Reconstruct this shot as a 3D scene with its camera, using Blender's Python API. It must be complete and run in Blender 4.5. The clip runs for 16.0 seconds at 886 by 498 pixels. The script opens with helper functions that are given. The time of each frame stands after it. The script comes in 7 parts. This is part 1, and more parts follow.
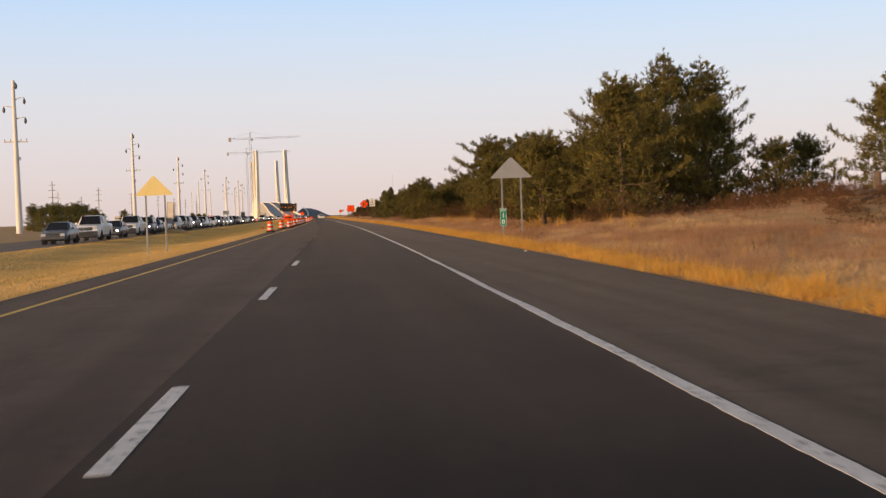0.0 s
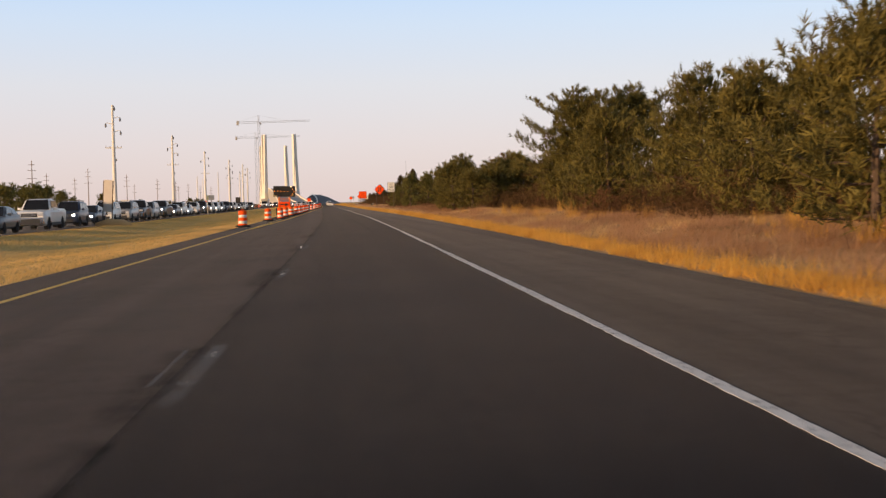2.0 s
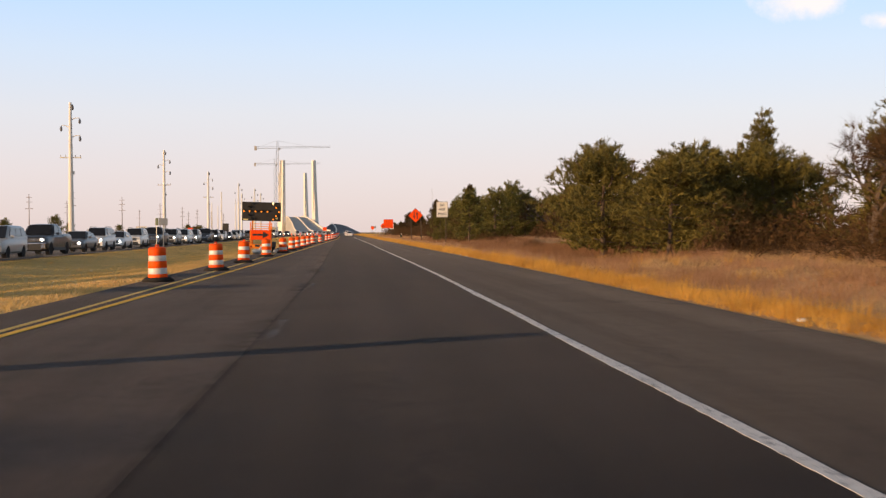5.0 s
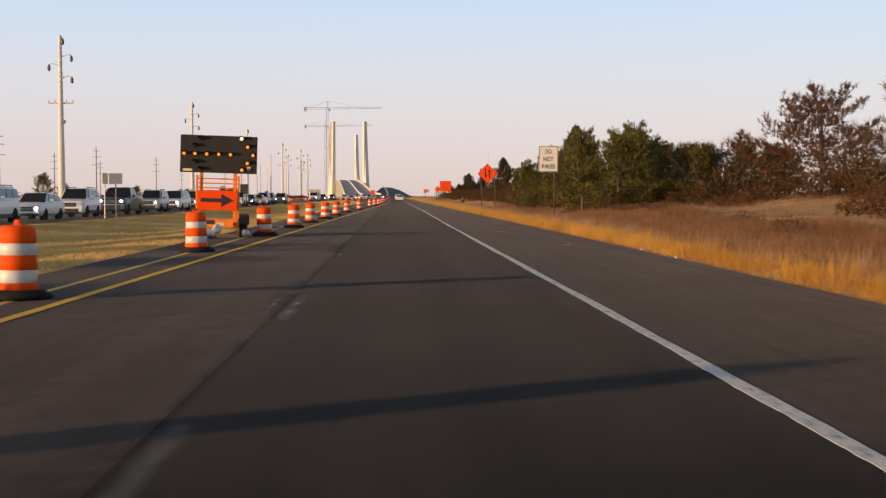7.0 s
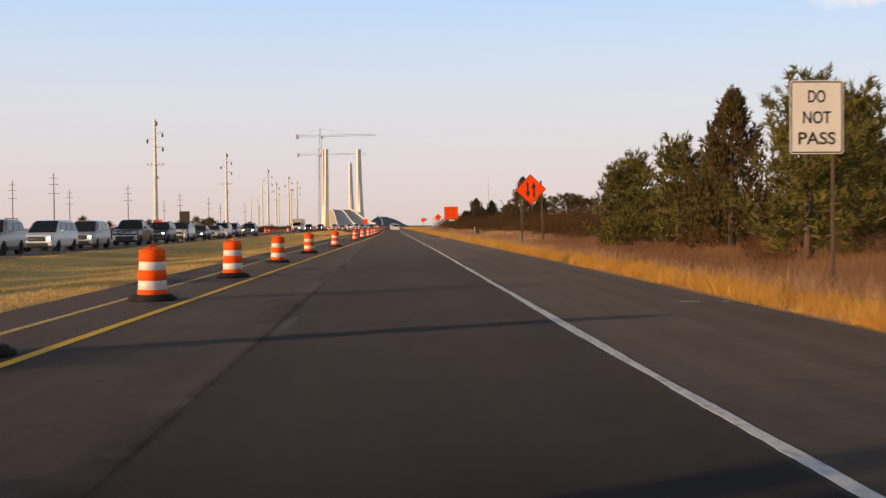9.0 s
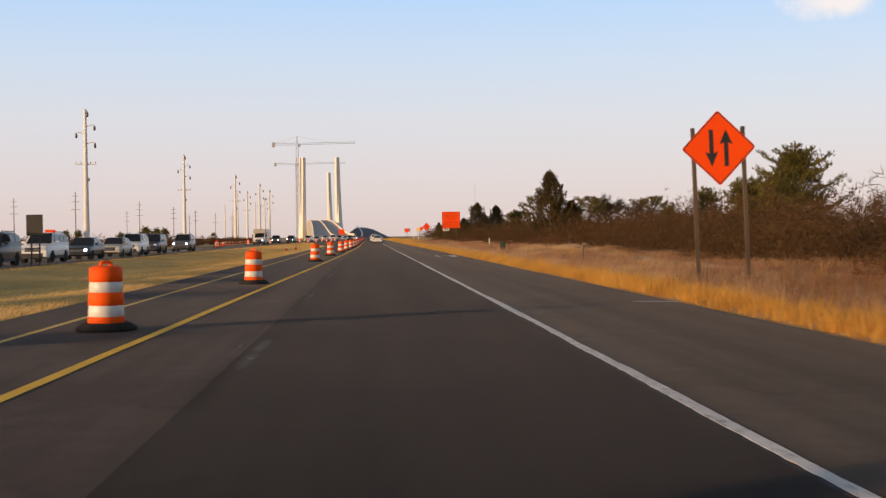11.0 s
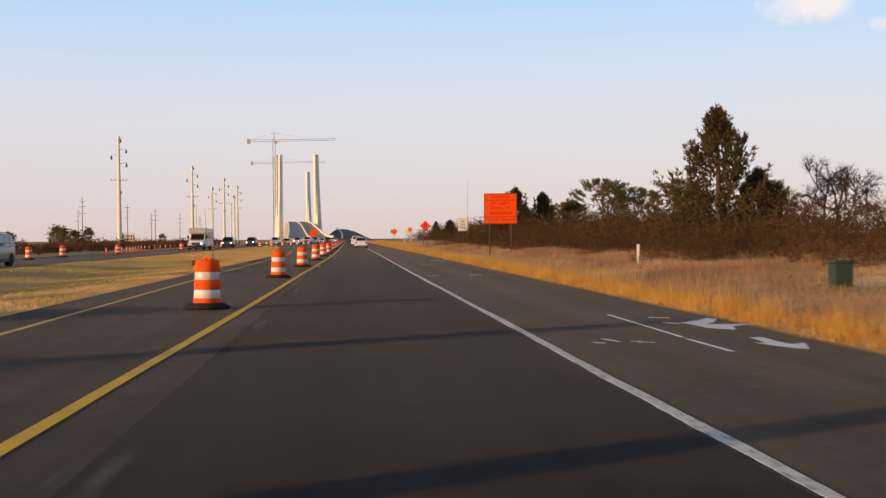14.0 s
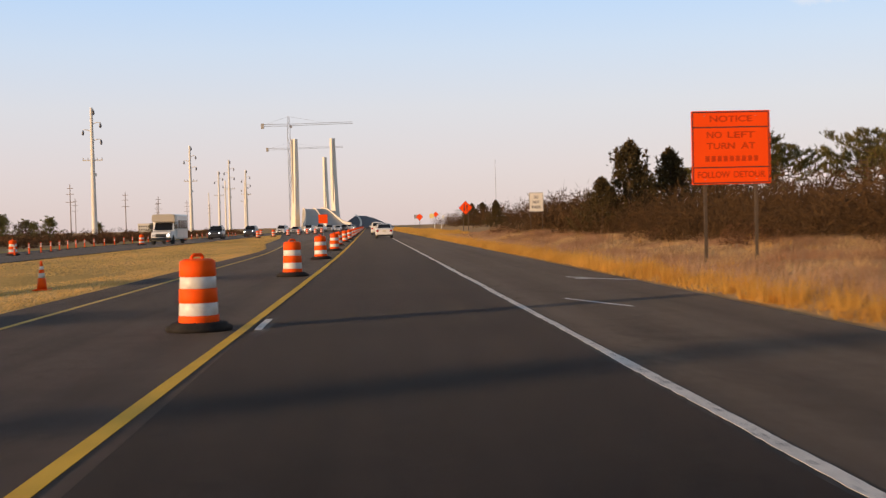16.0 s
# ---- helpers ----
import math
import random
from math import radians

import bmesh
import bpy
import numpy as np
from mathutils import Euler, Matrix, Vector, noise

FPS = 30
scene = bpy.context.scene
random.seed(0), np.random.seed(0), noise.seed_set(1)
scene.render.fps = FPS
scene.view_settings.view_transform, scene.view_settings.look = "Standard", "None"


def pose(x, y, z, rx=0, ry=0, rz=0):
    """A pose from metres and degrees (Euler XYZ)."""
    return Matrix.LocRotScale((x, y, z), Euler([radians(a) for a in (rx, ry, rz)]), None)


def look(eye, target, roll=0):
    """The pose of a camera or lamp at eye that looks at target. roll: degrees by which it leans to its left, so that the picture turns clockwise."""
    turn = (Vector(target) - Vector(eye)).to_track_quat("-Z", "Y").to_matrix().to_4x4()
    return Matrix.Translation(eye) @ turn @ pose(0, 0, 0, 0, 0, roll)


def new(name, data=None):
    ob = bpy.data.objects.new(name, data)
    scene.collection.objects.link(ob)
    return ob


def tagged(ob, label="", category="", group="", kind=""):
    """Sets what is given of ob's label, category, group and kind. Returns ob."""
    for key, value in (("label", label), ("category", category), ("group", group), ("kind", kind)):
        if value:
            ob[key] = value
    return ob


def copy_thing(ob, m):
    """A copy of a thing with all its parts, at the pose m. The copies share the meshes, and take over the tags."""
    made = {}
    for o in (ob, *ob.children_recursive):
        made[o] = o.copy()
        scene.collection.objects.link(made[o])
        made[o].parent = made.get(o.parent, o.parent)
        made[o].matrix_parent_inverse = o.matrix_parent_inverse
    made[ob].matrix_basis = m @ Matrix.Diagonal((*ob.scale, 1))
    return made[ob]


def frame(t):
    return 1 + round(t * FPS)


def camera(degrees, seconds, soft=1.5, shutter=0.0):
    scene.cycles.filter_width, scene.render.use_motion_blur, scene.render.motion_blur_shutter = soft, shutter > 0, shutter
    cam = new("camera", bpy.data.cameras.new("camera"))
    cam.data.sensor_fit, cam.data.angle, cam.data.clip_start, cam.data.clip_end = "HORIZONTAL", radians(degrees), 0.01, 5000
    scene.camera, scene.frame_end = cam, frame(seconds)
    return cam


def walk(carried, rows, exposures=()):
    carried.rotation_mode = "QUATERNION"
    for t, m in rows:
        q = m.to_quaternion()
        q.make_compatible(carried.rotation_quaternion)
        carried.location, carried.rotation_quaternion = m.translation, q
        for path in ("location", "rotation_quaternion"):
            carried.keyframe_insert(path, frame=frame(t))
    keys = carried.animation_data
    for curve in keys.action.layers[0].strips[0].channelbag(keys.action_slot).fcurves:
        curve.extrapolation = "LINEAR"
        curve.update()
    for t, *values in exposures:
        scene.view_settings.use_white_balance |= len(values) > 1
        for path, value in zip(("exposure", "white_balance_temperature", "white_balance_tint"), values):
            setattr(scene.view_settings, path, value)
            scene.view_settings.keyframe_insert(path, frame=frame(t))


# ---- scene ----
# ------------------------------------------------------------ camera
cam = camera(42.04, 16.0, soft=1.35, shutter=0.18)
EYE = 1.28
ROWS = [
    (0, -1.218, 70.48, -6.56, -1.88, 1.98),
    (0.5, -1.051, 79.28, -6.22, -1.03, 1.08),
    (1, -0.830, 88.31, -6.07, -0.91, 0.75),
    (1.5, -0.611, 97.28, -5.92, -1.59, 1.02),
    (2, -0.389, 106.47, -6.06, -2.44, 1.22),
    (2.5, -0.211, 115.82, -6.32, -3.03, 1.15),
    (3, 0.015, 125.12, -6.14, -3.02, 1.04),
    (3.5, 0.117, 134.49, -6.11, -2.60, 1.35),
    (4, 0.266, 143.59, -5.76, -2.44, 1.80),
    (4.5, 0.448, 152.25, -5.65, -1.60, 1.31),
    (5, 0.583, 161.03, -5.05, -0.86, 0.26),
    (7.5, 1.243, 204.69, -2.33, -2.85, 0.08),
    (8, 1.316, 213.31, -2.83, -2.73, 0.46),
    (8.5, 1.325, 222.18, -2.38, -1.55, -0.19),
    (9, 1.305, 231.05, -2.70, -1.20, 0.48),
    (11.5, 1.248, 278.66, -3.75, -0.59, 0.64),
    (12, 1.245, 287.87, -3.79, -0.57, 0.79),
    (12.5, 1.242, 297.16, -3.91, -0.54, 1.49),
    (13, 1.254, 306.42, -3.99, -0.54, 0.67),
    (13.5, 1.291, 315.81, -4.33, -0.55, 0.36),
    (14, 1.334, 325.31, -4.65, -0.56, 0.53),
    (14.5, 1.286, 334.83, -4.49, -0.88, 0.79),
    (15, 1.332, 344.41, -4.17, -1.11, 0.55),
    (15.5, 1.334, 354.07, -3.80, -1.32, 0.92),
    (16, 1.350, 363.90, -3.70, -1.26, 1.43),
]
walk(cam, [(t, pose(x, y, EYE, 90 + pitch, roll, yaw)) for t, x, y, yaw, pitch, roll in ROWS], exposures=[(0, 0.02, 6610, 10), (2, 0.04, 6610, 10), (3, 0.08, 6610, 10), (5, 0.13, 6610, 10), (7.5, -0.02, 6610, 10), (16, -0.02, 6610, 10)])

# ------------------------------------------------------------ sky, sun, exposure
CLOUDS = [((0.379, 0.907, 0.185), 0.034), ((0.433, 0.886, 0.167), 0.018)]
SUN_AZ, SUN_EL = 242.3, 5.9          # degrees clockwise from +y, degrees up
world = bpy.data.worlds.new("evening_sky")
scene.world = world
world.use_nodes = True
wn, wl = world.node_tree.nodes, world.node_tree.links
wn.clear()
w_out, w_bg, w_sky = wn.new("ShaderNodeOutputWorld"), wn.new("ShaderNodeBackground"), wn.new("ShaderNodeTexSky")
w_sky.sky_type, w_sky.sun_disc = "NISHITA", False
w_sky.sun_elevation, w_sky.sun_rotation = radians(SUN_EL), radians(SUN_AZ)
w_sky.air_density, w_sky.dust_density, w_sky.ozone_density = 1.0, 0.6, 2.0
w_bg.inputs["Strength"].default_value = 0.15
# evening haze: pale rose at the horizon, pale blue higher up, thinned into the clear sky
w_geo, w_sep, w_haze, w_mix = (wn.new(k) for k in ("ShaderNodeTexCoord", "ShaderNodeSeparateXYZ", "ShaderNodeValToRGB", "ShaderNodeMix"))
w_mix.data_type = "RGBA"
w_mix.inputs["Factor"].default_value = 0.80
for at, colour in ((0.0, (5.6, 4.65, 4.65)), (0.05, (5.78, 5.12, 5.38)), (0.10, (5.62, 5.55, 6.05)), (0.15, (4.9, 5.65, 6.9)), (0.21, (3.7, 5.3, 7.7)), (0.40, (1.9, 2.25, 3.0)), (1.0, (0.80, 0.88, 1.08))):
    stop = w_haze.color_ramp.elements[0] if at == 0.0 else w_haze.color_ramp.elements[-1] if at == 1.0 else w_haze.color_ramp.elements.new(at)
    stop.color = (*(c / 10 for c in colour), 1)
w_gain = wn.new("ShaderNodeVectorMath")
w_gain.operation, w_gain.inputs["Scale"].default_value = "SCALE", 10.0
wl.new(w_geo.outputs["Generated"], w_sep.inputs["Vector"])
wl.new(w_sep.outputs["Z"], w_haze.inputs["Fac"])
wl.new(w_haze.outputs["Color"], w_gain.inputs[0])
wl.new(w_sky.outputs["Color"], w_mix.inputs["A"])
wl.new(w_gain.outputs["Vector"], w_mix.inputs["B"])
# two small fair-weather clouds
w_noise, w_last = wn.new("ShaderNodeTexNoise"), w_mix
w_noise.inputs["Scale"].default_value, w_noise.inputs["Detail"].default_value, w_noise.inputs["Roughness"].default_value = 30.0, 9.0, 0.62
wl.new(w_geo.outputs["Generated"], w_noise.inputs["Vector"])
for direction, size in CLOUDS:
    d_sub, d_len, d_map, d_add, d_mix = (wn.new(k) for k in ("ShaderNodeVectorMath", "ShaderNodeVectorMath", "ShaderNodeMapRange", "ShaderNodeMath", "ShaderNodeMix"))
    d_sub.operation, d_len.operation, d_add.operation, d_mix.data_type = "SUBTRACT", "LENGTH", "MULTIPLY_ADD", "RGBA"
    d_sub.inputs[1].default_value = direction
    d_str = wn.new("ShaderNodeVectorMath")
    d_str.operation, d_str.inputs[1].default_value = "MULTIPLY", (1.0, 1.0, 2.4)
    wl.new(w_geo.outputs["Generated"], d_sub.inputs[0])
    wl.new(d_sub.outputs["Vector"], d_str.inputs[0])
    wl.new(d_str.outputs["Vector"], d_len.inputs[0])
    wl.new(w_noise.outputs["Fac"], d_add.inputs[0])
    d_add.inputs[1].default_value = -size * 2.6
    wl.new(d_len.outputs["Value"], d_add.inputs[2])
    d_map.inputs["From Min"].default_value, d_map.inputs["From Max"].default_value = -size * 0.10, -size * 1.05
    wl.new(d_add.outputs[0], d_map.inputs["Value"])
    d_mix.inputs["B"].default_value = (6.3, 5.9, 5.9, 1)
    wl.new(d_map.outputs["Result"], d_mix.inputs["Factor"])
    wl.new(w_last.outputs["Result"], d_mix.inputs["A"])
    w_last = d_mix
wl.new(w_last.outputs["Result"], w_bg.inputs["Color"])
wl.new(w_bg.outputs["Background"], w_out.inputs["Surface"])

sun = new("sun", bpy.data.lights.new("sun", "SUN"))
sun.data.energy, sun.data.angle, sun.data.color = 4.6, radians(1.2), (1.0, 0.64, 0.34)
az, el = radians(SUN_AZ), radians(SUN_EL)
sun.matrix_world = look((0, 0, 60), (-60 * math.sin(az) * math.cos(el), -60 * math.cos(az) * math.cos(el), 60 - 60 * math.sin(el)))


# ------------------------------------------------------------ materials
def mat(name, a, b=None, scale=3.0, rough=0.6, metal=0.0, bump=0.0, fine=40.0, coords="Object", island=0.0, rand=0.0, spec=None, emit=None, emit_strength=0.0, stretch=(1, 1, 1), coat=0.0, trans=0.0):
    """Two tones mixed by coarse and fine noise, with a fine relief and uneven gloss."""
    m = bpy.data.materials.new(name)
    m.use_nodes = True
    n, l = m.node_tree.nodes, m.node_tree.links
    p = n["Principled BSDF"]
    b = b or tuple(c * 0.8 for c in a)
    tc, mp = n.new("ShaderNodeTexCoord"), n.new("ShaderNodeMapping")
    mp.inputs["Scale"].default_value = stretch
    if coords == "World":
        l.new(n.new("ShaderNodeNewGeometry").outputs["Position"], mp.inputs["Vector"])
    else:
        l.new(tc.outputs["Object"], mp.inputs["Vector"])
    n1, n2 = n.new("ShaderNodeTexNoise"), n.new("ShaderNodeTexNoise")
    n1.inputs["Scale"].default_value, n1.inputs["Detail"].default_value = scale, 5.0
    n2.inputs["Scale"].default_value, n2.inputs["Detail"].default_value = fine, 3.0
    l.new(mp.outputs["Vector"], n1.inputs["Vector"])
    l.new(mp.outputs["Vector"], n2.inputs["Vector"])
    add = n.new("ShaderNodeMath")
    add.operation = "MULTIPLY_ADD"
    l.new(n2.outputs["Fac"], add.inputs[0])
    add.inputs[1].default_value = 0.5
    l.new(n1.outputs["Fac"], add.inputs[2])
    rng = n.new("ShaderNodeMapRange")
    rng.inputs["From Min"].default_value, rng.inputs["From Max"].default_value = 0.5, 1.0
    l.new(add.outputs[0], rng.inputs["Value"])
    fac = rng.outputs["Result"]
    if island or rand:
        src = n.new("ShaderNodeNewGeometry").outputs["Random Per Island"] if island else n.new("ShaderNodeObjectInfo").outputs["Random"]
        k = n.new("ShaderNodeMath")
        k.operation = "MULTIPLY_ADD"
        l.new(src, k.inputs[0])
        k.inputs[1].default_value = island or rand
        sub = n.new("ShaderNodeMath")
        sub.operation = "SUBTRACT"
        sub.inputs[1].default_value = (island or rand) * 0.5
        l.new(fac, sub.inputs[0])
        l.new(sub.outputs[0], k.inputs[2])
        k.use_clamp = True
        fac = k.outputs[0]
    mx = n.new("ShaderNodeMix")
    mx.data_type = "RGBA"
    mx.inputs["A"].default_value, mx.inputs["B"].default_value = (*a, 1), (*b, 1)
    l.new(fac, mx.inputs["Factor"])
    l.new(mx.outputs["Result"], p.inputs["Base Color"])
    rr = n.new("ShaderNodeMapRange")
    rr.inputs["To Min"].default_value, rr.inputs["To Max"].default_value = max(0.02, rough - 0.08), min(1.0, rough + 0.08)
    l.new(n2.outputs["Fac"], rr.inputs["Value"])
    l.new(rr.outputs["Result"], p.inputs["Roughness"])
    p.inputs["Metallic"].default_value = metal
    if spec is not None:
        p.inputs["Specular IOR Level"].default_value = spec
    if coat:
        p.inputs["Coat Weight"].default_value, p.inputs["Coat Roughness"].default_value = coat, 0.05
    if bump:
        bp = n.new("ShaderNodeBump")
        bp.inputs["Strength"].default_value, bp.inputs["Distance"].default_value = bump, 0.02
        l.new(n2.outputs["Fac"], bp.inputs["Height"])
        l.new(bp.outputs["Normal"], p.inputs["Normal"])
    if emit:
        p.inputs["Emission Color"].default_value, p.inputs["Emission Strength"].default_value = (*emit, 1), emit_strength
    if trans:
        # thin leaves let some light through
        tr, ms = n.new("ShaderNodeBsdfTranslucent"), n.new("ShaderNodeMixShader")
        l.new(mx.outputs["Result"], tr.inputs["Color"])
        ms.inputs["Fac"].default_value = trans
        l.new(p.outputs["BSDF"], ms.inputs[1])
        l.new(tr.outputs["BSDF"], ms.inputs[2])
        l.new(ms.outputs["Shader"], n["Material Output"].inputs["Surface"])
    return m


def asphalt(name, a, b):
    """Worn asphalt: aggregate grain, blotches, streaks along the lane and fine cracks."""
    m = mat(name, a, b, scale=0.35, rough=0.84, bump=0.3, fine=90.0, coords="World", spec=0.10)
    n, l = m.node_tree.nodes, m.node_tree.links
    p = n["Principled BSDF"]
    base = p.inputs["Base Color"].links[0].from_socket
    g = n.new("ShaderNodeNewGeometry")
    mp = n.new("ShaderNodeMapping")
    mp.inputs["Scale"].default_value = (1.4, 0.018, 1.0)
    st = n.new("ShaderNodeTexNoise")
    st.inputs["Scale"].default_value, st.inputs["Detail"].default_value = 1.0, 4.0
    l.new(g.outputs["Position"], mp.inputs["Vector"])
    l.new(mp.outputs["Vector"], st.inputs["Vector"])
    vo = n.new("ShaderNodeTexVoronoi")
    vo.feature = "DISTANCE_TO_EDGE"
    vo.inputs["Scale"].default_value = 0.22
    wob = n.new("ShaderNodeTexNoise")
    wob.inputs["Scale"].default_value, wob.inputs["Detail"].default_value = 1.2, 6.0
    l.new(g.outputs["Position"], wob.inputs["Vector"])
    va = n.new("ShaderNodeVectorMath")
    va.operation = "MULTIPLY_ADD"
    va.inputs[1].default_value = (2.6, 2.6, 0)
    l.new(wob.outputs["Color"], va.inputs[0])
    l.new(g.outputs["Position"], va.inputs[2])
    l.new(va.outputs["Vector"], vo.inputs["Vector"])
    cr = n.new("ShaderNodeMapRange")
    cr.inputs["From Min"].default_value, cr.inputs["From Max"].default_value = 0.0, 0.012
    cr.inputs["To Min"].default_value, cr.inputs["To Max"].default_value = 0.72, 1.0
    l.new(vo.outputs["Distance"], cr.inputs["Value"])
    sr = n.new("ShaderNodeMapRange")
    sr.inputs["From Min"].default_value, sr.inputs["From Max"].default_value = 0.3, 0.7
    sr.inputs["To Min"].default_value, sr.inputs["To Max"].default_value = 0.66, 1.24
    l.new(st.outputs["Fac"], sr.inputs["Value"])
    mot, mr = n.new("ShaderNodeTexNoise"), n.new("ShaderNodeMapRange")
    mot.inputs["Scale"].default_value, mot.inputs["Detail"].default_value, mot.inputs["Roughness"].default_value = 3.2, 9.0, 0.78
    l.new(g.outputs["Position"], mot.inputs["Vector"])
    mr.inputs["From Min"].default_value, mr.inputs["From Max"].default_value = 0.32, 0.68
    mr.inputs["To Min"].default_value, mr.inputs["To Max"].default_value = 0.82, 1.18
    l.new(mot.outputs["Fac"], mr.inputs["Value"])
    mul, mul2 = n.new("ShaderNodeMath"), n.new("ShaderNodeMath")
    mul.operation = mul2.operation = "MULTIPLY"
    l.new(sr.outputs["Result"], mul2.inputs[0])
    l.new(mr.outputs["Result"], mul2.inputs[1])
    l.new(mul2.outputs[0], mul.inputs[0])
    l.new(cr.outputs["Result"], mul.inputs[1])
    vm = n.new("ShaderNodeVectorMath")
    vm.operation = "SCALE"
    l.new(base, vm.inputs[0])
    l.new(mul.outputs[0], vm.inputs["Scale"])
    l.new(vm.outputs["Vector"], p.inputs["Base Color"])
    # an added pale sheen lightens the asphalt when seen along the road
    p.inputs["Sheen Weight"].default_value, p.inputs["Sheen Roughness"].default_value = 0.092, 0.08
    p.inputs["Sheen Tint"].default_value = (0.86, 0.83, 0.85, 1)
    return m


def paint_line(name, a, wear):
    """Road paint, worn through to the asphalt in patches."""
    m = mat(name, a, tuple(c * 0.8 for c in a), scale=2.0, rough=0.75, bump=0.2, fine=70, coords="World", spec=0.12)
    n, l = m.node_tree.nodes, m.node_tree.links
    p = n["Principled BSDF"]
    ns = n.new("ShaderNodeTexNoise")
    ns.inputs["Scale"].default_value, ns.inputs["Detail"].default_value, ns.inputs["Roughness"].default_value = 9.0, 8.0, 0.75
    l.new(n.new("ShaderNodeNewGeometry").outputs["Position"], ns.inputs["Vector"])
    rg = n.new("ShaderNodeMapRange")
    rg.inputs["From Min"].default_value, rg.inputs["From Max"].default_value = wear - 0.05, wear + 0.06
    l.new(ns.outputs["Fac"], rg.inputs["Value"])
    mx = n.new("ShaderNodeMix")
    mx.data_type = "RGBA"
    mx.inputs["A"].default_value = (0.06, 0.056, 0.054, 1)
    l.new(rg.outputs["Result"], mx.inputs["Factor"])
    l.new(p.inputs["Base Color"].links[0].from_socket, mx.inputs["B"])
    l.new(mx.outputs["Result"], p.inputs["Base Color"])
    return m


def smear(name, a, strength=0.70):
    """A dark stain that thins out towards its rim and breaks up in patches."""
    m = mat(name, a, tuple(c * 1.8 for c in a), scale=2.0, rough=0.92, coords="World", spec=0.1)
    n, l = m.node_tree.nodes, m.node_tree.links
    tc, sp = n.new("ShaderNodeTexCoord"), n.new("ShaderNodeSeparateXYZ")
    l.new(tc.outputs["Generated"], sp.inputs["Vector"])
    rim = []
    for axis, power in (("X", 1.6), ("Y", 0.35)):
        c, d, e, f = (n.new("ShaderNodeMath") for _ in range(4))
        c.operation, d.operation, e.operation, f.operation = "SUBTRACT", "MULTIPLY", "MULTIPLY", "POWER"
        c.inputs[0].default_value, e.inputs[1].default_value, f.inputs[1].default_value = 1.0, 4.0, power
        l.new(sp.outputs[axis], c.inputs[1])
        l.new(sp.outputs[axis], d.inputs[0])
        l.new(c.outputs[0], d.inputs[1])
        l.new(d.outputs[0], e.inputs[0])
        l.new(e.outputs[0], f.inputs[0])
        f.use_clamp = True
        rim.append(f.outputs[0])
    ns, mr, k1, k2 = n.new("ShaderNodeTexNoise"), n.new("ShaderNodeMapRange"), n.new("ShaderNodeMath"), n.new("ShaderNodeMath")
    ns.inputs["Scale"].default_value, ns.inputs["Detail"].default_value, ns.inputs["Roughness"].default_value = 1.1, 8.0, 0.7
    l.new(n.new("ShaderNodeNewGeometry").outputs["Position"], ns.inputs["Vector"])
    mr.inputs["From Min"].default_value, mr.inputs["From Max"].default_value, mr.inputs["To Max"].default_value = 0.38, 0.68, strength
    l.new(ns.outputs["Fac"], mr.inputs["Value"])
    k1.operation = k2.operation = "MULTIPLY"
    l.new(rim[0], k1.inputs[0])
    l.new(rim[1], k1.inputs[1])
    l.new(k1.outputs[0], k2.inputs[0])
    l.new(mr.outputs["Result"], k2.inputs[1])
    l.new(k2.outputs[0], n["Principled BSDF"].inputs["Alpha"])
    return m


M_ROAD = asphalt("asphalt", (0.034, 0.0238, 0.0190), (0.019, 0.0133, 0.0106))
M_SHOULDER = asphalt("shoulder_asphalt", (0.112, 0.082, 0.058), (0.080, 0.0585, 0.0415))
M_ROAD_PALE = asphalt("pale_lane_asphalt", (0.086, 0.061, 0.0475), (0.052, 0.037, 0.029))
M_ROAD_OLD = asphalt("asphalt_far", (0.085, 0.078, 0.072), (0.06, 0.056, 0.053))
M_DARK_LINE = mat("dark_road_line", (0.022, 0.021, 0.02), (0.04, 0.038, 0.036), scale=2, rough=0.92, bump=0.1, spec=0.1, coords="World")
M_STAIN = smear("tar_stain", (0.026, 0.021, 0.017), 0.48)
M_WHITE = paint_line("white_paint", (0.88, 0.82, 0.74), 0.41)
M_WORN = smear("worn_white_paint", (0.25, 0.23, 0.21), 0.80)
M_SPRAY = paint_line("spray_paint", (0.92, 0.91, 0.90), 0.27)
M_YELLOW = paint_line("yellow_paint", (1.0, 0.58, 0.06), 0.30)
M_YELLOW_OLD = paint_line("old_yellow_paint", (0.84, 0.55, 0.14), 0.39)
M_GROUND = mat("dry_turf", (0.72, 0.45, 0.15), (0.38, 0.26, 0.08), scale=0.32, rough=0.95, bump=0.35, fine=14.0, coords="World", spec=0.1, stretch=(1, 0.35, 1))
M_SAND = mat("sandy_verge", (0.66, 0.41, 0.185), (0.39, 0.23, 0.095), scale=0.7, rough=0.95, bump=0.35, fine=22.0, coords="World", spec=0.1)
M_DUNE = mat("pale_dune_sand", (0.80, 0.545, 0.32), (0.56, 0.35, 0.18), scale=0.9, rough=0.95, bump=0.4, fine=16.0, coords="World", spec=0.1)
M_GOLD = mat("golden_grass", (0.93, 0.56, 0.13), (0.55, 0.28, 0.055), scale=0.6, rough=0.8, island=0.38, coords="World", spec=0.2, trans=0.55)
M_STRAW = mat("straw_grass", (0.90, 0.61, 0.27), (0.62, 0.40, 0.15), scale=0.5, rough=0.85, island=0.8, coords="World", spec=0.15, stretch=(1, 0.35, 1), trans=0.4)
M_SEED = mat("mauve_seed_heads", (0.74, 0.50, 0.33), (0.50, 0.31, 0.19), scale=0.5, rough=0.9, island=0.5, coords="World", spec=0.1, trans=0.5)
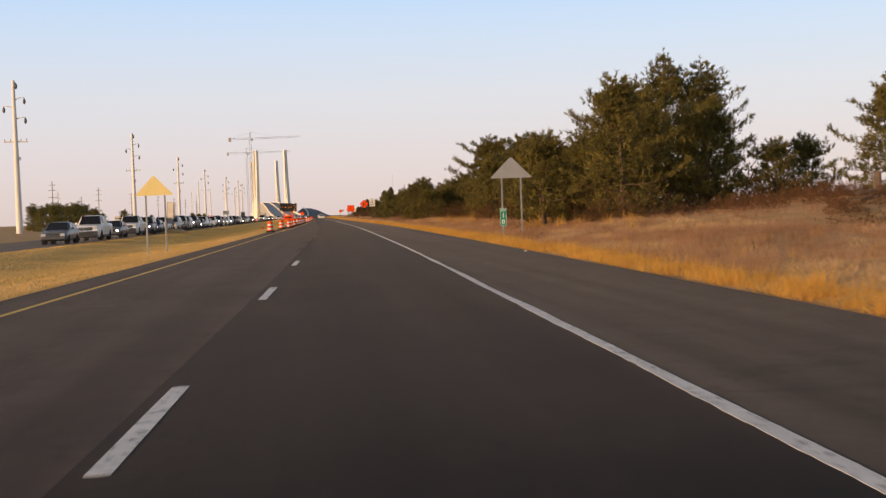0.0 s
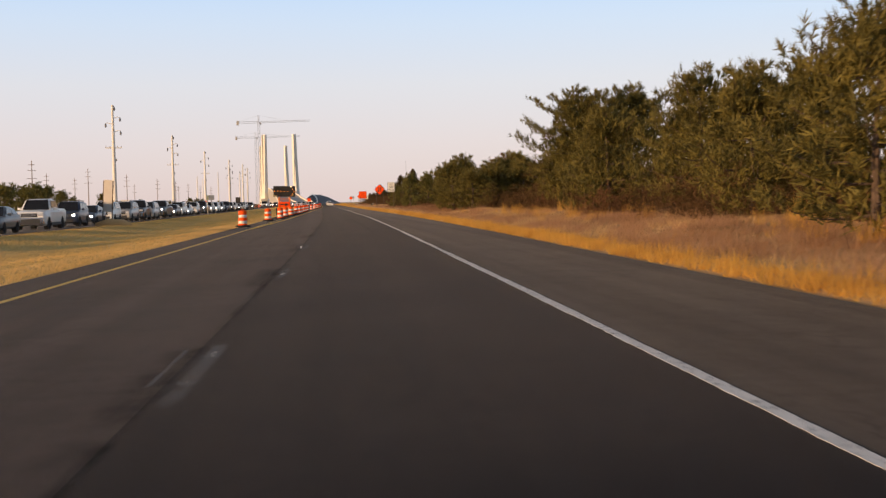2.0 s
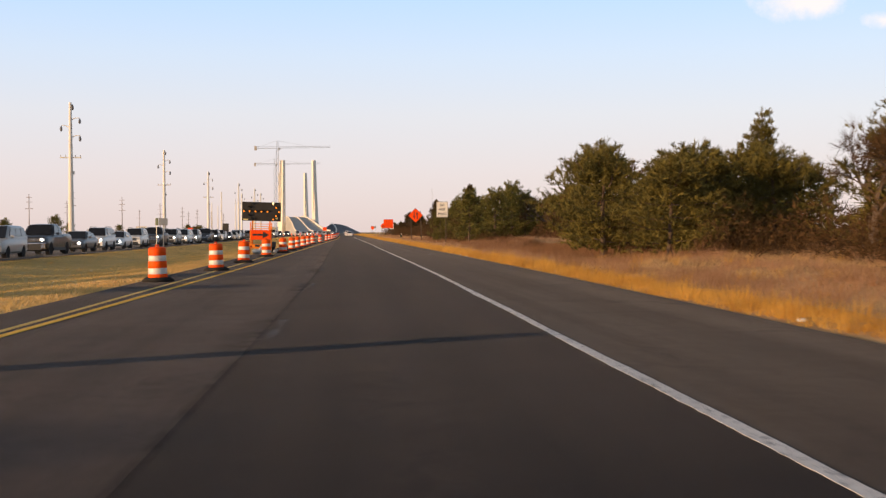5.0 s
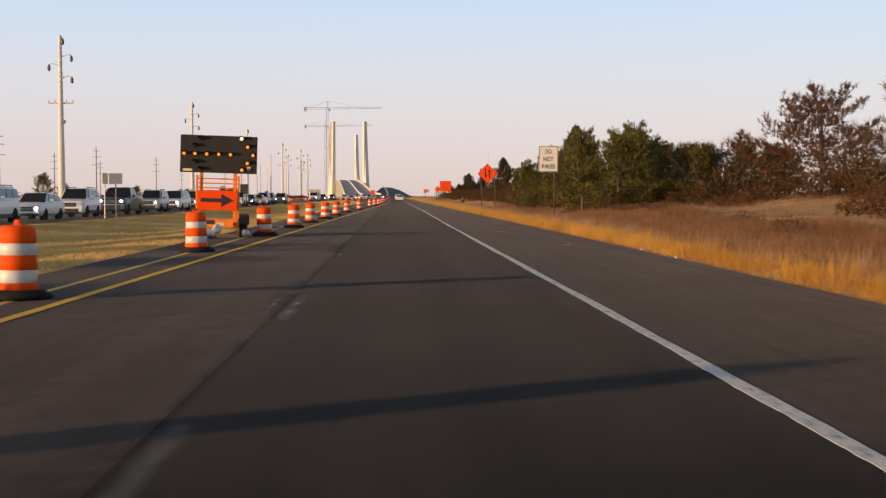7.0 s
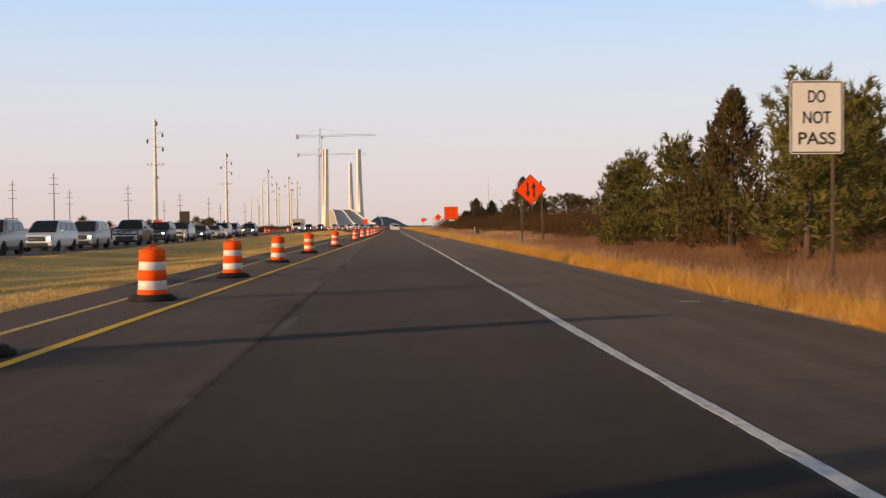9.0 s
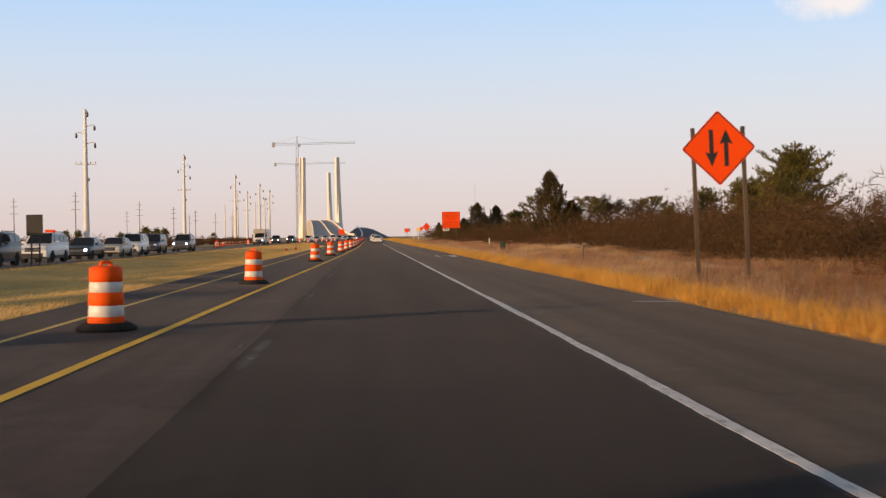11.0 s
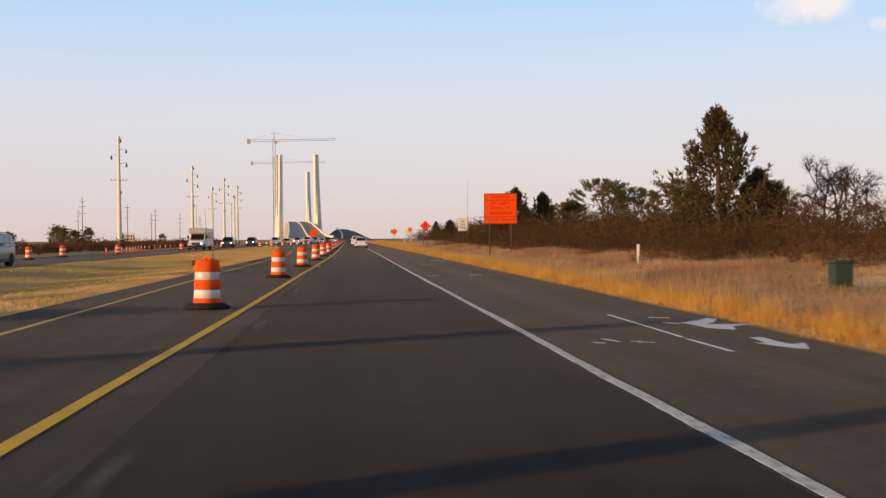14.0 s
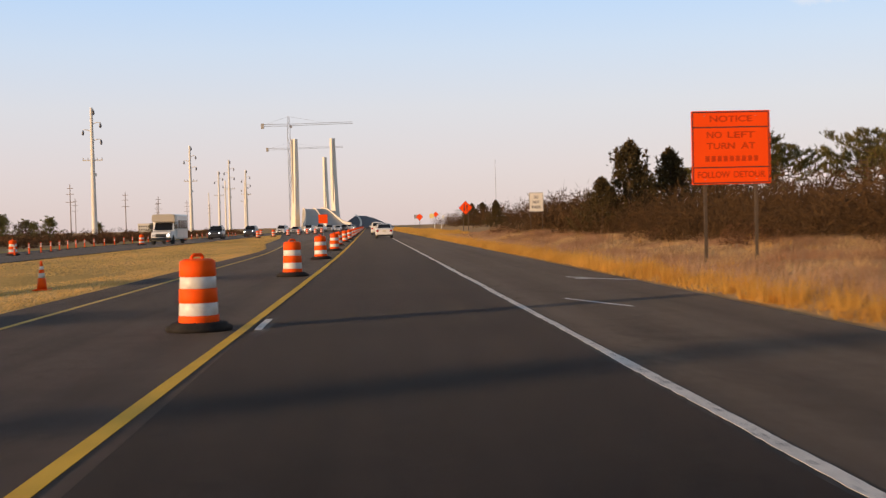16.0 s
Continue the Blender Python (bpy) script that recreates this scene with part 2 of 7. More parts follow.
M_PALE = mat("bleached_grass", (0.86, 0.59, 0.29), (0.58, 0.37, 0.155), scale=0.5, rough=0.85, island=0.5, coords="World", spec=0.15, trans=0.5)
M_MAUVE = mat("seeding_grass", (0.66, 0.40, 0.225), (0.33, 0.18, 0.10), scale=0.38, rough=0.85, island=0.25, coords="World", spec=0.15, trans=0.55)
M_RUST_GRASS = mat("rust_bluestem", (0.44, 0.235, 0.115), (0.22, 0.11, 0.055), scale=0.5, rough=0.85, island=0.6, coords="World", spec=0.15, trans=0.55)
M_TURF = mat("mown_grass", (0.98, 0.63, 0.22), (0.58, 0.375, 0.11), scale=0.3, rough=0.85, island=0.5, coords="World", spec=0.15, stretch=(1, 0.35, 1), trans=0.6)
M_STALK = mat("dead_stalks", (0.22, 0.12, 0.07), (0.13, 0.075, 0.045), scale=1.0, rough=0.9, island=0.8, spec=0.1)
# sunlit clumps and shaded gaps are put into the needle tones by noise
M_NEEDLE = mat("pine_needles", (0.255, 0.205, 0.050), (0.050, 0.046, 0.014), scale=1.5, rough=0.65, island=0.15, spec=0.2, trans=0.22)
M_YOUNG = mat("young_pine_needles", (0.245, 0.215, 0.052), (0.058, 0.058, 0.017), scale=1.6, rough=0.6, island=0.15, spec=0.2, trans=0.22)
M_CEDAR = mat("cedar_foliage", (0.128, 0.088, 0.031), (0.056, 0.040, 0.015), scale=1.1, rough=0.75, island=0.4, spec=0.2, trans=0.15)
M_BRUSH = mat("bare_brush", (0.135, 0.078, 0.035), (0.066, 0.038, 0.018), scale=0.9, rough=0.9, island=0.45, spec=0.1, trans=0.2)
M_RUST_LEAF = mat("rust_brown_leaves", (0.21, 0.105, 0.05), (0.11, 0.058, 0.03), scale=0.9, rough=0.85, island=0.9, spec=0.1, trans=0.25)
M_BARK = mat("pine_bark", (0.15, 0.10, 0.07), (0.06, 0.042, 0.032), scale=3.0, rough=0.95, bump=0.8, fine=25, stretch=(1, 1, 0.25))
M_BARKGREY = mat("grey_bark", (0.16, 0.115, 0.085), (0.08, 0.058, 0.044), scale=3.0, rough=0.95, bump=0.6, fine=25)
M_ORANGE = mat("orange_plastic", (1.0, 0.115, 0.004), (0.92, 0.085, 0.004), scale=5.0, rough=0.6, spec=0.15, bump=0.05, rand=0.5)
M_REFLECT = mat("white_sheeting", (0.86, 0.82, 0.75), (0.66, 0.60, 0.52), scale=6.0, rough=0.4, rand=0.5)
M_RUBBER = mat("black_rubber", (0.022, 0.020, 0.019), (0.045, 0.04, 0.036), scale=7.0, rough=0.95, bump=0.3, spec=0.1)
M_SIGN_ORANGE = mat("orange_sign_sheeting", (1.0, 0.092, 0.004), (0.96, 0.075, 0.004), scale=1.5, rough=0.6, spec=0.15)
M_SIGN_WHITE = mat("white_sign_sheeting", (0.84, 0.80, 0.70), (0.76, 0.71, 0.61), scale=1.5, rough=0.45)
# white board greyed down: its shaded side is put into the colour
M_SHADED_BOARD = mat("shaded_white_board", (0.50, 0.46, 0.41), (0.40, 0.36, 0.32), scale=1.5, rough=0.7)
M_SIGN_GREEN = mat("green_sign_sheeting", (0.0, 0.26, 0.145), (0.0, 0.20, 0.11), scale=2.0, rough=0.45)
M_SIGN_YELLOW = mat("yellow_sign_sheeting", (0.90, 0.74, 0.31), (0.84, 0.66, 0.26), scale=2.0, rough=0.45)
M_SIGN_BACK = mat("sign_back_aluminium", (0.46, 0.44, 0.40), (0.36, 0.34, 0.31), scale=2.0, rough=0.45, metal=0.5, bump=0.05)
M_BLACK = mat("black_legend", (0.016, 0.016, 0.016), (0.028, 0.026, 0.026), scale=4, rough=0.6)
M_LEGEND = mat("white_legend", (0.85, 0.85, 0.82), (0.78, 0.78, 0.75), scale=4, rough=0.5)
M_POST = mat("galvanised_post", (0.42, 0.41, 0.38), (0.28, 0.27, 0.25), scale=6, rough=0.5, metal=0.6, bump=0.1)
M_WOODPOST = mat("weathered_post", (0.13, 0.09, 0.06), (0.06, 0.043, 0.03), scale=4, rough=0.9, bump=0.5, stretch=(1, 1, 0.2))
M_STEEL = mat("pale_steel_pole", (0.80, 0.76, 0.67), (0.68, 0.64, 0.56), scale=0.8, rough=0.6, metal=0.0, bump=0.03)
M_WOODPOLE = mat("wooden_pole", (0.34, 0.275, 0.235), (0.24, 0.19, 0.165), scale=1.5, rough=0.9, bump=0.4)
M_INSUL = mat("grey_insulator", (0.16, 0.16, 0.17), (0.09, 0.09, 0.10), scale=6, rough=0.4)
M_CONCRETE = mat("pale_concrete", (0.86, 0.80, 0.67), (0.76, 0.70, 0.59), scale=0.15, rough=0.85, bump=0.2, fine=4)
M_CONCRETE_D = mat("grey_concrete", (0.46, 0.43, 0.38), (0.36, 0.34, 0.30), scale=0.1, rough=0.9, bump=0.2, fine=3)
M_CRANE = mat("grey_crane_steel", (0.42, 0.43, 0.45), (0.30, 0.31, 0.33), scale=0.5, rough=0.6)
M_BOARD = mat("matt_black_panel", (0.016, 0.014, 0.012), (0.026, 0.022, 0.019), scale=2, rough=0.75, bump=0.1)
M_AMBER = mat("amber_lamp", (0.9, 0.35, 0.04), (0.8, 0.3, 0.03), rough=0.3, emit=(1.0, 0.26, 0.02), emit_strength=1.2)
M_AMBER_HOT = mat("bright_amber_lamp", (0.9, 0.6, 0.2), rough=0.3, emit=(1.0, 0.70, 0.30), emit_strength=4.0)
M_LAMP_OFF = mat("unlit_lamp", (0.03, 0.025, 0.02), rough=0.3)
M_TRAILER = mat("orange_trailer_paint", (1.0, 0.29, 0.018), (0.88, 0.22, 0.014), scale=3, rough=0.5, spec=0.25, bump=0.08)
M_SANDBAG = mat("white_sandbag", (0.72, 0.70, 0.66), (0.55, 0.52, 0.47), scale=4, rough=0.85, bump=0.6, fine=30)
M_GREENBOX = mat("dark_green_steel", (0.020, 0.050, 0.020), (0.013, 0.034, 0.014), scale=3, rough=0.55, bump=0.1)
M_GLASS = mat("tinted_glass", (0.010, 0.011, 0.013), (0.016, 0.017, 0.02), scale=1, rough=0.05, spec=0.4)
M_CHROME = mat("chrome", (0.75, 0.75, 0.75), (0.6, 0.6, 0.6), scale=4, rough=0.15, metal=1.0)
M_TRIM = mat("dark_trim", (0.025, 0.025, 0.026), (0.04, 0.04, 0.04), scale=5, rough=0.6)
M_HEAD = mat("lit_headlight", (0.9, 0.9, 0.9), rough=0.15, emit=(1.0, 0.94, 0.82), emit_strength=9.0)
M_HEAD_OFF = mat("clear_headlight", (0.62, 0.64, 0.66), (0.5, 0.5, 0.52), rough=0.12, spec=0.8)
M_TAIL = mat("red_tail_light", (0.35, 0.012, 0.01), (0.28, 0.01, 0.01), rough=0.15)
M_PLATE = mat("plate_blank", (0.7, 0.66, 0.5), (0.62, 0.58, 0.45), rough=0.5)


def car_paint(name, a):
    return mat(name, a, tuple(c * 0.86 for c in a), scale=0.7, rough=0.38, coat=0.25, fine=3)


PAINT = {"white": car_paint("white_car_paint", (0.88, 0.85, 0.79)), "silver": car_paint("silver_car_paint", (0.46, 0.44, 0.41)), "grey": car_paint("grey_car_paint", (0.12, 0.12, 0.12)),
         "black": car_paint("black_car_paint", (0.022, 0.022, 0.025)), "navy": car_paint("dark_blue_car_paint", (0.025, 0.035, 0.065)), "beige": car_paint("beige_car_paint", (0.52, 0.46, 0.36))}


# ------------------------------------------------------------ mesh helpers
def empty(name, m, label="", category="", group="", kind=""):
    ob = new(name)
    ob.empty_display_size = 0.2
    ob.matrix_world = m
    return tagged(ob, label, category, group, kind)


def finish(bm, smooth=False):
    bmesh.ops.recalc_face_normals(bm, faces=bm.faces)
    if smooth:
        for f in bm.faces:
            f.smooth = True
    return bm


def part(name, bm, material, parent=None, label="", m=None):
    me = bpy.data.meshes.new(name)
    bm.to_mesh(me)
    bm.free()
    me.materials.append(material)
    ob = new(name, me)
    if parent:
        ob.parent = parent
    if m is not None:
        ob.matrix_local = m
    if label:
        ob["label"] = label
    return ob


def mesh_part(name, verts, faces, material, parent=None, label="", smooth=False):
    me = bpy.data.meshes.new(name)
    me.from_pydata([tuple(v) for v in verts], [], [tuple(f) for f in faces])
    me.materials.append(material)
    if smooth:
        me.polygons.foreach_set("use_smooth", [True] * len(me.polygons))
    ob = new(name, me)
    if parent:
        ob.parent = parent
    if label:
        ob["label"] = label
    return ob


def box(bm, x0, y0, z0, x1, y1, z1, bevel=0.0):
    made = bmesh.ops.create_cube(bm, size=1.0, matrix=Matrix.Translation(((x0 + x1) / 2, (y0 + y1) / 2, (z0 + z1) / 2)) @ Matrix.Diagonal((x1 - x0, y1 - y0, z1 - z0, 1)))
    if bevel:
        edges = {e for v in made["verts"] for e in v.link_edges}
        bmesh.ops.bevel(bm, geom=list(edges), offset=bevel, segments=2, affect="EDGES", profile=0.6)
    return bm


def rod(bm, a, b, r0, r1=None, seg=8):
    """A round bar from a to b."""
    a, b = Vector(a), Vector(b)
    d = b - a
    m = Matrix.Translation((a + b) / 2) @ d.to_track_quat("Z", "Y").to_matrix().to_4x4()
    bmesh.ops.create_cone(bm, cap_ends=True, segments=seg, radius1=r0, radius2=r0 if r1 is None else r1, depth=d.length, matrix=m)
    return bm


def spin(bm, rings, seg=20, caps=True):
    """A turned shape from (radius, height) rings."""
    loops = []
    for r, z in rings:
        loops.append([bm.verts.new((r * math.cos(2 * math.pi * k / seg), r * math.sin(2 * math.pi * k / seg), z)) for k in range(seg)])
    for a, b in zip(loops, loops[1:]):
        for k in range(seg):
            bm.faces.new((a[k], a[(k + 1) % seg], b[(k + 1) % seg], b[k]))
    if caps:
        bm.faces.new(list(reversed(loops[0])))
        bm.faces.new(loops[-1])
    return bm


def prism(bm, outline, y0, y1, bevel=0.0):
    """A plate with an outline of (x, z) points, from y0 to y1."""
    a = [bm.verts.new((x, y0, z)) for x, z in outline]
    b = [bm.verts.new((x, y1, z)) for x, z in outline]
    bm.faces.new(a)
    bm.faces.new(list(reversed(b)))
    n = len(outline)
    edges = []
    for k in range(n):
        f = bm.faces.new((a[k], b[k], b[(k + 1) % n], a[(k + 1) % n]))
        edges.append(f.edges[0])
    bm.edges.ensure_lookup_table()
    if bevel:
        bmesh.ops.bevel(bm, geom=list(set(e for v in a + b for e in v.link_edges)), offset=bevel, segments=2, affect="EDGES")
    return bm


def rounded(w, h, r, n=5, cx=0.0, cz=0.0):
    pts = []
    for sx, sz, a0 in ((1, 1, 0), (-1, 1, 90), (-1, -1, 180), (1, -1, 270)):
        for k in range(n + 1):
            a = radians(a0 + 90 * k / n)
            pts.append((cx + sx * (w / 2 - r) + r * math.cos(a), cz + sz * (h / 2 - r) + r * math.sin(a)))
    return pts


def lettering(text, size, x, z, y, width=0.0):
    """Raised letters on a plate that faces -y, centred at x, z."""
    cu = bpy.data.curves.new("legend", "FONT")
    cu.body, cu.size, cu.align_x, cu.align_y, cu.extrude, cu.offset = text, size * 1.38, "CENTER", "CENTER", 0.002, size * 0.022
    ob = new("legend", cu)
    me = bpy.data.meshes.new_from_object(ob, depsgraph=bpy.context.evaluated_depsgraph_get())
    bpy.data.objects.remove(ob)
    bm = bmesh.new()
    bm.from_mesh(me)
    bpy.data.meshes.remove(me)
    if width:
        xs = [v.co.x for v in bm.verts]
        bmesh.ops.scale(bm, vec=(width / (max(xs) - min(xs)), 1, 1), verts=bm.verts)
    bmesh.ops.transform(bm, matrix=Matrix.Translation((x, y, z)) @ Matrix.Rotation(radians(90), 4, "X"), verts=bm.verts)
    return bm


def write(text, size, x, z, y, material, parent, width=0.0):
    """A word on a plate, each letter a piece of its own."""
    bm = lettering(text, size, x, z, y, width)
    left = set(bm.verts)
    while left:
        heap, todo = set(), [left.pop()]
        while todo:
            v = todo.pop()
            heap.add(v)
            for e in v.link_edges:
                o = e.other_vert(v)
                if o in left:
                    left.discard(o)
                    todo.append(o)
        index = {v: k for k, v in enumerate(heap)}
        mesh_part("letter", [v.co.copy() for v in index], [[index[v] for v in f.verts] for f in bm.faces if f.verts[0] in index], material, parent)
    bm.free()


# ------------------------------------------------------------ plan
def curve(y):
    """How far the road swings to the side on its way."""
    return -0.00093 * max(0.0, 210.0 - y) ** 1.6


def smooth_step(a, b, v):
    v = min(1.0, max(0.0, (v - a) / (b - a)))
    return v * v * (3 - 2 * v)


ROAD_L, ROAD_R, OPP_R, OPP_L = -4.6, 6.92, -15.4, -24.0


def lift(x, y):
    """Ground height: level roads, a shallow swale in the median and low dunes beyond the verge."""
    u = x - curve(y)
    z = -0.06
    if ROAD_L > u > OPP_R:
        k = (u - OPP_R) / (ROAD_L - OPP_R)
        z = 0.0 - 0.28 * math.sin(math.pi * k) ** 2 if y < 400 else -0.03
    elif u > ROAD_R:
        z = 0.12 * smooth_step(ROAD_R, ROAD_R + 2.0, u) + 0.20 * smooth_step(7.8, 12.5, u)
        s = smooth_step(9.0, 30.0, u) * (0.35 + 0.65 * smooth_step(104, 126, y))
        z += s * (0.72 + 0.9 * noise.noise((x * 0.05, y * 0.03, 0.3))) + 0.35 * s * noise.noise((x * 0.22, y * 0.2, 1.7))
        z += smooth_step(8.8, 10.2, u) * (0.28 * noise.noise((x * 0.26, y * 0.15, 5.1)) + 0.10 * noise.noise((x * 1.1, y * 0.75, 8.3)))
        z += (0.10 + 0.26 * noise.noise((x * 0.75, y * 0.28, 3.4))) * math.exp(-((x - 14.0) / 2.4) ** 2 - ((y - 335) / 22) ** 2)
        z += 0.5 * math.exp(-((x - 19) / 5) ** 2 - ((y - 113) / 7) ** 2)
        z *= 1.0 - smooth_step(700, 900, y)
    elif u < OPP_L:
        z = 0.0 - 0.1 + 0.25 * smooth_step(-25, -34, u) * (1 + noise.noise((x * 0.1, y * 0.06, 4)))
    return z


def bare_sand(x, y):
    """Where the dune shows bare sand between the grass."""
    bare = noise.noise((x * 0.30, y * 0.06, 7.7)) + 0.6 * noise.noise((x * 0.9, y * 0.20, 2.2))
    return 11.6 < x < 17 and 300 < y < 358 and bare > 0.12 - 0.26 * math.exp(-((x - 13.2) / 2.6) ** 2 - ((y - 333) / 13) ** 2)


# ------------------------------------------------------------ ground and roads
def steps(stops):
    """Grid lines: (from, to, spacing) stretches joined."""
    out = []
    for a, b, d in stops:
        n = max(1, round((b - a) / d))
        out += [a + (b - a) * k / n for k in range(n)]
    return out + [stops[-1][1]]


def build_ground():
    us = steps([(-3000, -400, 650), (-400, -80, 40), (-80, -24.0, 4), (-24.0, -15.4, 4.3), (-15.4, -4.6, 0.9), (-4.6, 6.92, 5.7), (6.92, 9.0, 0.55), (9.0, 16.5, 0.75), (16.5, 45, 1.5), (45, 120, 12), (120, 3000, 480)])
    ys = steps([(-600, 0, 120), (0, 80, 8), (80, 300, 2.0), (300, 440, 1.0), (440, 470, 2.0), (470, 760, 10), (760, 1600, 60), (1600, 4800, 400)])
    verts, faces = [], []
    for y in ys:
        for u in us:
            x = u + curve(max(y, 0.0))
            verts.append((x, y, lift(x, y) + (0.02 * noise.noise((x * 0.9, y * 0.9, 0)) if 80 < y < 470 and u > ROAD_R else 0)))
    n = len(us)
    for j in range(len(ys) - 1):
        for i in range(n - 1):
            a = j * n + i
            faces.append((a, a + 1, a + n + 1, a + n))
    ob = mesh_part("ground", verts, faces, M_GROUND, smooth=True)
    ob.data.materials.append(M_SAND)
    ob.data.materials.append(M_DUNE)
    for p in ob.data.polygons:
        c = p.center
        if c.x - curve(max(c.y, 0)) > ROAD_R or c.x < -26:
            p.material_index = 2 if bare_sand(c.x, c.y) else 1
    return tagged(ob, "dry golden and green turf with sandy verges", "ground", kind="structure")


build_ground()


def strip(name, x0, x1, y0, y1, z, material, thick=0.06, step=4.0, wander=0.0, label="", category="road", x_of=None, parent=None, right_of=None, chips=0.0):
    """A ribbon along the road with a thickness."""
    n = max(1, int((y1 - y0) / step))
    verts, faces = [], []
    for k in range(n + 1):
        y = y0 + (y1 - y0) * k / n
        c = curve(y)
        w0, w1 = (wander * noise.noise((y * 0.21, 3.1, s)) + wander * 0.5 * noise.noise((y * 1.1, 7.3, s)) for s in (0.5, 9.5))
        s = x_of(y) if x_of else 0.0
        w1 += right_of(y) if right_of else 0.0
        if chips:
            w0 += chips * noise.noise((y * 5.3, 1.0, 2.0)) + chips * noise.noise((y * 13.0, 4.0, 2.0))
            w1 += 0.6 * chips * noise.noise((y * 5.9, 8.0, 3.0))
        verts += [(x0 + c + s + w0, y, z), (x1 + c + s + w1, y, z), (x1 + c + s + w1, y, z - thick), (x0 + c + s + w0, y, z - thick)]
    for k in range(n):
        a = 4 * k
        faces += [(a, a + 1, a + 5, a + 4), (a + 1, a + 2, a + 6, a + 5), (a + 3, a, a + 4, a + 7)]
    faces += [(0, 3, 2, 1), (4 * n, 4 * n + 1, 4 * n + 2, 4 * n + 3)]
    ob = mesh_part(name, verts, faces, material, parent)
    return ob if parent else tagged(ob, label, category, kind="structure")


def edge_shift(y):
    """How far the edge line strays from its usual place as it was painted."""
    return float(np.interp(y, [110, 131, 150, 175, 222, 245, 274, 290, 335, 362, 400], [0.0, -0.06, -0.11, -0.13, -0.13, -0.11, -0.01, 0.03, 0.03, -0.02, 0.0]))


strip("shoulder", 3.40, ROAD_R, -40, 1150, -0.0015, M_SHOULDER, thick=0.09, step=1.5, wander=0.05, label="wide paved shoulder of slightly paler worn asphalt")
strip("passing_lane", ROAD_L, -0.17, -40, 1150, 0.0, M_ROAD_PALE, thick=0.09, step=1.5, wander=0.0, label="paler asphalt of the closed passing lane")
strip("road", -0.17, 3.64, -40, 1150, 0.0, M_ROAD, thick=0.09, step=1.5, wander=0.0, right_of=edge_shift, label="worn dark grey asphalt carriageway")
strip("opposite_road", OPP_L, OPP_R, -40, 1150, -0.004, M_ROAD_OLD, thick=0.09, step=3, wander=0.06, label="worn grey asphalt carriageway of the oncoming traffic")
cross = bmesh.new()
prism(cross, [(-4.5, 424), (-5.0, 436), (-7.0, 458), (-9.0, 500), (-15.5, 590), (-15.5, 900), (-4.5, 900)], 0, 0.05)
bmesh.ops.transform(cross, matrix=Matrix(((1, 0, 0, 0), (0, 0, 1, 0), (0, -1, 0, -0.004), (0, 0, 0, 1))), verts=cross.verts)
tagged(part("crossover_road", finish(cross), M_ROAD_OLD), "asphalt crossover lane through the median", "road", kind="structure")

# road markings
LINES = 0.0022

for y0, y1, fine in ((-20, 60, 2.0), (60, 480, 0.12), (480, 1100, 2.0)):
    strip("edge_line", 3.58, 3.70, y0, y1, LINES, M_WHITE, thick=0.003, step=fine, wander=0.026, chips=0.012, x_of=edge_shift, label="worn solid white edge line painted on asphalt", category="road marking")

M_EDGE_TAR = paint_line("tar_under_paint", (0.012, 0.011, 0.010), 0.50)
strip("edge_seal", 3.535, 3.60, 205, 470, LINES - 0.002, M_EDGE_TAR, thick=0.002, step=0.3, wander=0.03, x_of=edge_shift, label="ragged tar strip along the white edge line", category="road repair")


def new_yellow(y):
    if y < 325:
        return -3.56 + 0.0161 * (max(y, 165) - 165) + 0.05 * smooth_step(290, 325, y)
    return float(np.interp(y, [325, 335, 346, 358, 370, 382, 396, 412, 436, 460], [-0.934, -0.77, -0.61, -0.485, -0.375, -0.225, -0.085, 0.02, 0.09, 0.12]))


def old_yellow(y):
    return -3.62 + 0.2 * smooth_step(180, 240, y) - 0.25 * smooth_step(320, 380, y) - 1.6 * smooth_step(412, 470, y)


strip("old_yellow_line", -0.055, 0.055, -20, 446, LINES, M_YELLOW_OLD, thick=0.003, step=1.2, wander=0.012, x_of=old_yellow, label="faded thin yellow edge line beside the median", category="road marking")
strip("new_yellow_line", -0.068, 0.068, 166, 1100, LINES + 0.003, M_YELLOW, thick=0.003, step=1.2, wander=0.012, x_of=new_yellow, label="fresh yellow line that narrows the road to one lane", category="road marking")
for k in range(-3, 27):
    y = 76.45 + 12.15 * k if k < 3 else 113.9 + 12.2 * (k - 3) if k < 11 else 207.9 + 12.12 * (k - 11)
    worn = k > 2
    if worn:
        ghost = strip("ghost_lane_dash", -0.10, 0.10, -1.7, 1.7, LINES - 0.001, M_WORN, thick=0.003, step=0.3, wander=0.02, label="ground-off remains of a white lane dash", category="road marking", x_of=lambda v: -curve(v))
        if k % 2:
            scrape = strip("ghost_lane_dash", -0.03, 0.03, -1.1, 1.1, LINES - 0.001, M_WORN, thick=0.003, step=0.3, wander=0.01, label="thin ground-off scrape beside a lane dash", category="road marking", x_of=lambda v: -curve(v))
            scrape.matrix_world = pose(-0.28 + curve(y + 1.9), y + 1.9, 0.0, 0, 0, math.degrees(math.atan2(curve(y - 3) - curve(y + 6), 9)))
        ghost.matrix_world = pose(-0.02 + curve(y + 1.6), y + 1.6, 0.0, 0, 0, math.degrees(math.atan2(curve(y - 3) - curve(y + 6), 9)))
    else:
        strip("lane_dash", -0.065, 0.065, y, y + 3.05, LINES, M_WHITE, thick=0.003, step=0.5, wander=0.008, label="white broken lane dash painted on asphalt", category="road marking")
# the sealed joint between the two lanes, and thin dark lines across


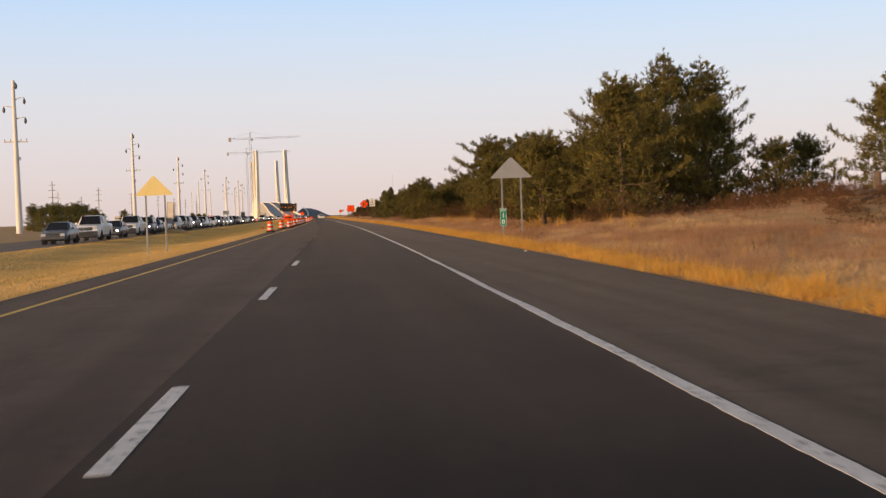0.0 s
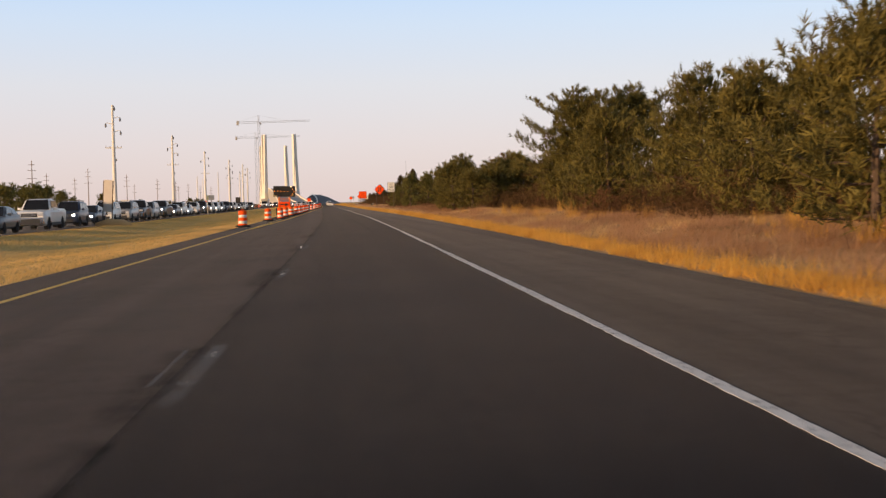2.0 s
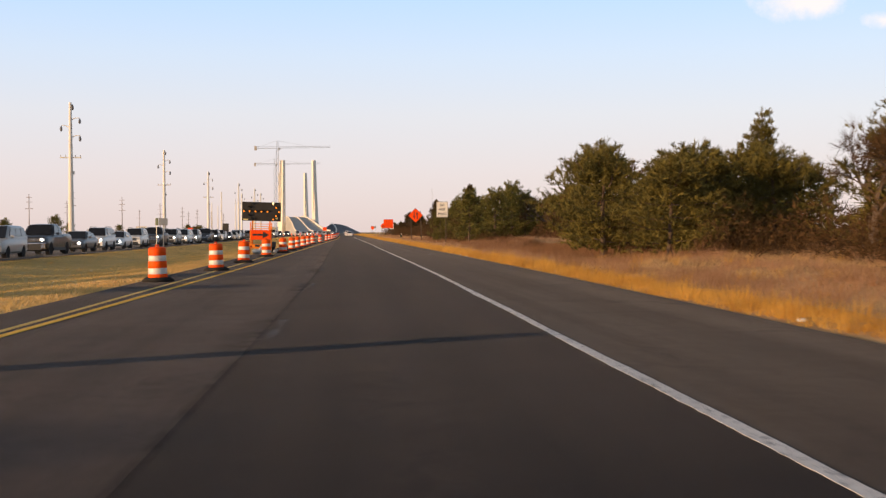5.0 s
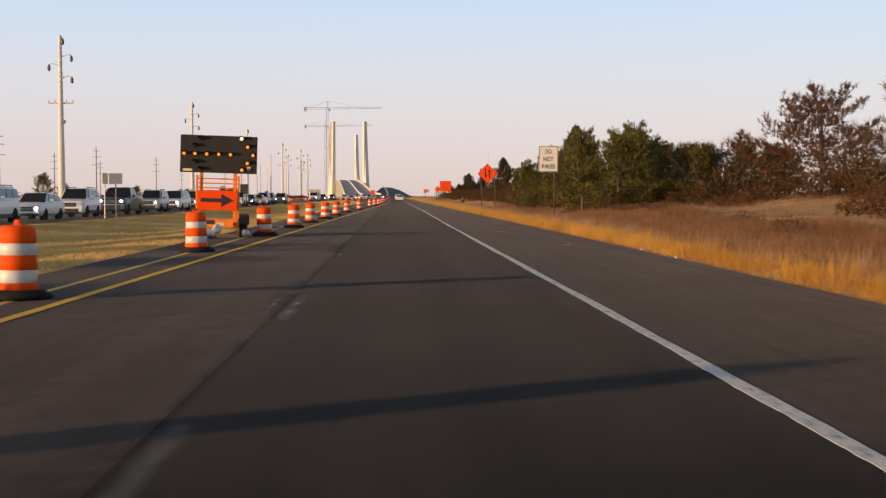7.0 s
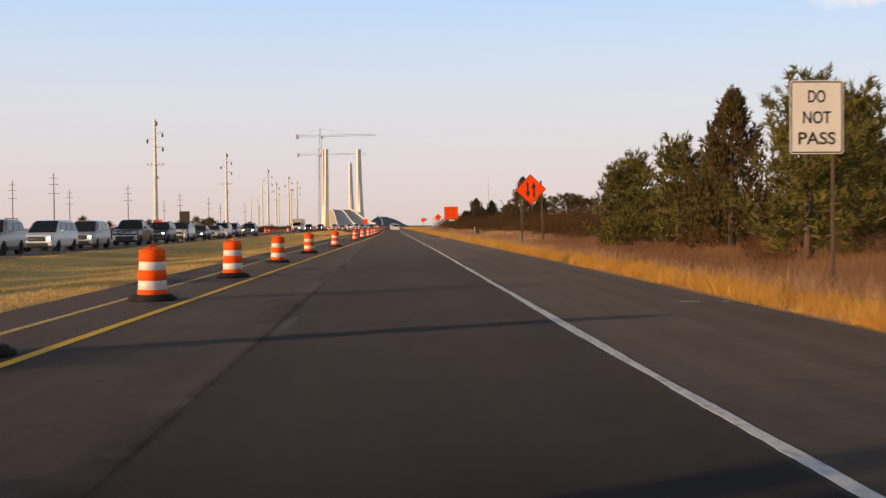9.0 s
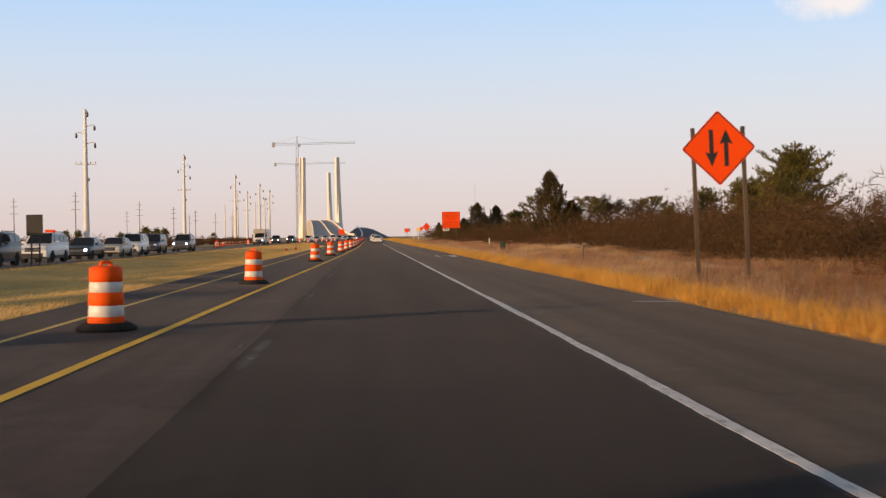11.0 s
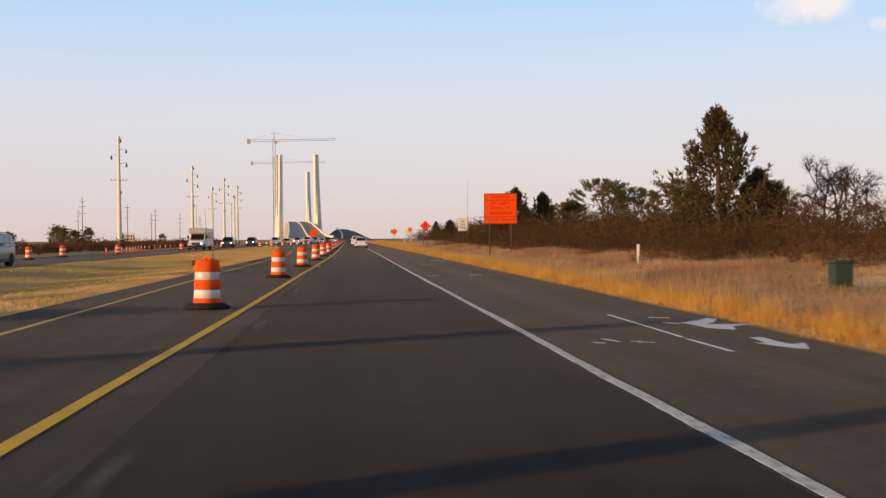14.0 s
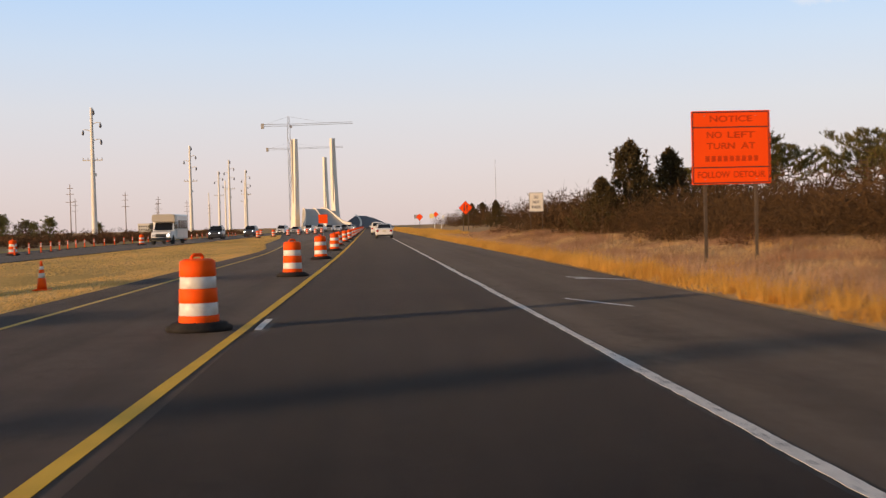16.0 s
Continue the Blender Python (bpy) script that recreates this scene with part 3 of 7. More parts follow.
strip("worn_dash_piece", -0.085, -0.025, 139.3, 140.9, LINES, M_WHITE, thick=0.003, step=0.2, wander=0.02, x_of=lambda v: -0.93 - curve(v), label="short bright leftover of a white lane dash", category="road marking")
strip("worn_dash_piece", -0.07, 0.06, 378.5, 380.2, LINES, M_WHITE, thick=0.003, step=0.2, wander=0.03, x_of=lambda v: -0.07 - curve(v), label="short bright leftover of a white lane dash", category="road marking")


def stain(x, y, width, length, turn=0.0, label="dark tar stain along the asphalt joint"):
    """A stain on the road, its long side along y before the turn."""
    ob = mesh_part("tar_stain", [(-width / 2, -length / 2, 0), (width / 2, -length / 2, 0), (width / 2, length / 2, 0), (-width / 2, length / 2, 0)], [(0, 1, 2, 3)], M_STAIN)
    ob.matrix_world = pose(x + curve(y), y, LINES - 0.0015 if width < 0.4 else LINES - 0.002, 0, 0, turn)
    tagged(ob, label, "road stain", kind="structure")


for k in range(13):
    y = 106.0 + 12.2 * k
    stain(-0.17, y, 0.17, 14.5, turn=math.degrees(math.atan2(curve(y - 5) - curve(y + 5), 10)))
    stain(-0.30, y + 8.6, 0.42 + 0.2 * (k % 2), 5.0, turn=math.degrees(math.atan2(curve(y - 5) - curve(y + 5), 10)))
for k in range(9):
    stain(-0.14, 268 + 12.1 * k, 0.34, 5.0)


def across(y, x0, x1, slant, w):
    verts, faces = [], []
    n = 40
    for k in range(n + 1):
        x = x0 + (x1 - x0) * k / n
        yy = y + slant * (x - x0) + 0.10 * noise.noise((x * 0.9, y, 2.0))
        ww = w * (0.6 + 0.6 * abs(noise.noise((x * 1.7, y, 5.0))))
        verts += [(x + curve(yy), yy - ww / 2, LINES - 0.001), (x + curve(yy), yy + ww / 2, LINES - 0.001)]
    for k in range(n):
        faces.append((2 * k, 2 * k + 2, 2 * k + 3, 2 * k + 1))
    tagged(mesh_part("cross_line", verts, faces, M_DARK_LINE), "thin dark line across the asphalt", "road repair", kind="structure")


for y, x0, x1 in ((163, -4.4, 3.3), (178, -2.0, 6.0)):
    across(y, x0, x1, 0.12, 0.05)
crack_v, crack_f = [], []
for k, (x, y) in enumerate([(-0.51, 121.17), (-0.47, 121.62), (-0.37, 121.78), (-0.24, 122.0), (-0.38, 122.29), (-0.42, 123.06), (-0.56, 123.99)]):
    crack_v += [(x - 0.008, y, LINES), (x + 0.006 + 0.006 * (k % 2), y + 0.02, LINES)]
    if k:
        crack_f.append((2 * k - 2, 2 * k - 1, 2 * k + 1, 2 * k))
tagged(mesh_part("asphalt_crack", crack_v, crack_f, M_DARK_LINE), "short jagged crack in worn asphalt", "road damage", kind="structure")
# surveyors' spray marks on the shoulder


def mark(points, w, name="survey_mark"):
    verts, faces = [], []
    for (xa, ya), (xb, yb) in zip(points, points[1:]):
        d = Vector((xb - xa, yb - ya, 0)).normalized()
        s = Vector((-d.y, d.x, 0)) * w / 2
        k = len(verts)
        for px, py in ((xa, ya), (xb, yb)):
            verts += [(px + s.x, py + s.y, LINES), (px - s.x, py - s.y, LINES)]
        faces.append((k, k + 1, k + 3, k + 2))
    tagged(mesh_part(name, verts, faces, M_SPRAY), "white surveying mark sprayed on the asphalt shoulder", "road marking", kind="structure")


def patch(points):
    """A filled sprayed shape on the shoulder."""
    tagged(mesh_part("survey_arrow", [(x, y, LINES) for x, y in points], [tuple(range(len(points)))], M_SPRAY), "white arrow sprayed by surveyors on the shoulder", "road marking", kind="structure")


mark([(5.53, 343.84), (5.52, 341.6), (5.50, 339.51)], 0.07)
mark([(5.49, 339.27), (5.52, 337.68)], 0.075)
patch([(6.26, 340.83), (6.50, 340.48), (6.59, 340.66), (6.67, 341.05), (7.08, 341.4), (6.43, 341.53), (6.64, 341.82), (6.92, 342.48), (6.83, 342.75), (6.56, 342.31), (6.18, 341.92)])
patch([(6.10, 338.61), (6.20, 338.23), (6.33, 337.87), (6.44, 337.78), (6.68, 338.51), (6.48, 338.40), (6.44, 338.78), (6.47, 339.33), (6.30, 339.36), (6.24, 338.62)])
mark([(6.00, 343.06), (6.28, 342.87)], 0.13)
mark([(5.96, 341.96), (6.11, 341.71)], 0.12)
mark([(4.25, 339.03), (4.37, 338.86)], 0.08)
mark([(4.47, 339.46), (4.58, 339.05)], 0.07)
mark([(4.74, 339.1), (4.86, 338.99)], 0.06)
mark([(4.79, 338.93), (4.98, 338.88)], 0.06)
mark([(5.82, 389.9), (6.3, 388.8), (6.94, 387.9)], 0.12)
mark([(5.85, 389.0), (6.2, 388.9)], 0.2)
mark([(4.55, 382.7), (4.9, 381.5), (5.19, 380.6)], 0.07)
mark([(3.97, 364.95), (4.11, 364.92)], 0.09)
mark([(3.95, 364.54), (4.06, 364.52)], 0.10)
mark([(4.11, 364.51), (4.39, 364.45)], 0.08)
mark([(3.94, 363.96), (4.1, 363.93)], 0.10)
mark([(4.1, 363.93), (4.47, 363.86)], 0.04)
mark([(5.41, 364.83), (5.55, 364.82)], 0.14)
mark([(5.55, 364.82), (5.9, 364.73)], 0.07)
mark([(5.38, 364.36), (5.87, 364.26)], 0.08)
mark([(5.37, 363.9), (5.53, 363.87)], 0.16)
mark([(5.53, 363.87), (5.83, 363.81)], 0.05)
mark([(6.04, 364.62), (6.3, 364.7)], 0.06)
mark([(4.74, 237.05), (5.12, 236.95)], 0.09)
mark([(6.02, 249.65), (6.34, 249.55)], 0.08)
mark([(6.70, 249.55), (6.84, 249.5)], 0.08)
mark([(6.2, 290.6), (7.0, 290.3)], 0.10)
mark([(5.5, 226.4), (5.8, 226.2)], 0.07)


# ------------------------------------------------------------ traffic drums
def build_drum(m):
    top = empty("traffic_drum", m, "orange and white striped plastic traffic drum on a rubber ring", "traffic drum", "drums along the lane closure")
    r = lambda z: 0.262 - 0.045 * z
    bands = [(0.09, 0.20, M_ORANGE, "orange_band"), (0.20, 0.36, M_REFLECT, "white_band"), (0.36, 0.54, M_ORANGE, "orange_band"), (0.54, 0.69, M_REFLECT, "white_band"), (0.69, 0.89, M_ORANGE, "orange_band")]
    for a, b, material, nm in bands:
        bm = bmesh.new()
        inset = 0.0 if material is M_ORANGE else 0.006
        rings = [(r(a) - inset - 0.006, a), (r(a) - inset, a + 0.008), (r(b) - inset, b - 0.008), (r(b) - inset - 0.006, b)]
        if b > 0.8:
            rings[-1:] = [(r(b) - 0.012, b), (r(b) - 0.05, b + 0.022)]
        spin(bm, rings, 24)
        part(nm, finish(bm, True), material, top)
    bm = bmesh.new()
    path = [(-0.10, 0.90), (-0.09, 0.94), (-0.06, 0.962), (0.06, 0.962), (0.09, 0.94), (0.10, 0.90)]
    for (xa, za), (xb, zb) in zip(path, path[1:]):
        rod(bm, (xa, 0, za), (xb, 0, zb), 0.022, seg=8)
    part("handle", finish(bm), M_ORANGE, top)
    bm = bmesh.new()
    spin(bm, [(0.24, 0.0), (0.405, 0.0), (0.425, 0.03), (0.41, 0.065), (0.36, 0.075), (0.36, 0.095), (0.31, 0.115), (0.25, 0.115)], 26)
    part("rubber_base", finish(bm, True), M_RUBBER, top, "black ring cut from a tyre")
    return top


DRUMS = [(-4.70, 171.2), (-4.24, 192.0), (-3.63, 200.6), (-3.55, 210.6), (-3.36, 222.6), (-3.02, 233.5), (-2.88, 242.8), (-2.83, 251.4), (-2.64, 260.4), (-2.59, 271.7), (-2.45, 285.7), (-1.95, 301.5), (-1.55, 329.7),
         (-1.31, 347.0), (-1.01, 363.7), (-0.83, 378.7), (-0.66, 394.2)]
DRUMS += [(-0.55 + 0.10 * math.sin(k * 2.1), 409.5 + 15.3 * k) for k in range(26)]
drum = build_drum(pose(DRUMS[0][0], DRUMS[0][1], 0.0, 0, 0, 25))
rd = random.Random(4)
for x, y in DRUMS[1:]:
    copy_thing(drum, pose(x, y, 0.0, rd.uniform(-1.5, 1.5), rd.uniform(-1.5, 1.5), rd.uniform(35, 145)))
# drums and barrels where the queue is led across, and along the far side of the oncoming road
for x, y in [(-21.0, 408), (-21.6, 420), (-20.4, 436), (-19.6, 472), (-20.2, 490), (-21.0, 505), (-19.8, 520), (-20.4, 536), (-13.5, 520), (-12.4, 532), (-11.2, 545), (-10.3, 558), (-9.6, 571), (-8.8, 585), (-8.2, 600), (-19, 560), (-18.6, 580), (-18, 600), (-17.2, 625)]:
    copy_thing(drum, pose(x, y, 0.0, 0, 0, rd.uniform(-60, 60)))


# ------------------------------------------------------------ cones and delineators
def build_cone(m, h=0.71):
    top = empty("traffic_cone", m, "small orange traffic cone with white collars on mown grass", "traffic cone", "cones in the median")
    bm = bmesh.new()
    box(bm, -0.18, -0.18, 0, 0.18, 0.18, 0.035, 0.01)
    part("base", finish(bm), M_ORANGE, top)
    for a, b, material, nm in ((0.035, 0.30, M_ORANGE, "orange_band"), (0.30, 0.42, M_REFLECT, "white_collar"), (0.42, 0.50, M_ORANGE, "orange_band"), (0.50, 0.58, M_REFLECT, "white_collar"), (0.58, h, M_ORANGE, "orange_band")):
        bm = bmesh.new()
        spin(bm, [(0.125 - 0.145 * a, a), (0.125 - 0.145 * b, b)], 16)
        part(nm, finish(bm, True), material, top)
    return top


cone = build_cone(pose(-6.42, 391.8, lift(-6.42, 391.8)))
for x, y in ((-7.3, 390.3), (-6.9, 208.6)):
    copy_thing(cone, pose(x, y, lift(x, y)))


def build_delineator(m, label):
    top = empty("delineator_post", m, label, "delineator", "delineators")
    bm = bmesh.new()
    rod(bm, (0, 0, 0.03), (0, 0, 0.72), 0.05, 0.045, 10)
    part("tube", finish(bm), M_ORANGE, top)
    for z in (0.42, 0.56):
        bm = bmesh.new()
        rod(bm, (0, 0, z), (0, 0, z + 0.08), 0.053, 0.053, 10)
        part("white_collar", finish(bm), M_REFLECT, top)
    bm = bmesh.new()
    spin(bm, [(0.2, 0), (0.2, 0.03), (0.07, 0.05)], 12)
    part("base", finish(bm), M_RUBBER, top)
    return top


deli = build_delineator(pose(-19.2, 425.0, 0.0), "slim orange delineator post with white collars")
for k in range(1, 34):
    y = 425.0 + 4.2 * k
    copy_thing(deli, pose(-19.2 - 3.6 * smooth_step(425, 470, y) + 1.5 * smooth_step(500, 580, y), y, 0.0))


# ------------------------------------------------------------ signs
def sign_post(top, x, z1, y=0.0, w=0.06, material=None, z0=-0.3, name="post"):
    bm = bmesh.new()
    box(bm, x - w / 2, y, z0, x + w / 2, y + w * 0.7, z1, 0.006)
    part(name, finish(bm), material or M_POST, top)


def plate(top, name, outline, material, y0=-0.006, y1=0.0, label=""):
    bm = bmesh.new()
    prism(bm, outline, y0, y1)
    return part(name, finish(bm), material, top, label)


def frame_line(top, w, h, r, t, cz, material, y, cx=0.0):
    """A thin border ring on a plate."""
    a, b = rounded(w, h, r, 5, cx, cz), rounded(w - 2 * t, h - 2 * t, max(0.005, r - t), 5, cx, cz)
    verts = [(x, y, z) for x, z in a] + [(x, y, z) for x, z in b]
    n = len(a)
    faces = [(k, (k + 1) % n, n + (k + 1) % n, n + k) for k in range(n)]
    mesh_part("border", verts, faces, material, top)


def bolts(top, pts, y):
    for x, z in pts:
        bm = bmesh.new()
        rod(bm, (x, y - 0.006, z), (x, y + 0.001, z), 0.012, seg=8)
        part("bolt", finish(bm), M_POST, top)


# triangular board with its back to the traffic, and the mile marker on one of its posts
def triangle(name, x, y, w, h, z, face, label, posts, depth):
    top = empty(name, pose(x, y, lift(x, y)), label, "road sign")
    r = 0.07
    o = []
    corners = [(-w / 2, 0), (w / 2, 0), (0, h)]
    for i, c in enumerate(corners):
        p, n = Vector(corners[i - 1]), Vector(corners[(i + 1) % 3])
        c = Vector(c)
        a, b = c + (p - c).normalized() * r * 1.5, c + (n - c).normalized() * r * 1.5
        for k in range(6):
            s = k / 5
            q = a.lerp(c, s).lerp(c.lerp(b, s), s)
            o.append((q.x, q.y + z))
    plate(top, "panel", o, face, 0.0, 0.006)
    for px in posts:
        sign_post(top, px, z + 0.35, depth, 0.07)
    bolts(top, [(posts[0], z + 0.1), (posts[1], z + 0.1), (0, z + h * 0.82)], -0.001)
    return top


triangle("triangular_sign", 7.40, 119.4, 1.86, 0.92, 2.47, M_SIGN_BACK, "bare grey back of a triangular sign on two posts", (-0.41, 0.42), 0.008)
mile = empty("mile_marker_sign", pose(7.0, 119.36, lift(7.0, 119.4)), "small green mile marker with white lettering", "mile marker", kind="")
plate(mile, "panel", rounded(0.285, 0.76, 0.03, 5, 0, 0.84), M_SIGN_GREEN, 0.0, 0.004)
frame_line(mile, 0.27, 0.745, 0.028, 0.012, 0.84, M_LEGEND, -0.0015)
write("MILE", 0.085, 0, 1.13, -0.002, M_LEGEND, mile, 0.2)
write("1", 0.2, 0, 0.91, -0.002, M_LEGEND, mile)
write("0", 0.2, 0, 0.63, -0.002, M_LEGEND, mile)
triangle("triangular_sign", -7.61, 119.3, 1.60, 0.84, 2.34 - lift(-7.6, 119.3), M_SIGN_YELLOW, "sunlit yellow triangular sign on two thin posts", (-0.35, 0.42), 0.008)


def regulatory(x, y, posts, label, w=0.90, h=1.21, z=2.40):
    top = empty("do_not_pass_sign", pose(x, y, lift(x, y)), label, "road sign")
    z -= lift(x, y)
    cz = z + h / 2
    plate(top, "panel", rounded(w, h, 0.05, 5, 0, cz), M_SIGN_WHITE, 0.0, 0.005)
    frame_line(top, w - 0.03, h - 0.03, 0.045, 0.022, cz, M_BLACK, -0.0015)
    for k, (word, ww) in enumerate((("DO", 0.29), ("NOT", 0.47), ("PASS", 0.62))):
        write(word, 0.205, 0, cz + 0.33 - 0.345 * k, -0.002, M_BLACK, top, ww)
    for px in posts:
        sign_post(top, px, z + h - 0.1, 0.006, 0.052, M_WOODPOST)
    bolts(top, [(0.0, z + 0.06), (0.0, z + h - 0.06)], -0.001)
    return top


regulatory(8.375, 249.8, (0.28,), "white DO NOT PASS sign with black lettering on a thin post")
regulatory(12.95, 443.0, (-0.40, 0.42), "white DO NOT PASS sign with black lettering on two posts", 1.0, 1.32, 1.95)


def diamond(x, y, side, cz, posts, label, arrows=True, tilt=0.0):
    top = empty("work_zone_sign", pose(x, y, lift(x, y), 0, tilt, 0), label, "road sign", "orange diamond signs")
    cz -= lift(x, y)
    d = side / 2 ** 0.5
    turned = lambda pts: [((a - b) * 0.70711, (a + b) * 0.70711 + cz) for a, b in pts]
    plate(top, "panel", turned(rounded(side, side, 0.06)), M_SIGN_ORANGE, 0.0, 0.005)
    a, b = turned(rounded(side - 0.03, side - 0.03, 0.055)), turned(rounded(side - 0.075, side - 0.075, 0.04))
    n = len(a)
    mesh_part("border", [(px, -0.0015, pz) for px, pz in a + b], [(k, (k + 1) % n, n + (k + 1) % n, n + k) for k in range(n)], M_BLACK, top)
    if arrows:
        s = side / 1.22
        shaft = [(-0.045, -0.10), (-0.045, -0.40), (0.045, -0.40), (0.045, -0.10)]
        up = [(-0.05, -0.42), (0.05, -0.42), (0.05, 0.12), (0.15, 0.08), (0.0, 0.42), (-0.15, 0.08), (-0.05, 0.12)]
        for dx, sg in ((0.17, 1), (-0.17, -1)):
            bm = bmesh.new()
            prism(bm, [((px + dx) * s, pz * sg * s + cz) for px, pz in (up if sg > 0 else up[::-1])], -0.003, -0.001)
            part("arrow", finish(bm), M_BLACK, top)
    for px in posts:
        sign_post(top, px, cz + d * 0.55, 0.006, 0.09, M_WOODPOST)
    bolts(top, [(0, cz + d - 0.14), (0, cz - d + 0.14)], -0.001)
    return top


diamond(9.34, 295.0, 1.22, 3.20, (-0.58, 0.58), "orange diamond sign with two opposing black arrows on two posts", tilt=-2)
diamond(12.88, 500.0, 1.17, 3.09, (-0.3, 0.3), "orange diamond sign with two opposing arrows on two posts")
diamond(13.6, 640.0, 1.22, 3.0, (0.0,), "plain orange diamond sign on a wooden post", arrows=False)
diamond(21.0, 700.0, 1.22, 4.0, (0.0,), "plain orange diamond sign on a wooden post", arrows=False)


def bars(top, x0, x1, z, h, y, material, n, gap=0.35):
    """Plain bars for unreadable writing."""
    w = (x1 - x0) / n
    for k in range(n):
        bm = bmesh.new()
        box(bm, x0 + w * k, y - 0.002, z, x0 + w * (k + 1 - gap), y, z + h)
        part("legend_bar", finish(bm), material, top)


M_FADED = mat("dark_red_legend", (0.62, 0.05, 0.006), (0.50, 0.04, 0.005), rough=0.6, spec=0.15)
notice = empty("notice_sign", pose(9.98, 390.8, lift(9.98, 390.8)), "large orange detour notice board on two dark posts", "road sign")
NZ = 2.05 - lift(9.98, 390.8)
plate(notice, "panel", rounded(1.90, 1.74, 0.02, 3, 0, NZ + 0.87), M_SIGN_ORANGE, 0.0, 0.02)
frame_line(notice, 1.86, 1.70, 0.02, 0.025, NZ + 0.87, M_BLACK, -0.0015)
for z in (NZ + 1.35, NZ + 0.40):
    bm = bmesh.new()
    box(bm, -0.92, -0.0035, z - 0.012, 0.92, -0.001, z + 0.012)
    part("divider", finish(bm), M_BLACK, notice)
write("NOTICE", 0.145, 0.0, NZ + 1.54, -0.002, M_FADED, notice, 1.02)
for word, size, x, z, width in (("NO", 0.15, -0.40, 1.16, 0.36), ("LEFT", 0.15, 0.24, 1.16, 0.66), ("TURN", 0.15, -0.24, 0.90, 0.68), ("AT", 0.15, 0.42, 0.90, 0.34), ("FOLLOW", 0.15, -0.43, 0.22, 0.78), ("DETOUR", 0.15, 0.43, 0.22, 0.76)):
    write(word, size, x, NZ + z, -0.002, M_FADED, notice, width)
bars(notice, -0.62, 0.70, NZ + 0.54, 0.13, -0.001, M_FADED, 9)
for px in (-0.63, 0.60):
    sign_post(notice, px, NZ + 1.55, 0.021, 0.075, M_WOODPOST)
bolts(notice, [(-0.63, NZ + 1.62), (0.6, NZ + 1.62), (-0.63, NZ + 0.12), (0.6, NZ + 0.12)], -0.001)


def plain_board(x, y, w, h, z, face, posts, label, category="road sign", turn=0.0, post_material=None, lean=0.0):
    top = empty("road_sign", pose(x, y, lift(x, y), 0, lean, turn), label, category)
    z -= lift(x, y)
    plate(top, "panel", rounded(w, h, 0.03, 4, 0, z + h / 2), face, 0.0, 0.012)
    for px in posts:
        sign_post(top, px, z + h - 0.05, 0.013, 0.07, post_material)
    return top


plain_board(-4.3, 508.8, 1.15, 1.1, 1.7, M_SIGN_ORANGE, (0.0,), "blank orange work sign among the traffic drums")
plain_board(-26.5, 372.0, 0.9, 0.9, 1.3, M_SIGN_ORANGE, (0.0,), "blank orange work sign beside the oncoming road")
plain_board(-15.5, 190.4, 0.72, 2.25, 0.95, M_SHADED_BOARD, (-0.40, 0.40), "tall white board with painted-in shade leaning between two dark posts", turn=-28, post_material=M_WOODPOST, lean=4)
heap = bmesh.new()
bmesh.ops.create_icosphere(heap, subdivisions=3, radius=1.0)
for v in heap.verts:
    v.co = Vector((v.co.x * 1.3, v.co.y * 0.9, max(-0.1, v.co.z * 0.42 + 0.10 * noise.noise(v.co * 2.3))))
heap_ob = part("dirt_mound", finish(heap, True), M_SAND)
heap_ob.matrix_world = pose(-15.0, 189.9, lift(-15.0, 189.9))
tagged(heap_ob, "low mound of sandy dirt at the foot of a board", "dirt mound")
plain_board(-15.35, 263.0, 0.55, 0.62, 1.95, M_SIGN_YELLOW, (0.0,), "small sign turned sideways on a post", turn=70)
plain_board(-14.9, 263.6, 0.75, 0.62, 1.95, M_SIGN_BACK, (0.0,), "grey back of a small sign on a post", turn=10)
plain_board(-16.1, 330.5, 0.92, 1.1, 1.52, M_BOARD, (-0.2, 0.25), "dark back of a sign board beside the queue", turn=-12, post_material=M_WOODPOST)
plain_board(15.4, 690.0, 2.2, 1.1, 2.9, M_SIGN_BACK, (-0.8, 0.8), "distant grey guide sign on two posts")
plain_board(19.3, 690.0, 1.3, 1.3, 2.9, M_SIGN_YELLOW, (-0.3, 0.3), "distant yellow-orange warning sign")
plain_board(24.5, 720.0, 0.7, 1.2, 2.6, M_SIGN_WHITE, (0.0,), "distant white road sign on a post")


def marker_post(x, y, h, material, label, w=0.09, cap=True):
    top = empty("marker_post", pose(x, y, lift(x, y)), label, "marker post")
    bm = bmesh.new()
    box(bm, -w / 2, -w / 3, -0.2, w / 2, w / 3, h, 0.012)
    part("post", finish(bm), material, top)
    if not cap:
        return
    bm = bmesh.new()
    box(bm, -w / 2 - 0.004, -w / 3 - 0.004, h - 0.12, w / 2 + 0.004, w / 3 + 0.004, h, 0.01)
    part("cap", finish(bm), M_REFLECT, top)


marker_post(11.24, 364.3, 0.72, M_SIGN_WHITE, "white cable marker post in dry grass")
marker_post(12.6, 560.0, 0.8, M_SIGN_WHITE, "pale marker post on the verge", 0.12)
marker_post(13.9, 562.0, 0.8, M_SIGN_WHITE, "pale marker post on the verge", 0.12)
marker_post(9.75, 314.5, 0.62, M_WOODPOST, "thin dark stake on the verge", 0.035, cap=False)


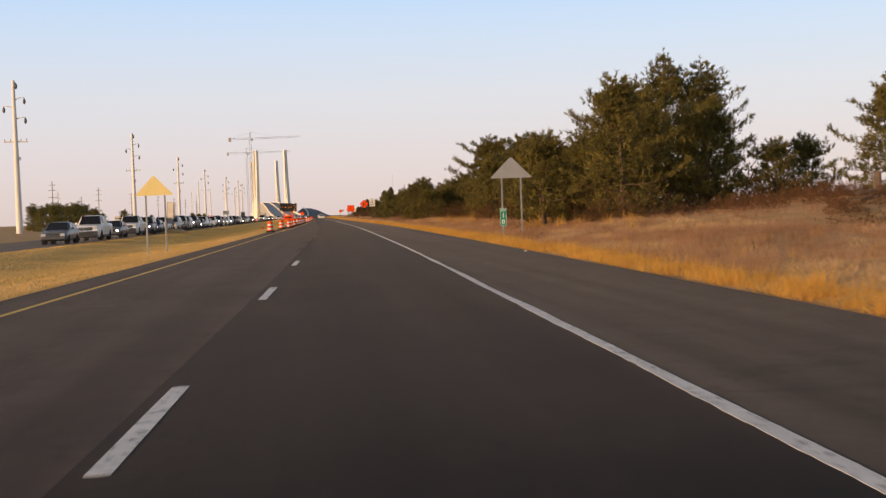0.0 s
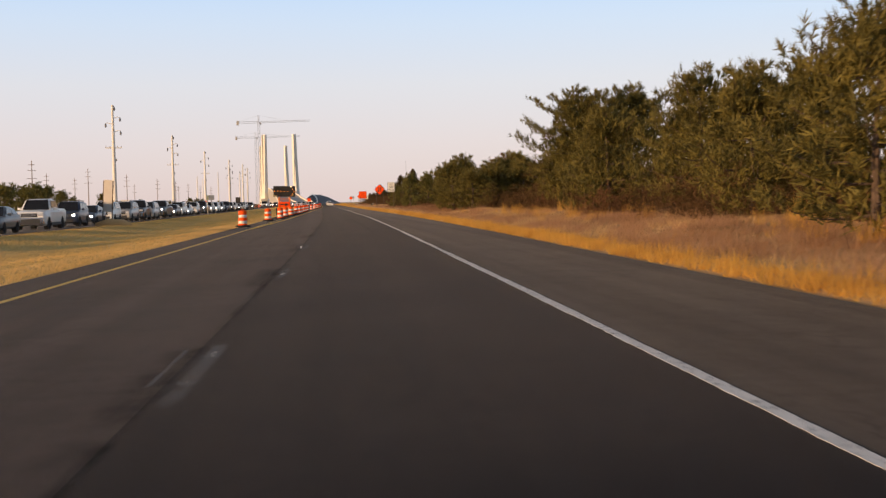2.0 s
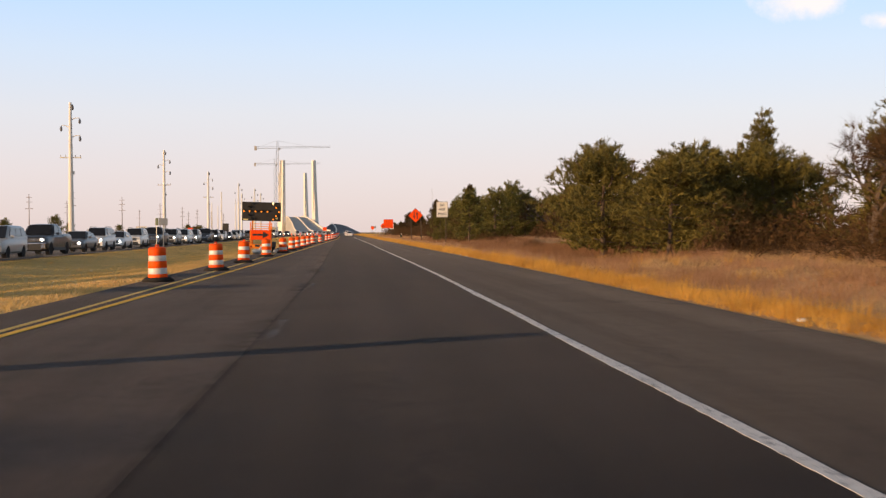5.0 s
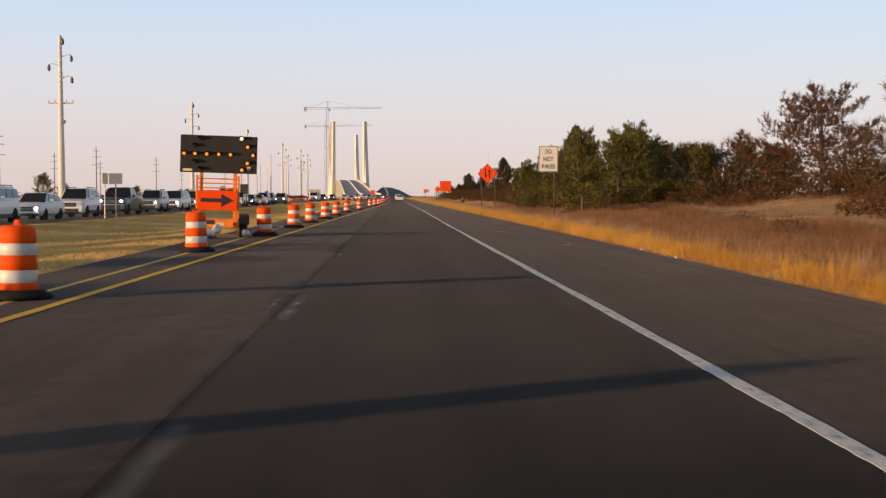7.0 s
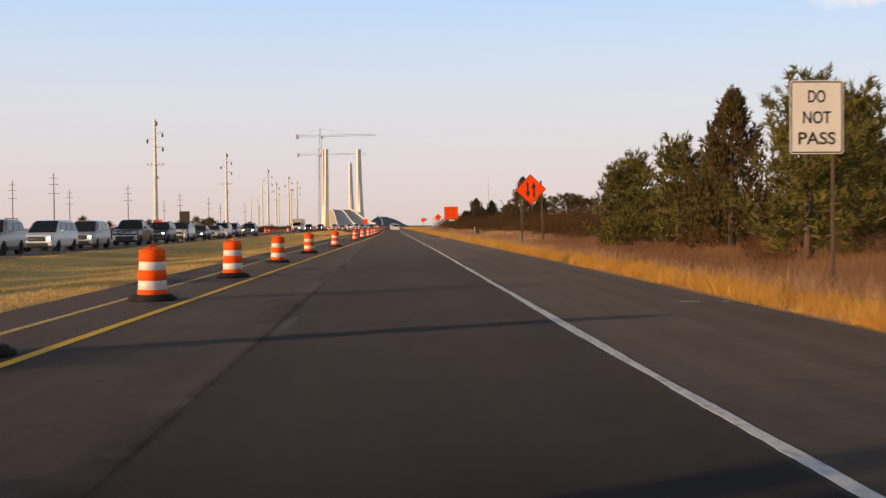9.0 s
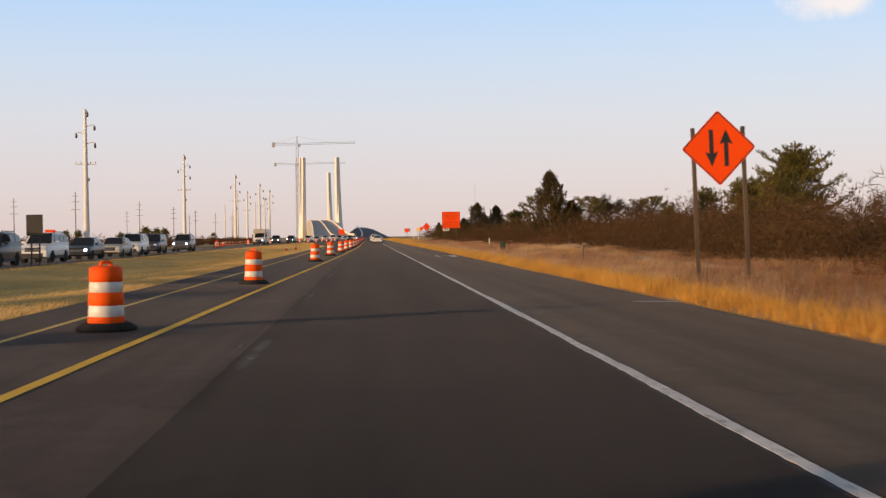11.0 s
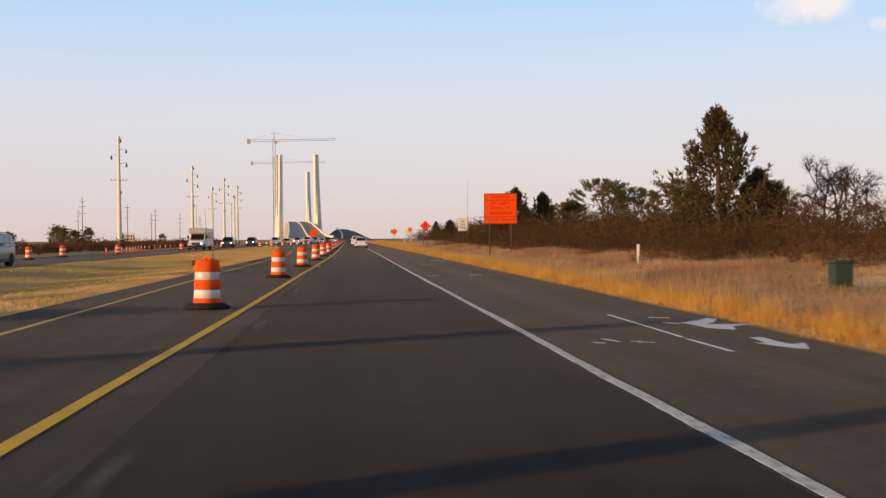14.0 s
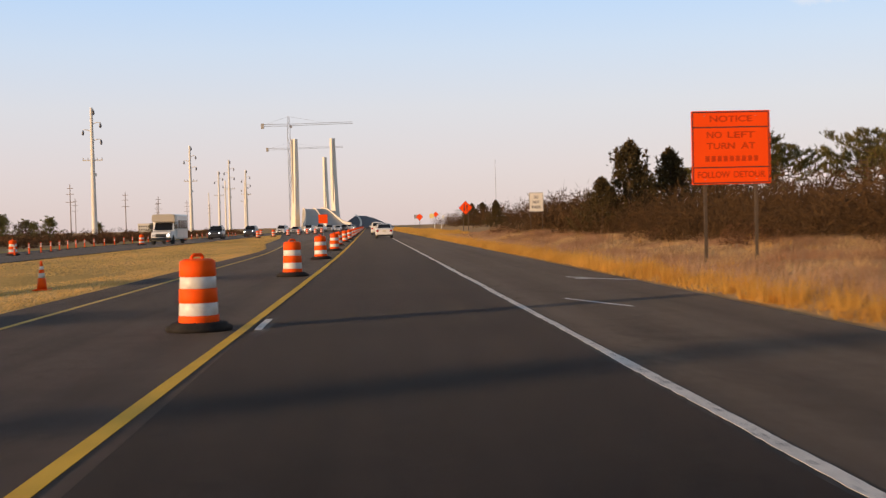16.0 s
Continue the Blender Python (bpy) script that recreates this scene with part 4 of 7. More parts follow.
# orange pin flag and scraps of litter along the pavement edge
flag = empty("pin_flag", pose(9.27, 369.75, lift(9.27, 369.75)), "small orange surveying flag on a wire in the grass", "marker flag")
bm = bmesh.new()
rod(bm, (0, 0, -0.1), (0, 0, 0.47), 0.006, seg=6)
part("wire", finish(bm), M_POST, flag)
bm = bmesh.new()
prism(bm, [(0.0, 0.30), (0.07, 0.32), (0.065, 0.46), (0.0, 0.46)], -0.004, 0.004)
part("cloth", finish(bm), M_SIGN_ORANGE, flag)
rs = random.Random(31)
for x, y, z, size in ((6.95, 176.5, 0.02, 0.10), (6.35, 114.1, 0.02, 0.09), (5.1, 104.3, 0.01, 0.07), (7.0, 223.1, 0.02, 0.08), (6.95, 219.5, 0.02, 0.09), (15.35, 399.5, 0.05, 0.08), (13.2, 382.1, 0.05, 0.07), (7.25, 368.4, 0.03, 0.08), (7.2, 196.3, 0.03, 0.09)):
    bm = bmesh.new()
    bmesh.ops.create_icosphere(bm, subdivisions=2, radius=size * 0.5)
    for v in bm.verts:
        v.co = Vector((v.co.x * 1.4, v.co.y, max(-0.02, v.co.z * 0.6))) * (1 + 0.5 * noise.noise(v.co * 9 / size * 0.1 + Vector((x, y, 0))))
    scrap = part("litter", finish(bm), M_SANDBAG)
    scrap.matrix_world = pose(x, y, (lift(x, y) if x > 7 + curve(y) else 0.0) + z, 0, 0, rs.uniform(0, 360))
    tagged(scrap, "crumpled white scrap of litter at the roadside", "litter", "roadside litter")


# green utility pedestal
pb = empty("utility_box", pose(10.14, 345.4, lift(10.14, 345.4)), "dark green steel utility pedestal in dry grass", "utility box")
bm = bmesh.new()
box(bm, -0.165, -0.16, 0.0, 0.165, 0.16, 0.52, 0.015)
part("body", finish(bm), M_GREENBOX, pb)
bm = bmesh.new()
box(bm, -0.178, -0.173, 0.52, 0.178, 0.173, 0.58, 0.02)
part("lid", finish(bm), M_GREENBOX, pb)
bm = bmesh.new()
box(bm, 0.0, -0.172, 0.06, 0.145, -0.161, 0.48, 0.004)
part("door", finish(bm), M_GREENBOX, pb)


# ------------------------------------------------------------ arrow board trailer
def build_arrow_board(m):
    top = empty("arrow_board_trailer", m, "orange trailer carrying a black flashing arrow board", "arrow board")
    board = bmesh.new()
    box(board, -1.17, -0.05, 1.98, 1.17, 0.05, 3.13, 0.02)
    bd = part("display_panel", finish(board), M_BOARD, top, "matt black lamp panel")
    lit = [(-1.05, 0, 1), (-0.72, 0, 1), (-0.36, 0, 1), (0.0, 0, 1), (0.36, 0, 1), (0.69, 0.50, 2), (0.88, 0.25, 1), (1.05, 0, 1), (0.88, -0.25, 1), (0.72, -0.46, 1)]
    dark = [(-0.55, 0.46, 0), (-0.72, 0.25, 0), (-0.72, -0.25, 0), (-0.55, -0.46, 0)]
    for x, z, on in lit + dark:
        bm = bmesh.new()
        spin(bm, [(0.047, 0.0), (0.049, 0.03), (0.043, 0.05), (0.03, 0.060)], 16)
        bmesh.ops.transform(bm, matrix=Matrix.Translation((x, -0.05, 2.555 + z)) @ Matrix.Rotation(radians(90), 4, "X"), verts=bm.verts)
        lamp = part("lamp", finish(bm, True), (M_LAMP_OFF, M_AMBER, M_AMBER_HOT)[on], bd, "lit amber lamp" if on else "unlit lamp")
        bm = bmesh.new()
        n = 14
        for k in range(n):
            a0, a1 = math.pi * k / n - 0.1, math.pi * (k + 1) / n - 0.1
            q = [(x + 0.088 * math.cos(a), yy, 2.555 + z + 0.088 * math.sin(a)) for a, yy in ((a0, -0.05), (a1, -0.05), (a1, -0.17), (a0, -0.17))]
            bm.faces.new([bm.verts.new(v) for v in q])
        bmesh.ops.remove_doubles(bm, verts=bm.verts, dist=0.001)
        bmesh.ops.solidify(bm, geom=bm.faces[:], thickness=0.004)
        part("visor", finish(bm), M_BOARD, bd)
    bm = bmesh.new()
    box(bm, -1.08, -0.056, 2.02, -0.80, -0.051, 2.09)
    part("sticker", finish(bm), M_SIGN_YELLOW, bd)
    bm = bmesh.new()
    box(bm, 0.86, -0.056, 2.10, 0.98, -0.051, 2.20)
    part("sticker", finish(bm), M_SIGN_YELLOW, bd)
    for x in (-0.52, 0.52):
        bm = bmesh.new()
        box(bm, x - 0.05, 0.02, 0.45, x + 0.05, 0.12, 2.05, 0.01)
        part("mast", finish(bm), M_TRAILER, top)
        bm = bmesh.new()
        box(bm, x * 1.22 - 0.03, -0.1, 0.45, x * 1.22 + 0.03, -0.04, 1.9, 0.008)
        part("guide_rail", finish(bm), M_TRAILER, top)
    for z in (1.52, 1.66, 1.80):
        bm = bmesh.new()
        rod(bm, (-0.6, -0.02, z), (0.6, -0.02, z), 0.02)
        part("rung", finish(bm), M_TRAILER, top)
    bm = bmesh.new()
    prism(bm, rounded(1.20, 0.60, 0.02, 3, 0, 1.14), -0.14, -0.12)
    sg = part("sign_panel", finish(bm), M_SIGN_ORANGE, top, "orange plate with a black arrow")
    bm = bmesh.new()
    prism(bm, [(-0.50, 1.08), (0.12, 1.08), (0.12, 0.94), (0.50, 1.14), (0.12, 1.34), (0.12, 1.20), (-0.50, 1.20)], -0.146, -0.142)
    part("arrow", finish(bm), M_BLACK, sg)
    bm = bmesh.new()
    box(bm, -0.66, -0.2, 0.30, 0.66, 1.6, 0.56, 0.03)
    fr = part("chassis", finish(bm), M_TRAILER, top)
    for x in (-0.58, 0.56):
        bm = bmesh.new()
        rod(bm, (x, -0.225, 0.42), (x, -0.195, 0.42), 0.06, seg=14)
        part("tail_light", finish(bm), M_TAIL, fr)
    bm = bmesh.new()
    box(bm, -0.34, -0.212, 0.40, -0.06, -0.201, 0.53, 0.004)
    part("label_plate", finish(bm), M_TRIM, fr)
    bm = bmesh.new()
    box(bm, 0.0, -0.212, 0.36, 0.24, -0.201, 0.46, 0.004)
    part("number_plate", finish(bm), M_PLATE, fr)
    for x in (-0.76, 0.76):
        bm = bmesh.new()
        spin(bm, [(0.2, -0.1), (0.31, -0.1), (0.335, -0.07), (0.335, 0.07), (0.31, 0.1), (0.2, 0.1)], 22)
        bmesh.ops.transform(bm, matrix=Matrix.Translation((x, 0.5, 0.335)) @ Matrix.Rotation(radians(90), 4, "Y"), verts=bm.verts)
        wh = part("wheel", finish(bm, True), M_RUBBER, top)
        bm = bmesh.new()
        rod(bm, (x - 0.1, 0.5, 0.335), (x + 0.1, 0.5, 0.335), 0.19, seg=16)
        part("rim", finish(bm), M_POST, wh)
        bm = bmesh.new()
        for q in range(8):
            a0, a1 = math.pi * (q + 0.6) / 9, math.pi * (q + 1.6) / 9
            ring = [(x + sx, 0.5 - rr * math.cos(a), 0.335 + rr * math.sin(a)) for a in (a0, a1) for sx, rr in ((-0.14, 0.39), (0.14, 0.39), (0.14, 0.41), (-0.14, 0.41))]
            vs = [bm.verts.new(v) for v in ring]
            for f in ((0, 1, 5, 4), (1, 2, 6, 5), (2, 3, 7, 6), (3, 0, 4, 7)) + (((0, 3, 2, 1),) if q == 0 else ()) + (((4, 5, 6, 7),) if q == 7 else ()):
                bm.faces.new([vs[i] for i in f])
        bmesh.ops.remove_doubles(bm, verts=bm.verts, dist=0.002)
        part("mudguard", finish(bm), M_TRIM, top)
    for x in (-0.62, 0.62):
        bm = bmesh.new()
        rod(bm, (x, -0.1, 0.0), (x, -0.1, 0.5), 0.03)
        part("jack_leg", finish(bm), M_TRAILER, top)
    bm = bmesh.new()
    rod(bm, (0, 1.5, 0.4), (0, 3.0, 0.42), 0.045)
    part("drawbar", finish(bm), M_TRAILER, top)
    return top


build_arrow_board(pose(-4.32, 232.0, 0.0, 0, 1.8, 2))


def build_sandbag(m):
    bm = bmesh.new()
    bmesh.ops.create_icosphere(bm, subdivisions=3, radius=0.5)
    for v in bm.verts:
        v.co.x *= 0.56
        v.co.y *= 0.36
        v.co.z = max(-0.12, v.co.z * 0.30 + 0.13 * noise.noise(v.co * 7.0)) + 0.12
    ob = part("sandbag", finish(bm, True), M_SANDBAG)
    ob.matrix_world = m
    return tagged(ob, "slumped white sandbag holding down the trailer", "sandbag", "sandbags")


bag = build_sandbag(pose(-4.5, 231.35, 0.0, 0, 0, 15))
copy_thing(bag, pose(-4.25, 231.5, 0.14, 14, -18, 60)).scale = (0.75, 0.75, 0.9)
copy_thing(bag, pose(-3.45, 232.2, 0.0, 0, 0, 80)).scale = (0.7, 0.7, 0.8)
spill = bmesh.new()
bmesh.ops.create_icosphere(spill, subdivisions=3, radius=0.30)
for v in spill.verts:
    v.co = Vector((v.co.x * 1.4, v.co.y, max(-0.02, v.co.z * 0.38 + 0.05 * noise.noise(v.co * 5.0))))
spill_ob = part("sand_mound", finish(spill, True), M_SAND)
spill_ob.matrix_world = pose(-3.95, 231.5, 0.0)
tagged(spill_ob, "small mound of spilled sand beside a trailer wheel", "sand mound")


# ------------------------------------------------------------ power line
def build_steel_pole(m, h=22.2):
    top = empty("transmission_pole", m, "tall pale steel power pole with curved insulator arms", "power pole", "steel power poles")
    bm = bmesh.new()
    rod(bm, (0, 0, -0.3), (0, 0, h), 0.50, 0.22, 16)
    part("mast", finish(bm), M_STEEL, top)
    for z, s, ln in ((h - 0.5, 1, 0.35), (h - 2.7, 1, 1.45), (h - 3.9, -1, 1.45), (h - 5.5, 1, 1.5)):
        bm = bmesh.new()
        rod(bm, (0, 0, z - 0.12), (s * ln * 0.6, 0, z + 0.22), 0.09, 0.07)
        rod(bm, (s * ln * 0.6, 0, z + 0.22), (s * ln, 0, z + 0.2), 0.07, 0.05)
        arm = part("arm", finish(bm), M_STEEL, top)
        bm = bmesh.new()
        spin(bm, [(0.05, 0.0), (0.10, -0.1), (0.19, -0.3), (0.22, -0.55), (0.17, -0.78), (0.06, -0.9)], 10)
        bmesh.ops.transform(bm, matrix=Matrix.Translation((s * ln, 0, z + 0.16)), verts=bm.verts)
        part("insulator", finish(bm, True), M_INSUL, arm)
    bm = bmesh.new()
    rod(bm, (-1.65, 0, h - 8.8), (1.65, 0, h - 8.8), 0.10)
    ca = part("crossarm", finish(bm), M_STEEL, top)
    for x in (-1.55, -0.75, 0.75, 1.55):
        bm = bmesh.new()
        rod(bm, (x, 0, h - 8.7), (x, 0, h - 8.4), 0.06)
        part("pin", finish(bm), M_INSUL, ca)
    bm = bmesh.new()
    box(bm, 0.28, -0.1, h - 11.5, 0.6, 0.1, h - 11.0, 0.02)
    part("junction_box", finish(bm), M_STEEL, top)
    return top


POLES = [(-43.0, 243.0), (-42.4, 350.0), (-43.9, 457.8), (-44.6, 561.3), (-42.5, 654.2), (-40.4, 717), (-41.8, 778)]
sp = build_steel_pole(pose(*POLES[0], 0.0))
for x, y in POLES[1:]:
    copy_thing(sp, pose(x, y, 0.0))
for x, y in ((-52.2, 785), (-53, 880)):
    copy_thing(sp, pose(x, y, 0.0, 0, 0, 8))


def build_bare_pole(m, h):
    """A new steel pole with no arms on it yet, on its bolted foot."""
    top = empty("steel_pole", m, "bare pale steel pole without arms far off", "power pole", "bare steel poles")
    for nm, a, b, r0, r1 in (("foot", -0.3, 0.5, 0.024 * h, 0.024 * h), ("mast", 0.5, h, 0.019 * h, 0.011 * h)):
        bm = bmesh.new()
        rod(bm, (0, 0, a), (0, 0, b), r0, r1, 12)
        part(nm, finish(bm), M_STEEL, top)


for x, y, h in ((-129.8, 1441, 46.0), (-119.5, 1253, 29.4), (-122, 1330, 28.0), (-144.0, 1769, 47.0)):
    build_bare_pole(pose(x, y, 0.0), h)


def build_wood_pole(m, h=14.6):
    top = empty("utility_pole", m, "thin wooden utility pole with crossarms far off over scrub", "utility pole", "wooden utility poles")
    bm = bmesh.new()
    rod(bm, (0, 0, -0.3), (0, 0, h), 0.19, 0.11, 8)
    part("mast", finish(bm), M_WOODPOLE, top)
    for z, w in ((h - 1.2, 0.9), (h - 2.8, 1.1), (h - 5.0, 1.3)):
        bm = bmesh.new()
        box(bm, -w, -0.07, z, w, 0.07, z + 0.14, 0.01)
        part("crossarm", finish(bm), M_WOODPOLE, top)
    return top


wp = build_wood_pole(pose(-80.0, 365.0, 0))
for x, y in ((-80, 438), (-80, 516), (-80, 596), (-80, 686), (-80, 758), (-80, 819), (-80, 890), (-80, 965), (-110, 640), (-112, 820), (-104, 560), (-128, 520), (-96, 905)):
    copy_thing(wp, pose(x, y, 0, 0, 0, (x * 7 + y) % 30 - 15))


# ------------------------------------------------------------ bridge works in the distance
def build_pylon(m, h, side):
    top = empty("bridge_pylon", m, "pale concrete bridge pylon leg under construction", "bridge pylon", "bridge pylons")
    verts, faces = [], []
    for z, w, d, lean in ((0, 2.5, 2.8, -0.9), (h * 0.25, 2.0, 2.3, -0.6), (h * 0.6, 1.7, 1.9, -0.25), (h, 1.4, 1.6, 0)):
        x = side * -lean * 2.0
        verts += [(x - w, -d, z), (x + w, -d, z), (x + w, d, z), (x - w, d, z)]
    for k in range(3):
        a = 4 * k
        faces += [(a + i, a + (i + 1) % 4, a + 4 + (i + 1) % 4, a + 4 + i) for i in range(4)]
    faces += [(12, 13, 14, 15)]
    mesh_part("leg", verts, faces, M_CONCRETE, top)
    bm = bmesh.new()
    x = side * 1.4
    box(bm, x - 0.3, -2.9, h * 0.3, x + 0.3, -1.9, h + 0.4)
    part("climbing_rail", finish(bm), M_CONCRETE, top)
    bm = bmesh.new()
    box(bm, -1.5, -1.7, h, 1.5, 1.7, h + 0.6)
    part("cap", finish(bm), M_CONCRETE, top)
    return top


build_pylon(pose(-25.0, 1266, -1, 0, 0, -38), 70.0, 1)
build_pylon(pose(-54.0, 1266, -1, 0, 0, -38), 70.0, -1)
build_pylon(pose(-42.5, 1575, -1, 0, 0, -38), 74.0, 1)
build_pylon(pose(-72.0, 1575, -1, 0, 0, -38), 74.0, -1)


def lattice(bm, a, b, w, step):
    a, b = Vector(a), Vector(b)
    d = (b - a).normalized()
    u = Vector((1, 0, 0)) if abs(d.z) > 0.5 else Vector((0, 1, 0))
    v = d.cross(u)
    n = max(2, int((b - a).length / step))
    for su, sv in ((1, 1), (1, -1), (-1, 1), (-1, -1)):
        o = (u * su + v * sv) * w / 2
        rod(bm, a + o, b + o, 0.12, seg=4)
    for k in range(n):
        p, q = a.lerp(b, k / n), a.lerp(b, (k + 1) / n)
        s = 1 if k % 2 else -1
        rod(bm, p + (u * s + v) * w / 2, q + (u * -s + v) * w / 2, 0.09, seg=4)
        rod(bm, p + (u * s - v) * w / 2, q + (u * -s - v) * w / 2, 0.09, seg=4)


def build_crane(m, h, jib, counter, label):
    top = empty("tower_crane", m, label, "tower crane", "tower cranes")
    bm = bmesh.new()
    lattice(bm, (0, 0, 0), (0, 0, h), 2.2, 4.5)
    part("mast", bm, M_CRANE, top)
    bm = bmesh.new()
    lattice(bm, (0, 0, h), (jib, 0, h + 1.0), 1.3, 4.0)
    part("jib", bm, M_CRANE, top)
    bm = bmesh.new()
    lattice(bm, (0, 0, h), (-counter, 0, h), 1.6, 3.5)
    part("counter_jib", bm, M_CRANE, top)
    bm = bmesh.new()
    box(bm, -counter - 0.8, -1.2, h - 2.8, -counter + 1.6, 1.2, h + 1.5)
    part("counterweight", finish(bm), M_CONCRETE_D, top)
    bm = bmesh.new()
    lattice(bm, (0, 0, h), (0, 0, h + 7), 1.3, 2.5)
    part("apex", bm, M_CRANE, top)
    bm = bmesh.new()
    rod(bm, (0, 0, h + 7), (jib * 0.6, 0, h + 1), 0.07, seg=4)
    rod(bm, (0, 0, h + 7), (-counter * 0.9, 0, h + 0.5), 0.07, seg=4)
    part("tie_rod", bm, M_CRANE, top)
    bm = bmesh.new()
    box(bm, 0.9, -0.9, h - 2.4, 2.8, 0.9, h - 0.2, 0.1)
    part("cab", finish(bm), M_CRANE, top)
    return top


build_crane(pose(-62.7, 1331, 0), 86.5, 53.0, 22.0, "grey lattice tower crane above the bridge works")
build_crane(pose(-85.7, 1690, 0), 91.0, 60.0, 26.0, "second lattice tower crane behind the pylons")


def bridge_axis(y):
    return -15.0 - 0.0555 * (y - 820)


def build_approach():
    """The ramp that climbs to the unfinished bridge: grey deck, sloped flanks, pale parapets and median barrier."""
    top = empty("bridge_approach", pose(0, 0, 0), "pale concrete approach ramp of the unfinished bridge", "bridge ramp")
    n, half = 48, 10.0
    deck, flank, rails = [], [], {-1: [], 0: [], 1: []}
    for k in range(n + 1):
        t = k / n
        y = 825 + 815 * t
        z = 1.6 + 18.6 * smooth_step(0.0, 1.0, t) ** 0.9
        c = bridge_axis(y) + 2.2 * math.sin(math.pi * t)
        deck += [(c - half, y, z), (c + half, y, z)]
        flank += [(c - half - 2.0, y, -1), (c - half, y, z), (c + half, y, z), (c + half + 0.5 * z + 2.0, y, -1)]
        for side in rails:
            x, tall = c + side * (half - 0.3), 1.15 if side else 0.85
            rails[side] += [(x - 0.32, y, z), (x + 0.32, y, z), (x + 0.2, y, z + tall), (x - 0.2, y, z + tall)]
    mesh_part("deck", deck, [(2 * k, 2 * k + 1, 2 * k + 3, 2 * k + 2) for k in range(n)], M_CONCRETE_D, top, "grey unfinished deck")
    f = [(0, 3, 2, 1)]
    for k in range(n):
        a = 4 * k
        f += [(a, a + 1, a + 5, a + 4), (a + 2, a + 3, a + 7, a + 6)]
    # flanks take the darker concrete, so their shade sits in the colour
    mesh_part("embankment", flank, f, M_CONCRETE_D, top, "grey flanks with painted-in shade")
    for side in rails:
        f = [(3, 2, 1, 0)] + [(4 * k + i, 4 * k + (i + 1) % 4, 4 * k + 4 + (i + 1) % 4, 4 * k + 4 + i) for k in range(n) for i in range(4)]
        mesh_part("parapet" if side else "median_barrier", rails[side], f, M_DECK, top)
    return top


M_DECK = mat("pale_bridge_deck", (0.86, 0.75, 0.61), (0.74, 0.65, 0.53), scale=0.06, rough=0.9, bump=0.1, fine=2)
build_approach()
M_OLDBRIDGE = mat("dark_steel_bridge", (0.085, 0.083, 0.088), (0.050, 0.050, 0.056), scale=0.05, rough=0.8, fine=0.6)


def build_old_bridge():
    top = empty("old_bridge", pose(0, 0, 0), "dark humped road bridge with pale parapets far ahead", "road bridge")
    n = 40
    v, f, lanes, lf = [], [], [], []
    for k in range(n + 1):
        s = k / n
        y = 1000 + 620 * s
        z = (10.2 + 1.3 * math.sin(9.5 * s + 0.6)) * math.sin(math.pi * s) ** 1.6 + 0.3
        xc = 0 - 8 * s
        rough = lambda q: 1.6 * noise.noise((s * 23, q * 1.9, 0.4)) * math.sin(math.pi * s)
        v += [(xc + px, y, -1 if f == 0 else z * f + rough(px) * (f < 0.95)) for px, f in ((-17, 0), (-11, 0.50), (-6, 0.88), (-1, 1.0), (4, 0.96), (9, 0.74), (15, 0.42), (23, 0))]
        w = xc - 3.2 - 2 * s + 1.3 * math.sin(11 * s)
        lanes += [(w - 0.6, y, z + 0.9), (w + 0.6, y, z + 0.9)]
    for k in range(n):
        a = 8 * k
        f += [(a + q, a + q + 1, a + q + 9, a + q + 8) for q in range(7)]
        lf.append((2 * k, 2 * k + 1, 2 * k + 3, 2 * k + 2))
    mesh_part("span", v, f, M_OLDBRIDGE, top)
    mesh_part("carriageway", lanes, lf, M_CONCRETE, top)


build_old_bridge()
# pale block far beyond the oncoming road
block = empty("far_building", pose(-302, 1950, 0, 0, 0, 8), "low pale beige building on the far flats", "building")
bm = bmesh.new()
box(bm, -8, -5, -1, 8, 5, 10.6)
wall = part("wall", finish(bm), M_CONCRETE, block)
bm = bmesh.new()
box(bm, -8.3, -5.3, 10.6, 8.3, 5.3, 11.4)
part("roof", finish(bm), M_DECK, block)
for px in (-6, -3, 0, 3, 6):
    for pz in (2.2, 6.4):
        bm = bmesh.new()
        box(bm, px - 0.8, -5.06, pz, px + 0.8, -4.9, pz + 2.2)
        part("window", finish(bm), M_GLASS, wall)
# slender mast beyond the trees
mast = empty("radio_mast", pose(53.8, 834.7, 0), "thin radio mast beyond the scrub", "mast")
bm = bmesh.new()
rod(bm, (0, 0, 0), (0, 0, 27), 0.14, 0.06, 6)
part("pole", bm, M_CRANE, mast)
bm = bmesh.new()
rod(bm, (0, 0, 0), (0, 0, 1.5), 0.6, 0.4, 8)
part("base", bm, M_CONCRETE_D, mast)


# ------------------------------------------------------------ vehicles
def panel(bm, quad, u0, u1, v0, v1, off=0.008, thick=0.03):
    """A pane set into the quad (four corners), proud of it by off."""
    p = [Vector(q) for q in quad]
    at = lambda u, v: p[0].lerp(p[1], u).lerp(p[3].lerp(p[2], u), v)
    n = (p[1] - p[0]).cross(p[3] - p[0]).normalized()
    c = [at(u0, v0), at(u1, v0), at(u1, v1), at(u0, v1)]
    a = [bm.verts.new(q + n * off) for q in c]
    b = [bm.verts.new(q - n * thick) for q in c]
    bm.faces.new(a)
    for k in range(4):
        bm.faces.new((a[k], b[k], b[(k + 1) % 4], a[(k + 1) % 4]))
    return bm


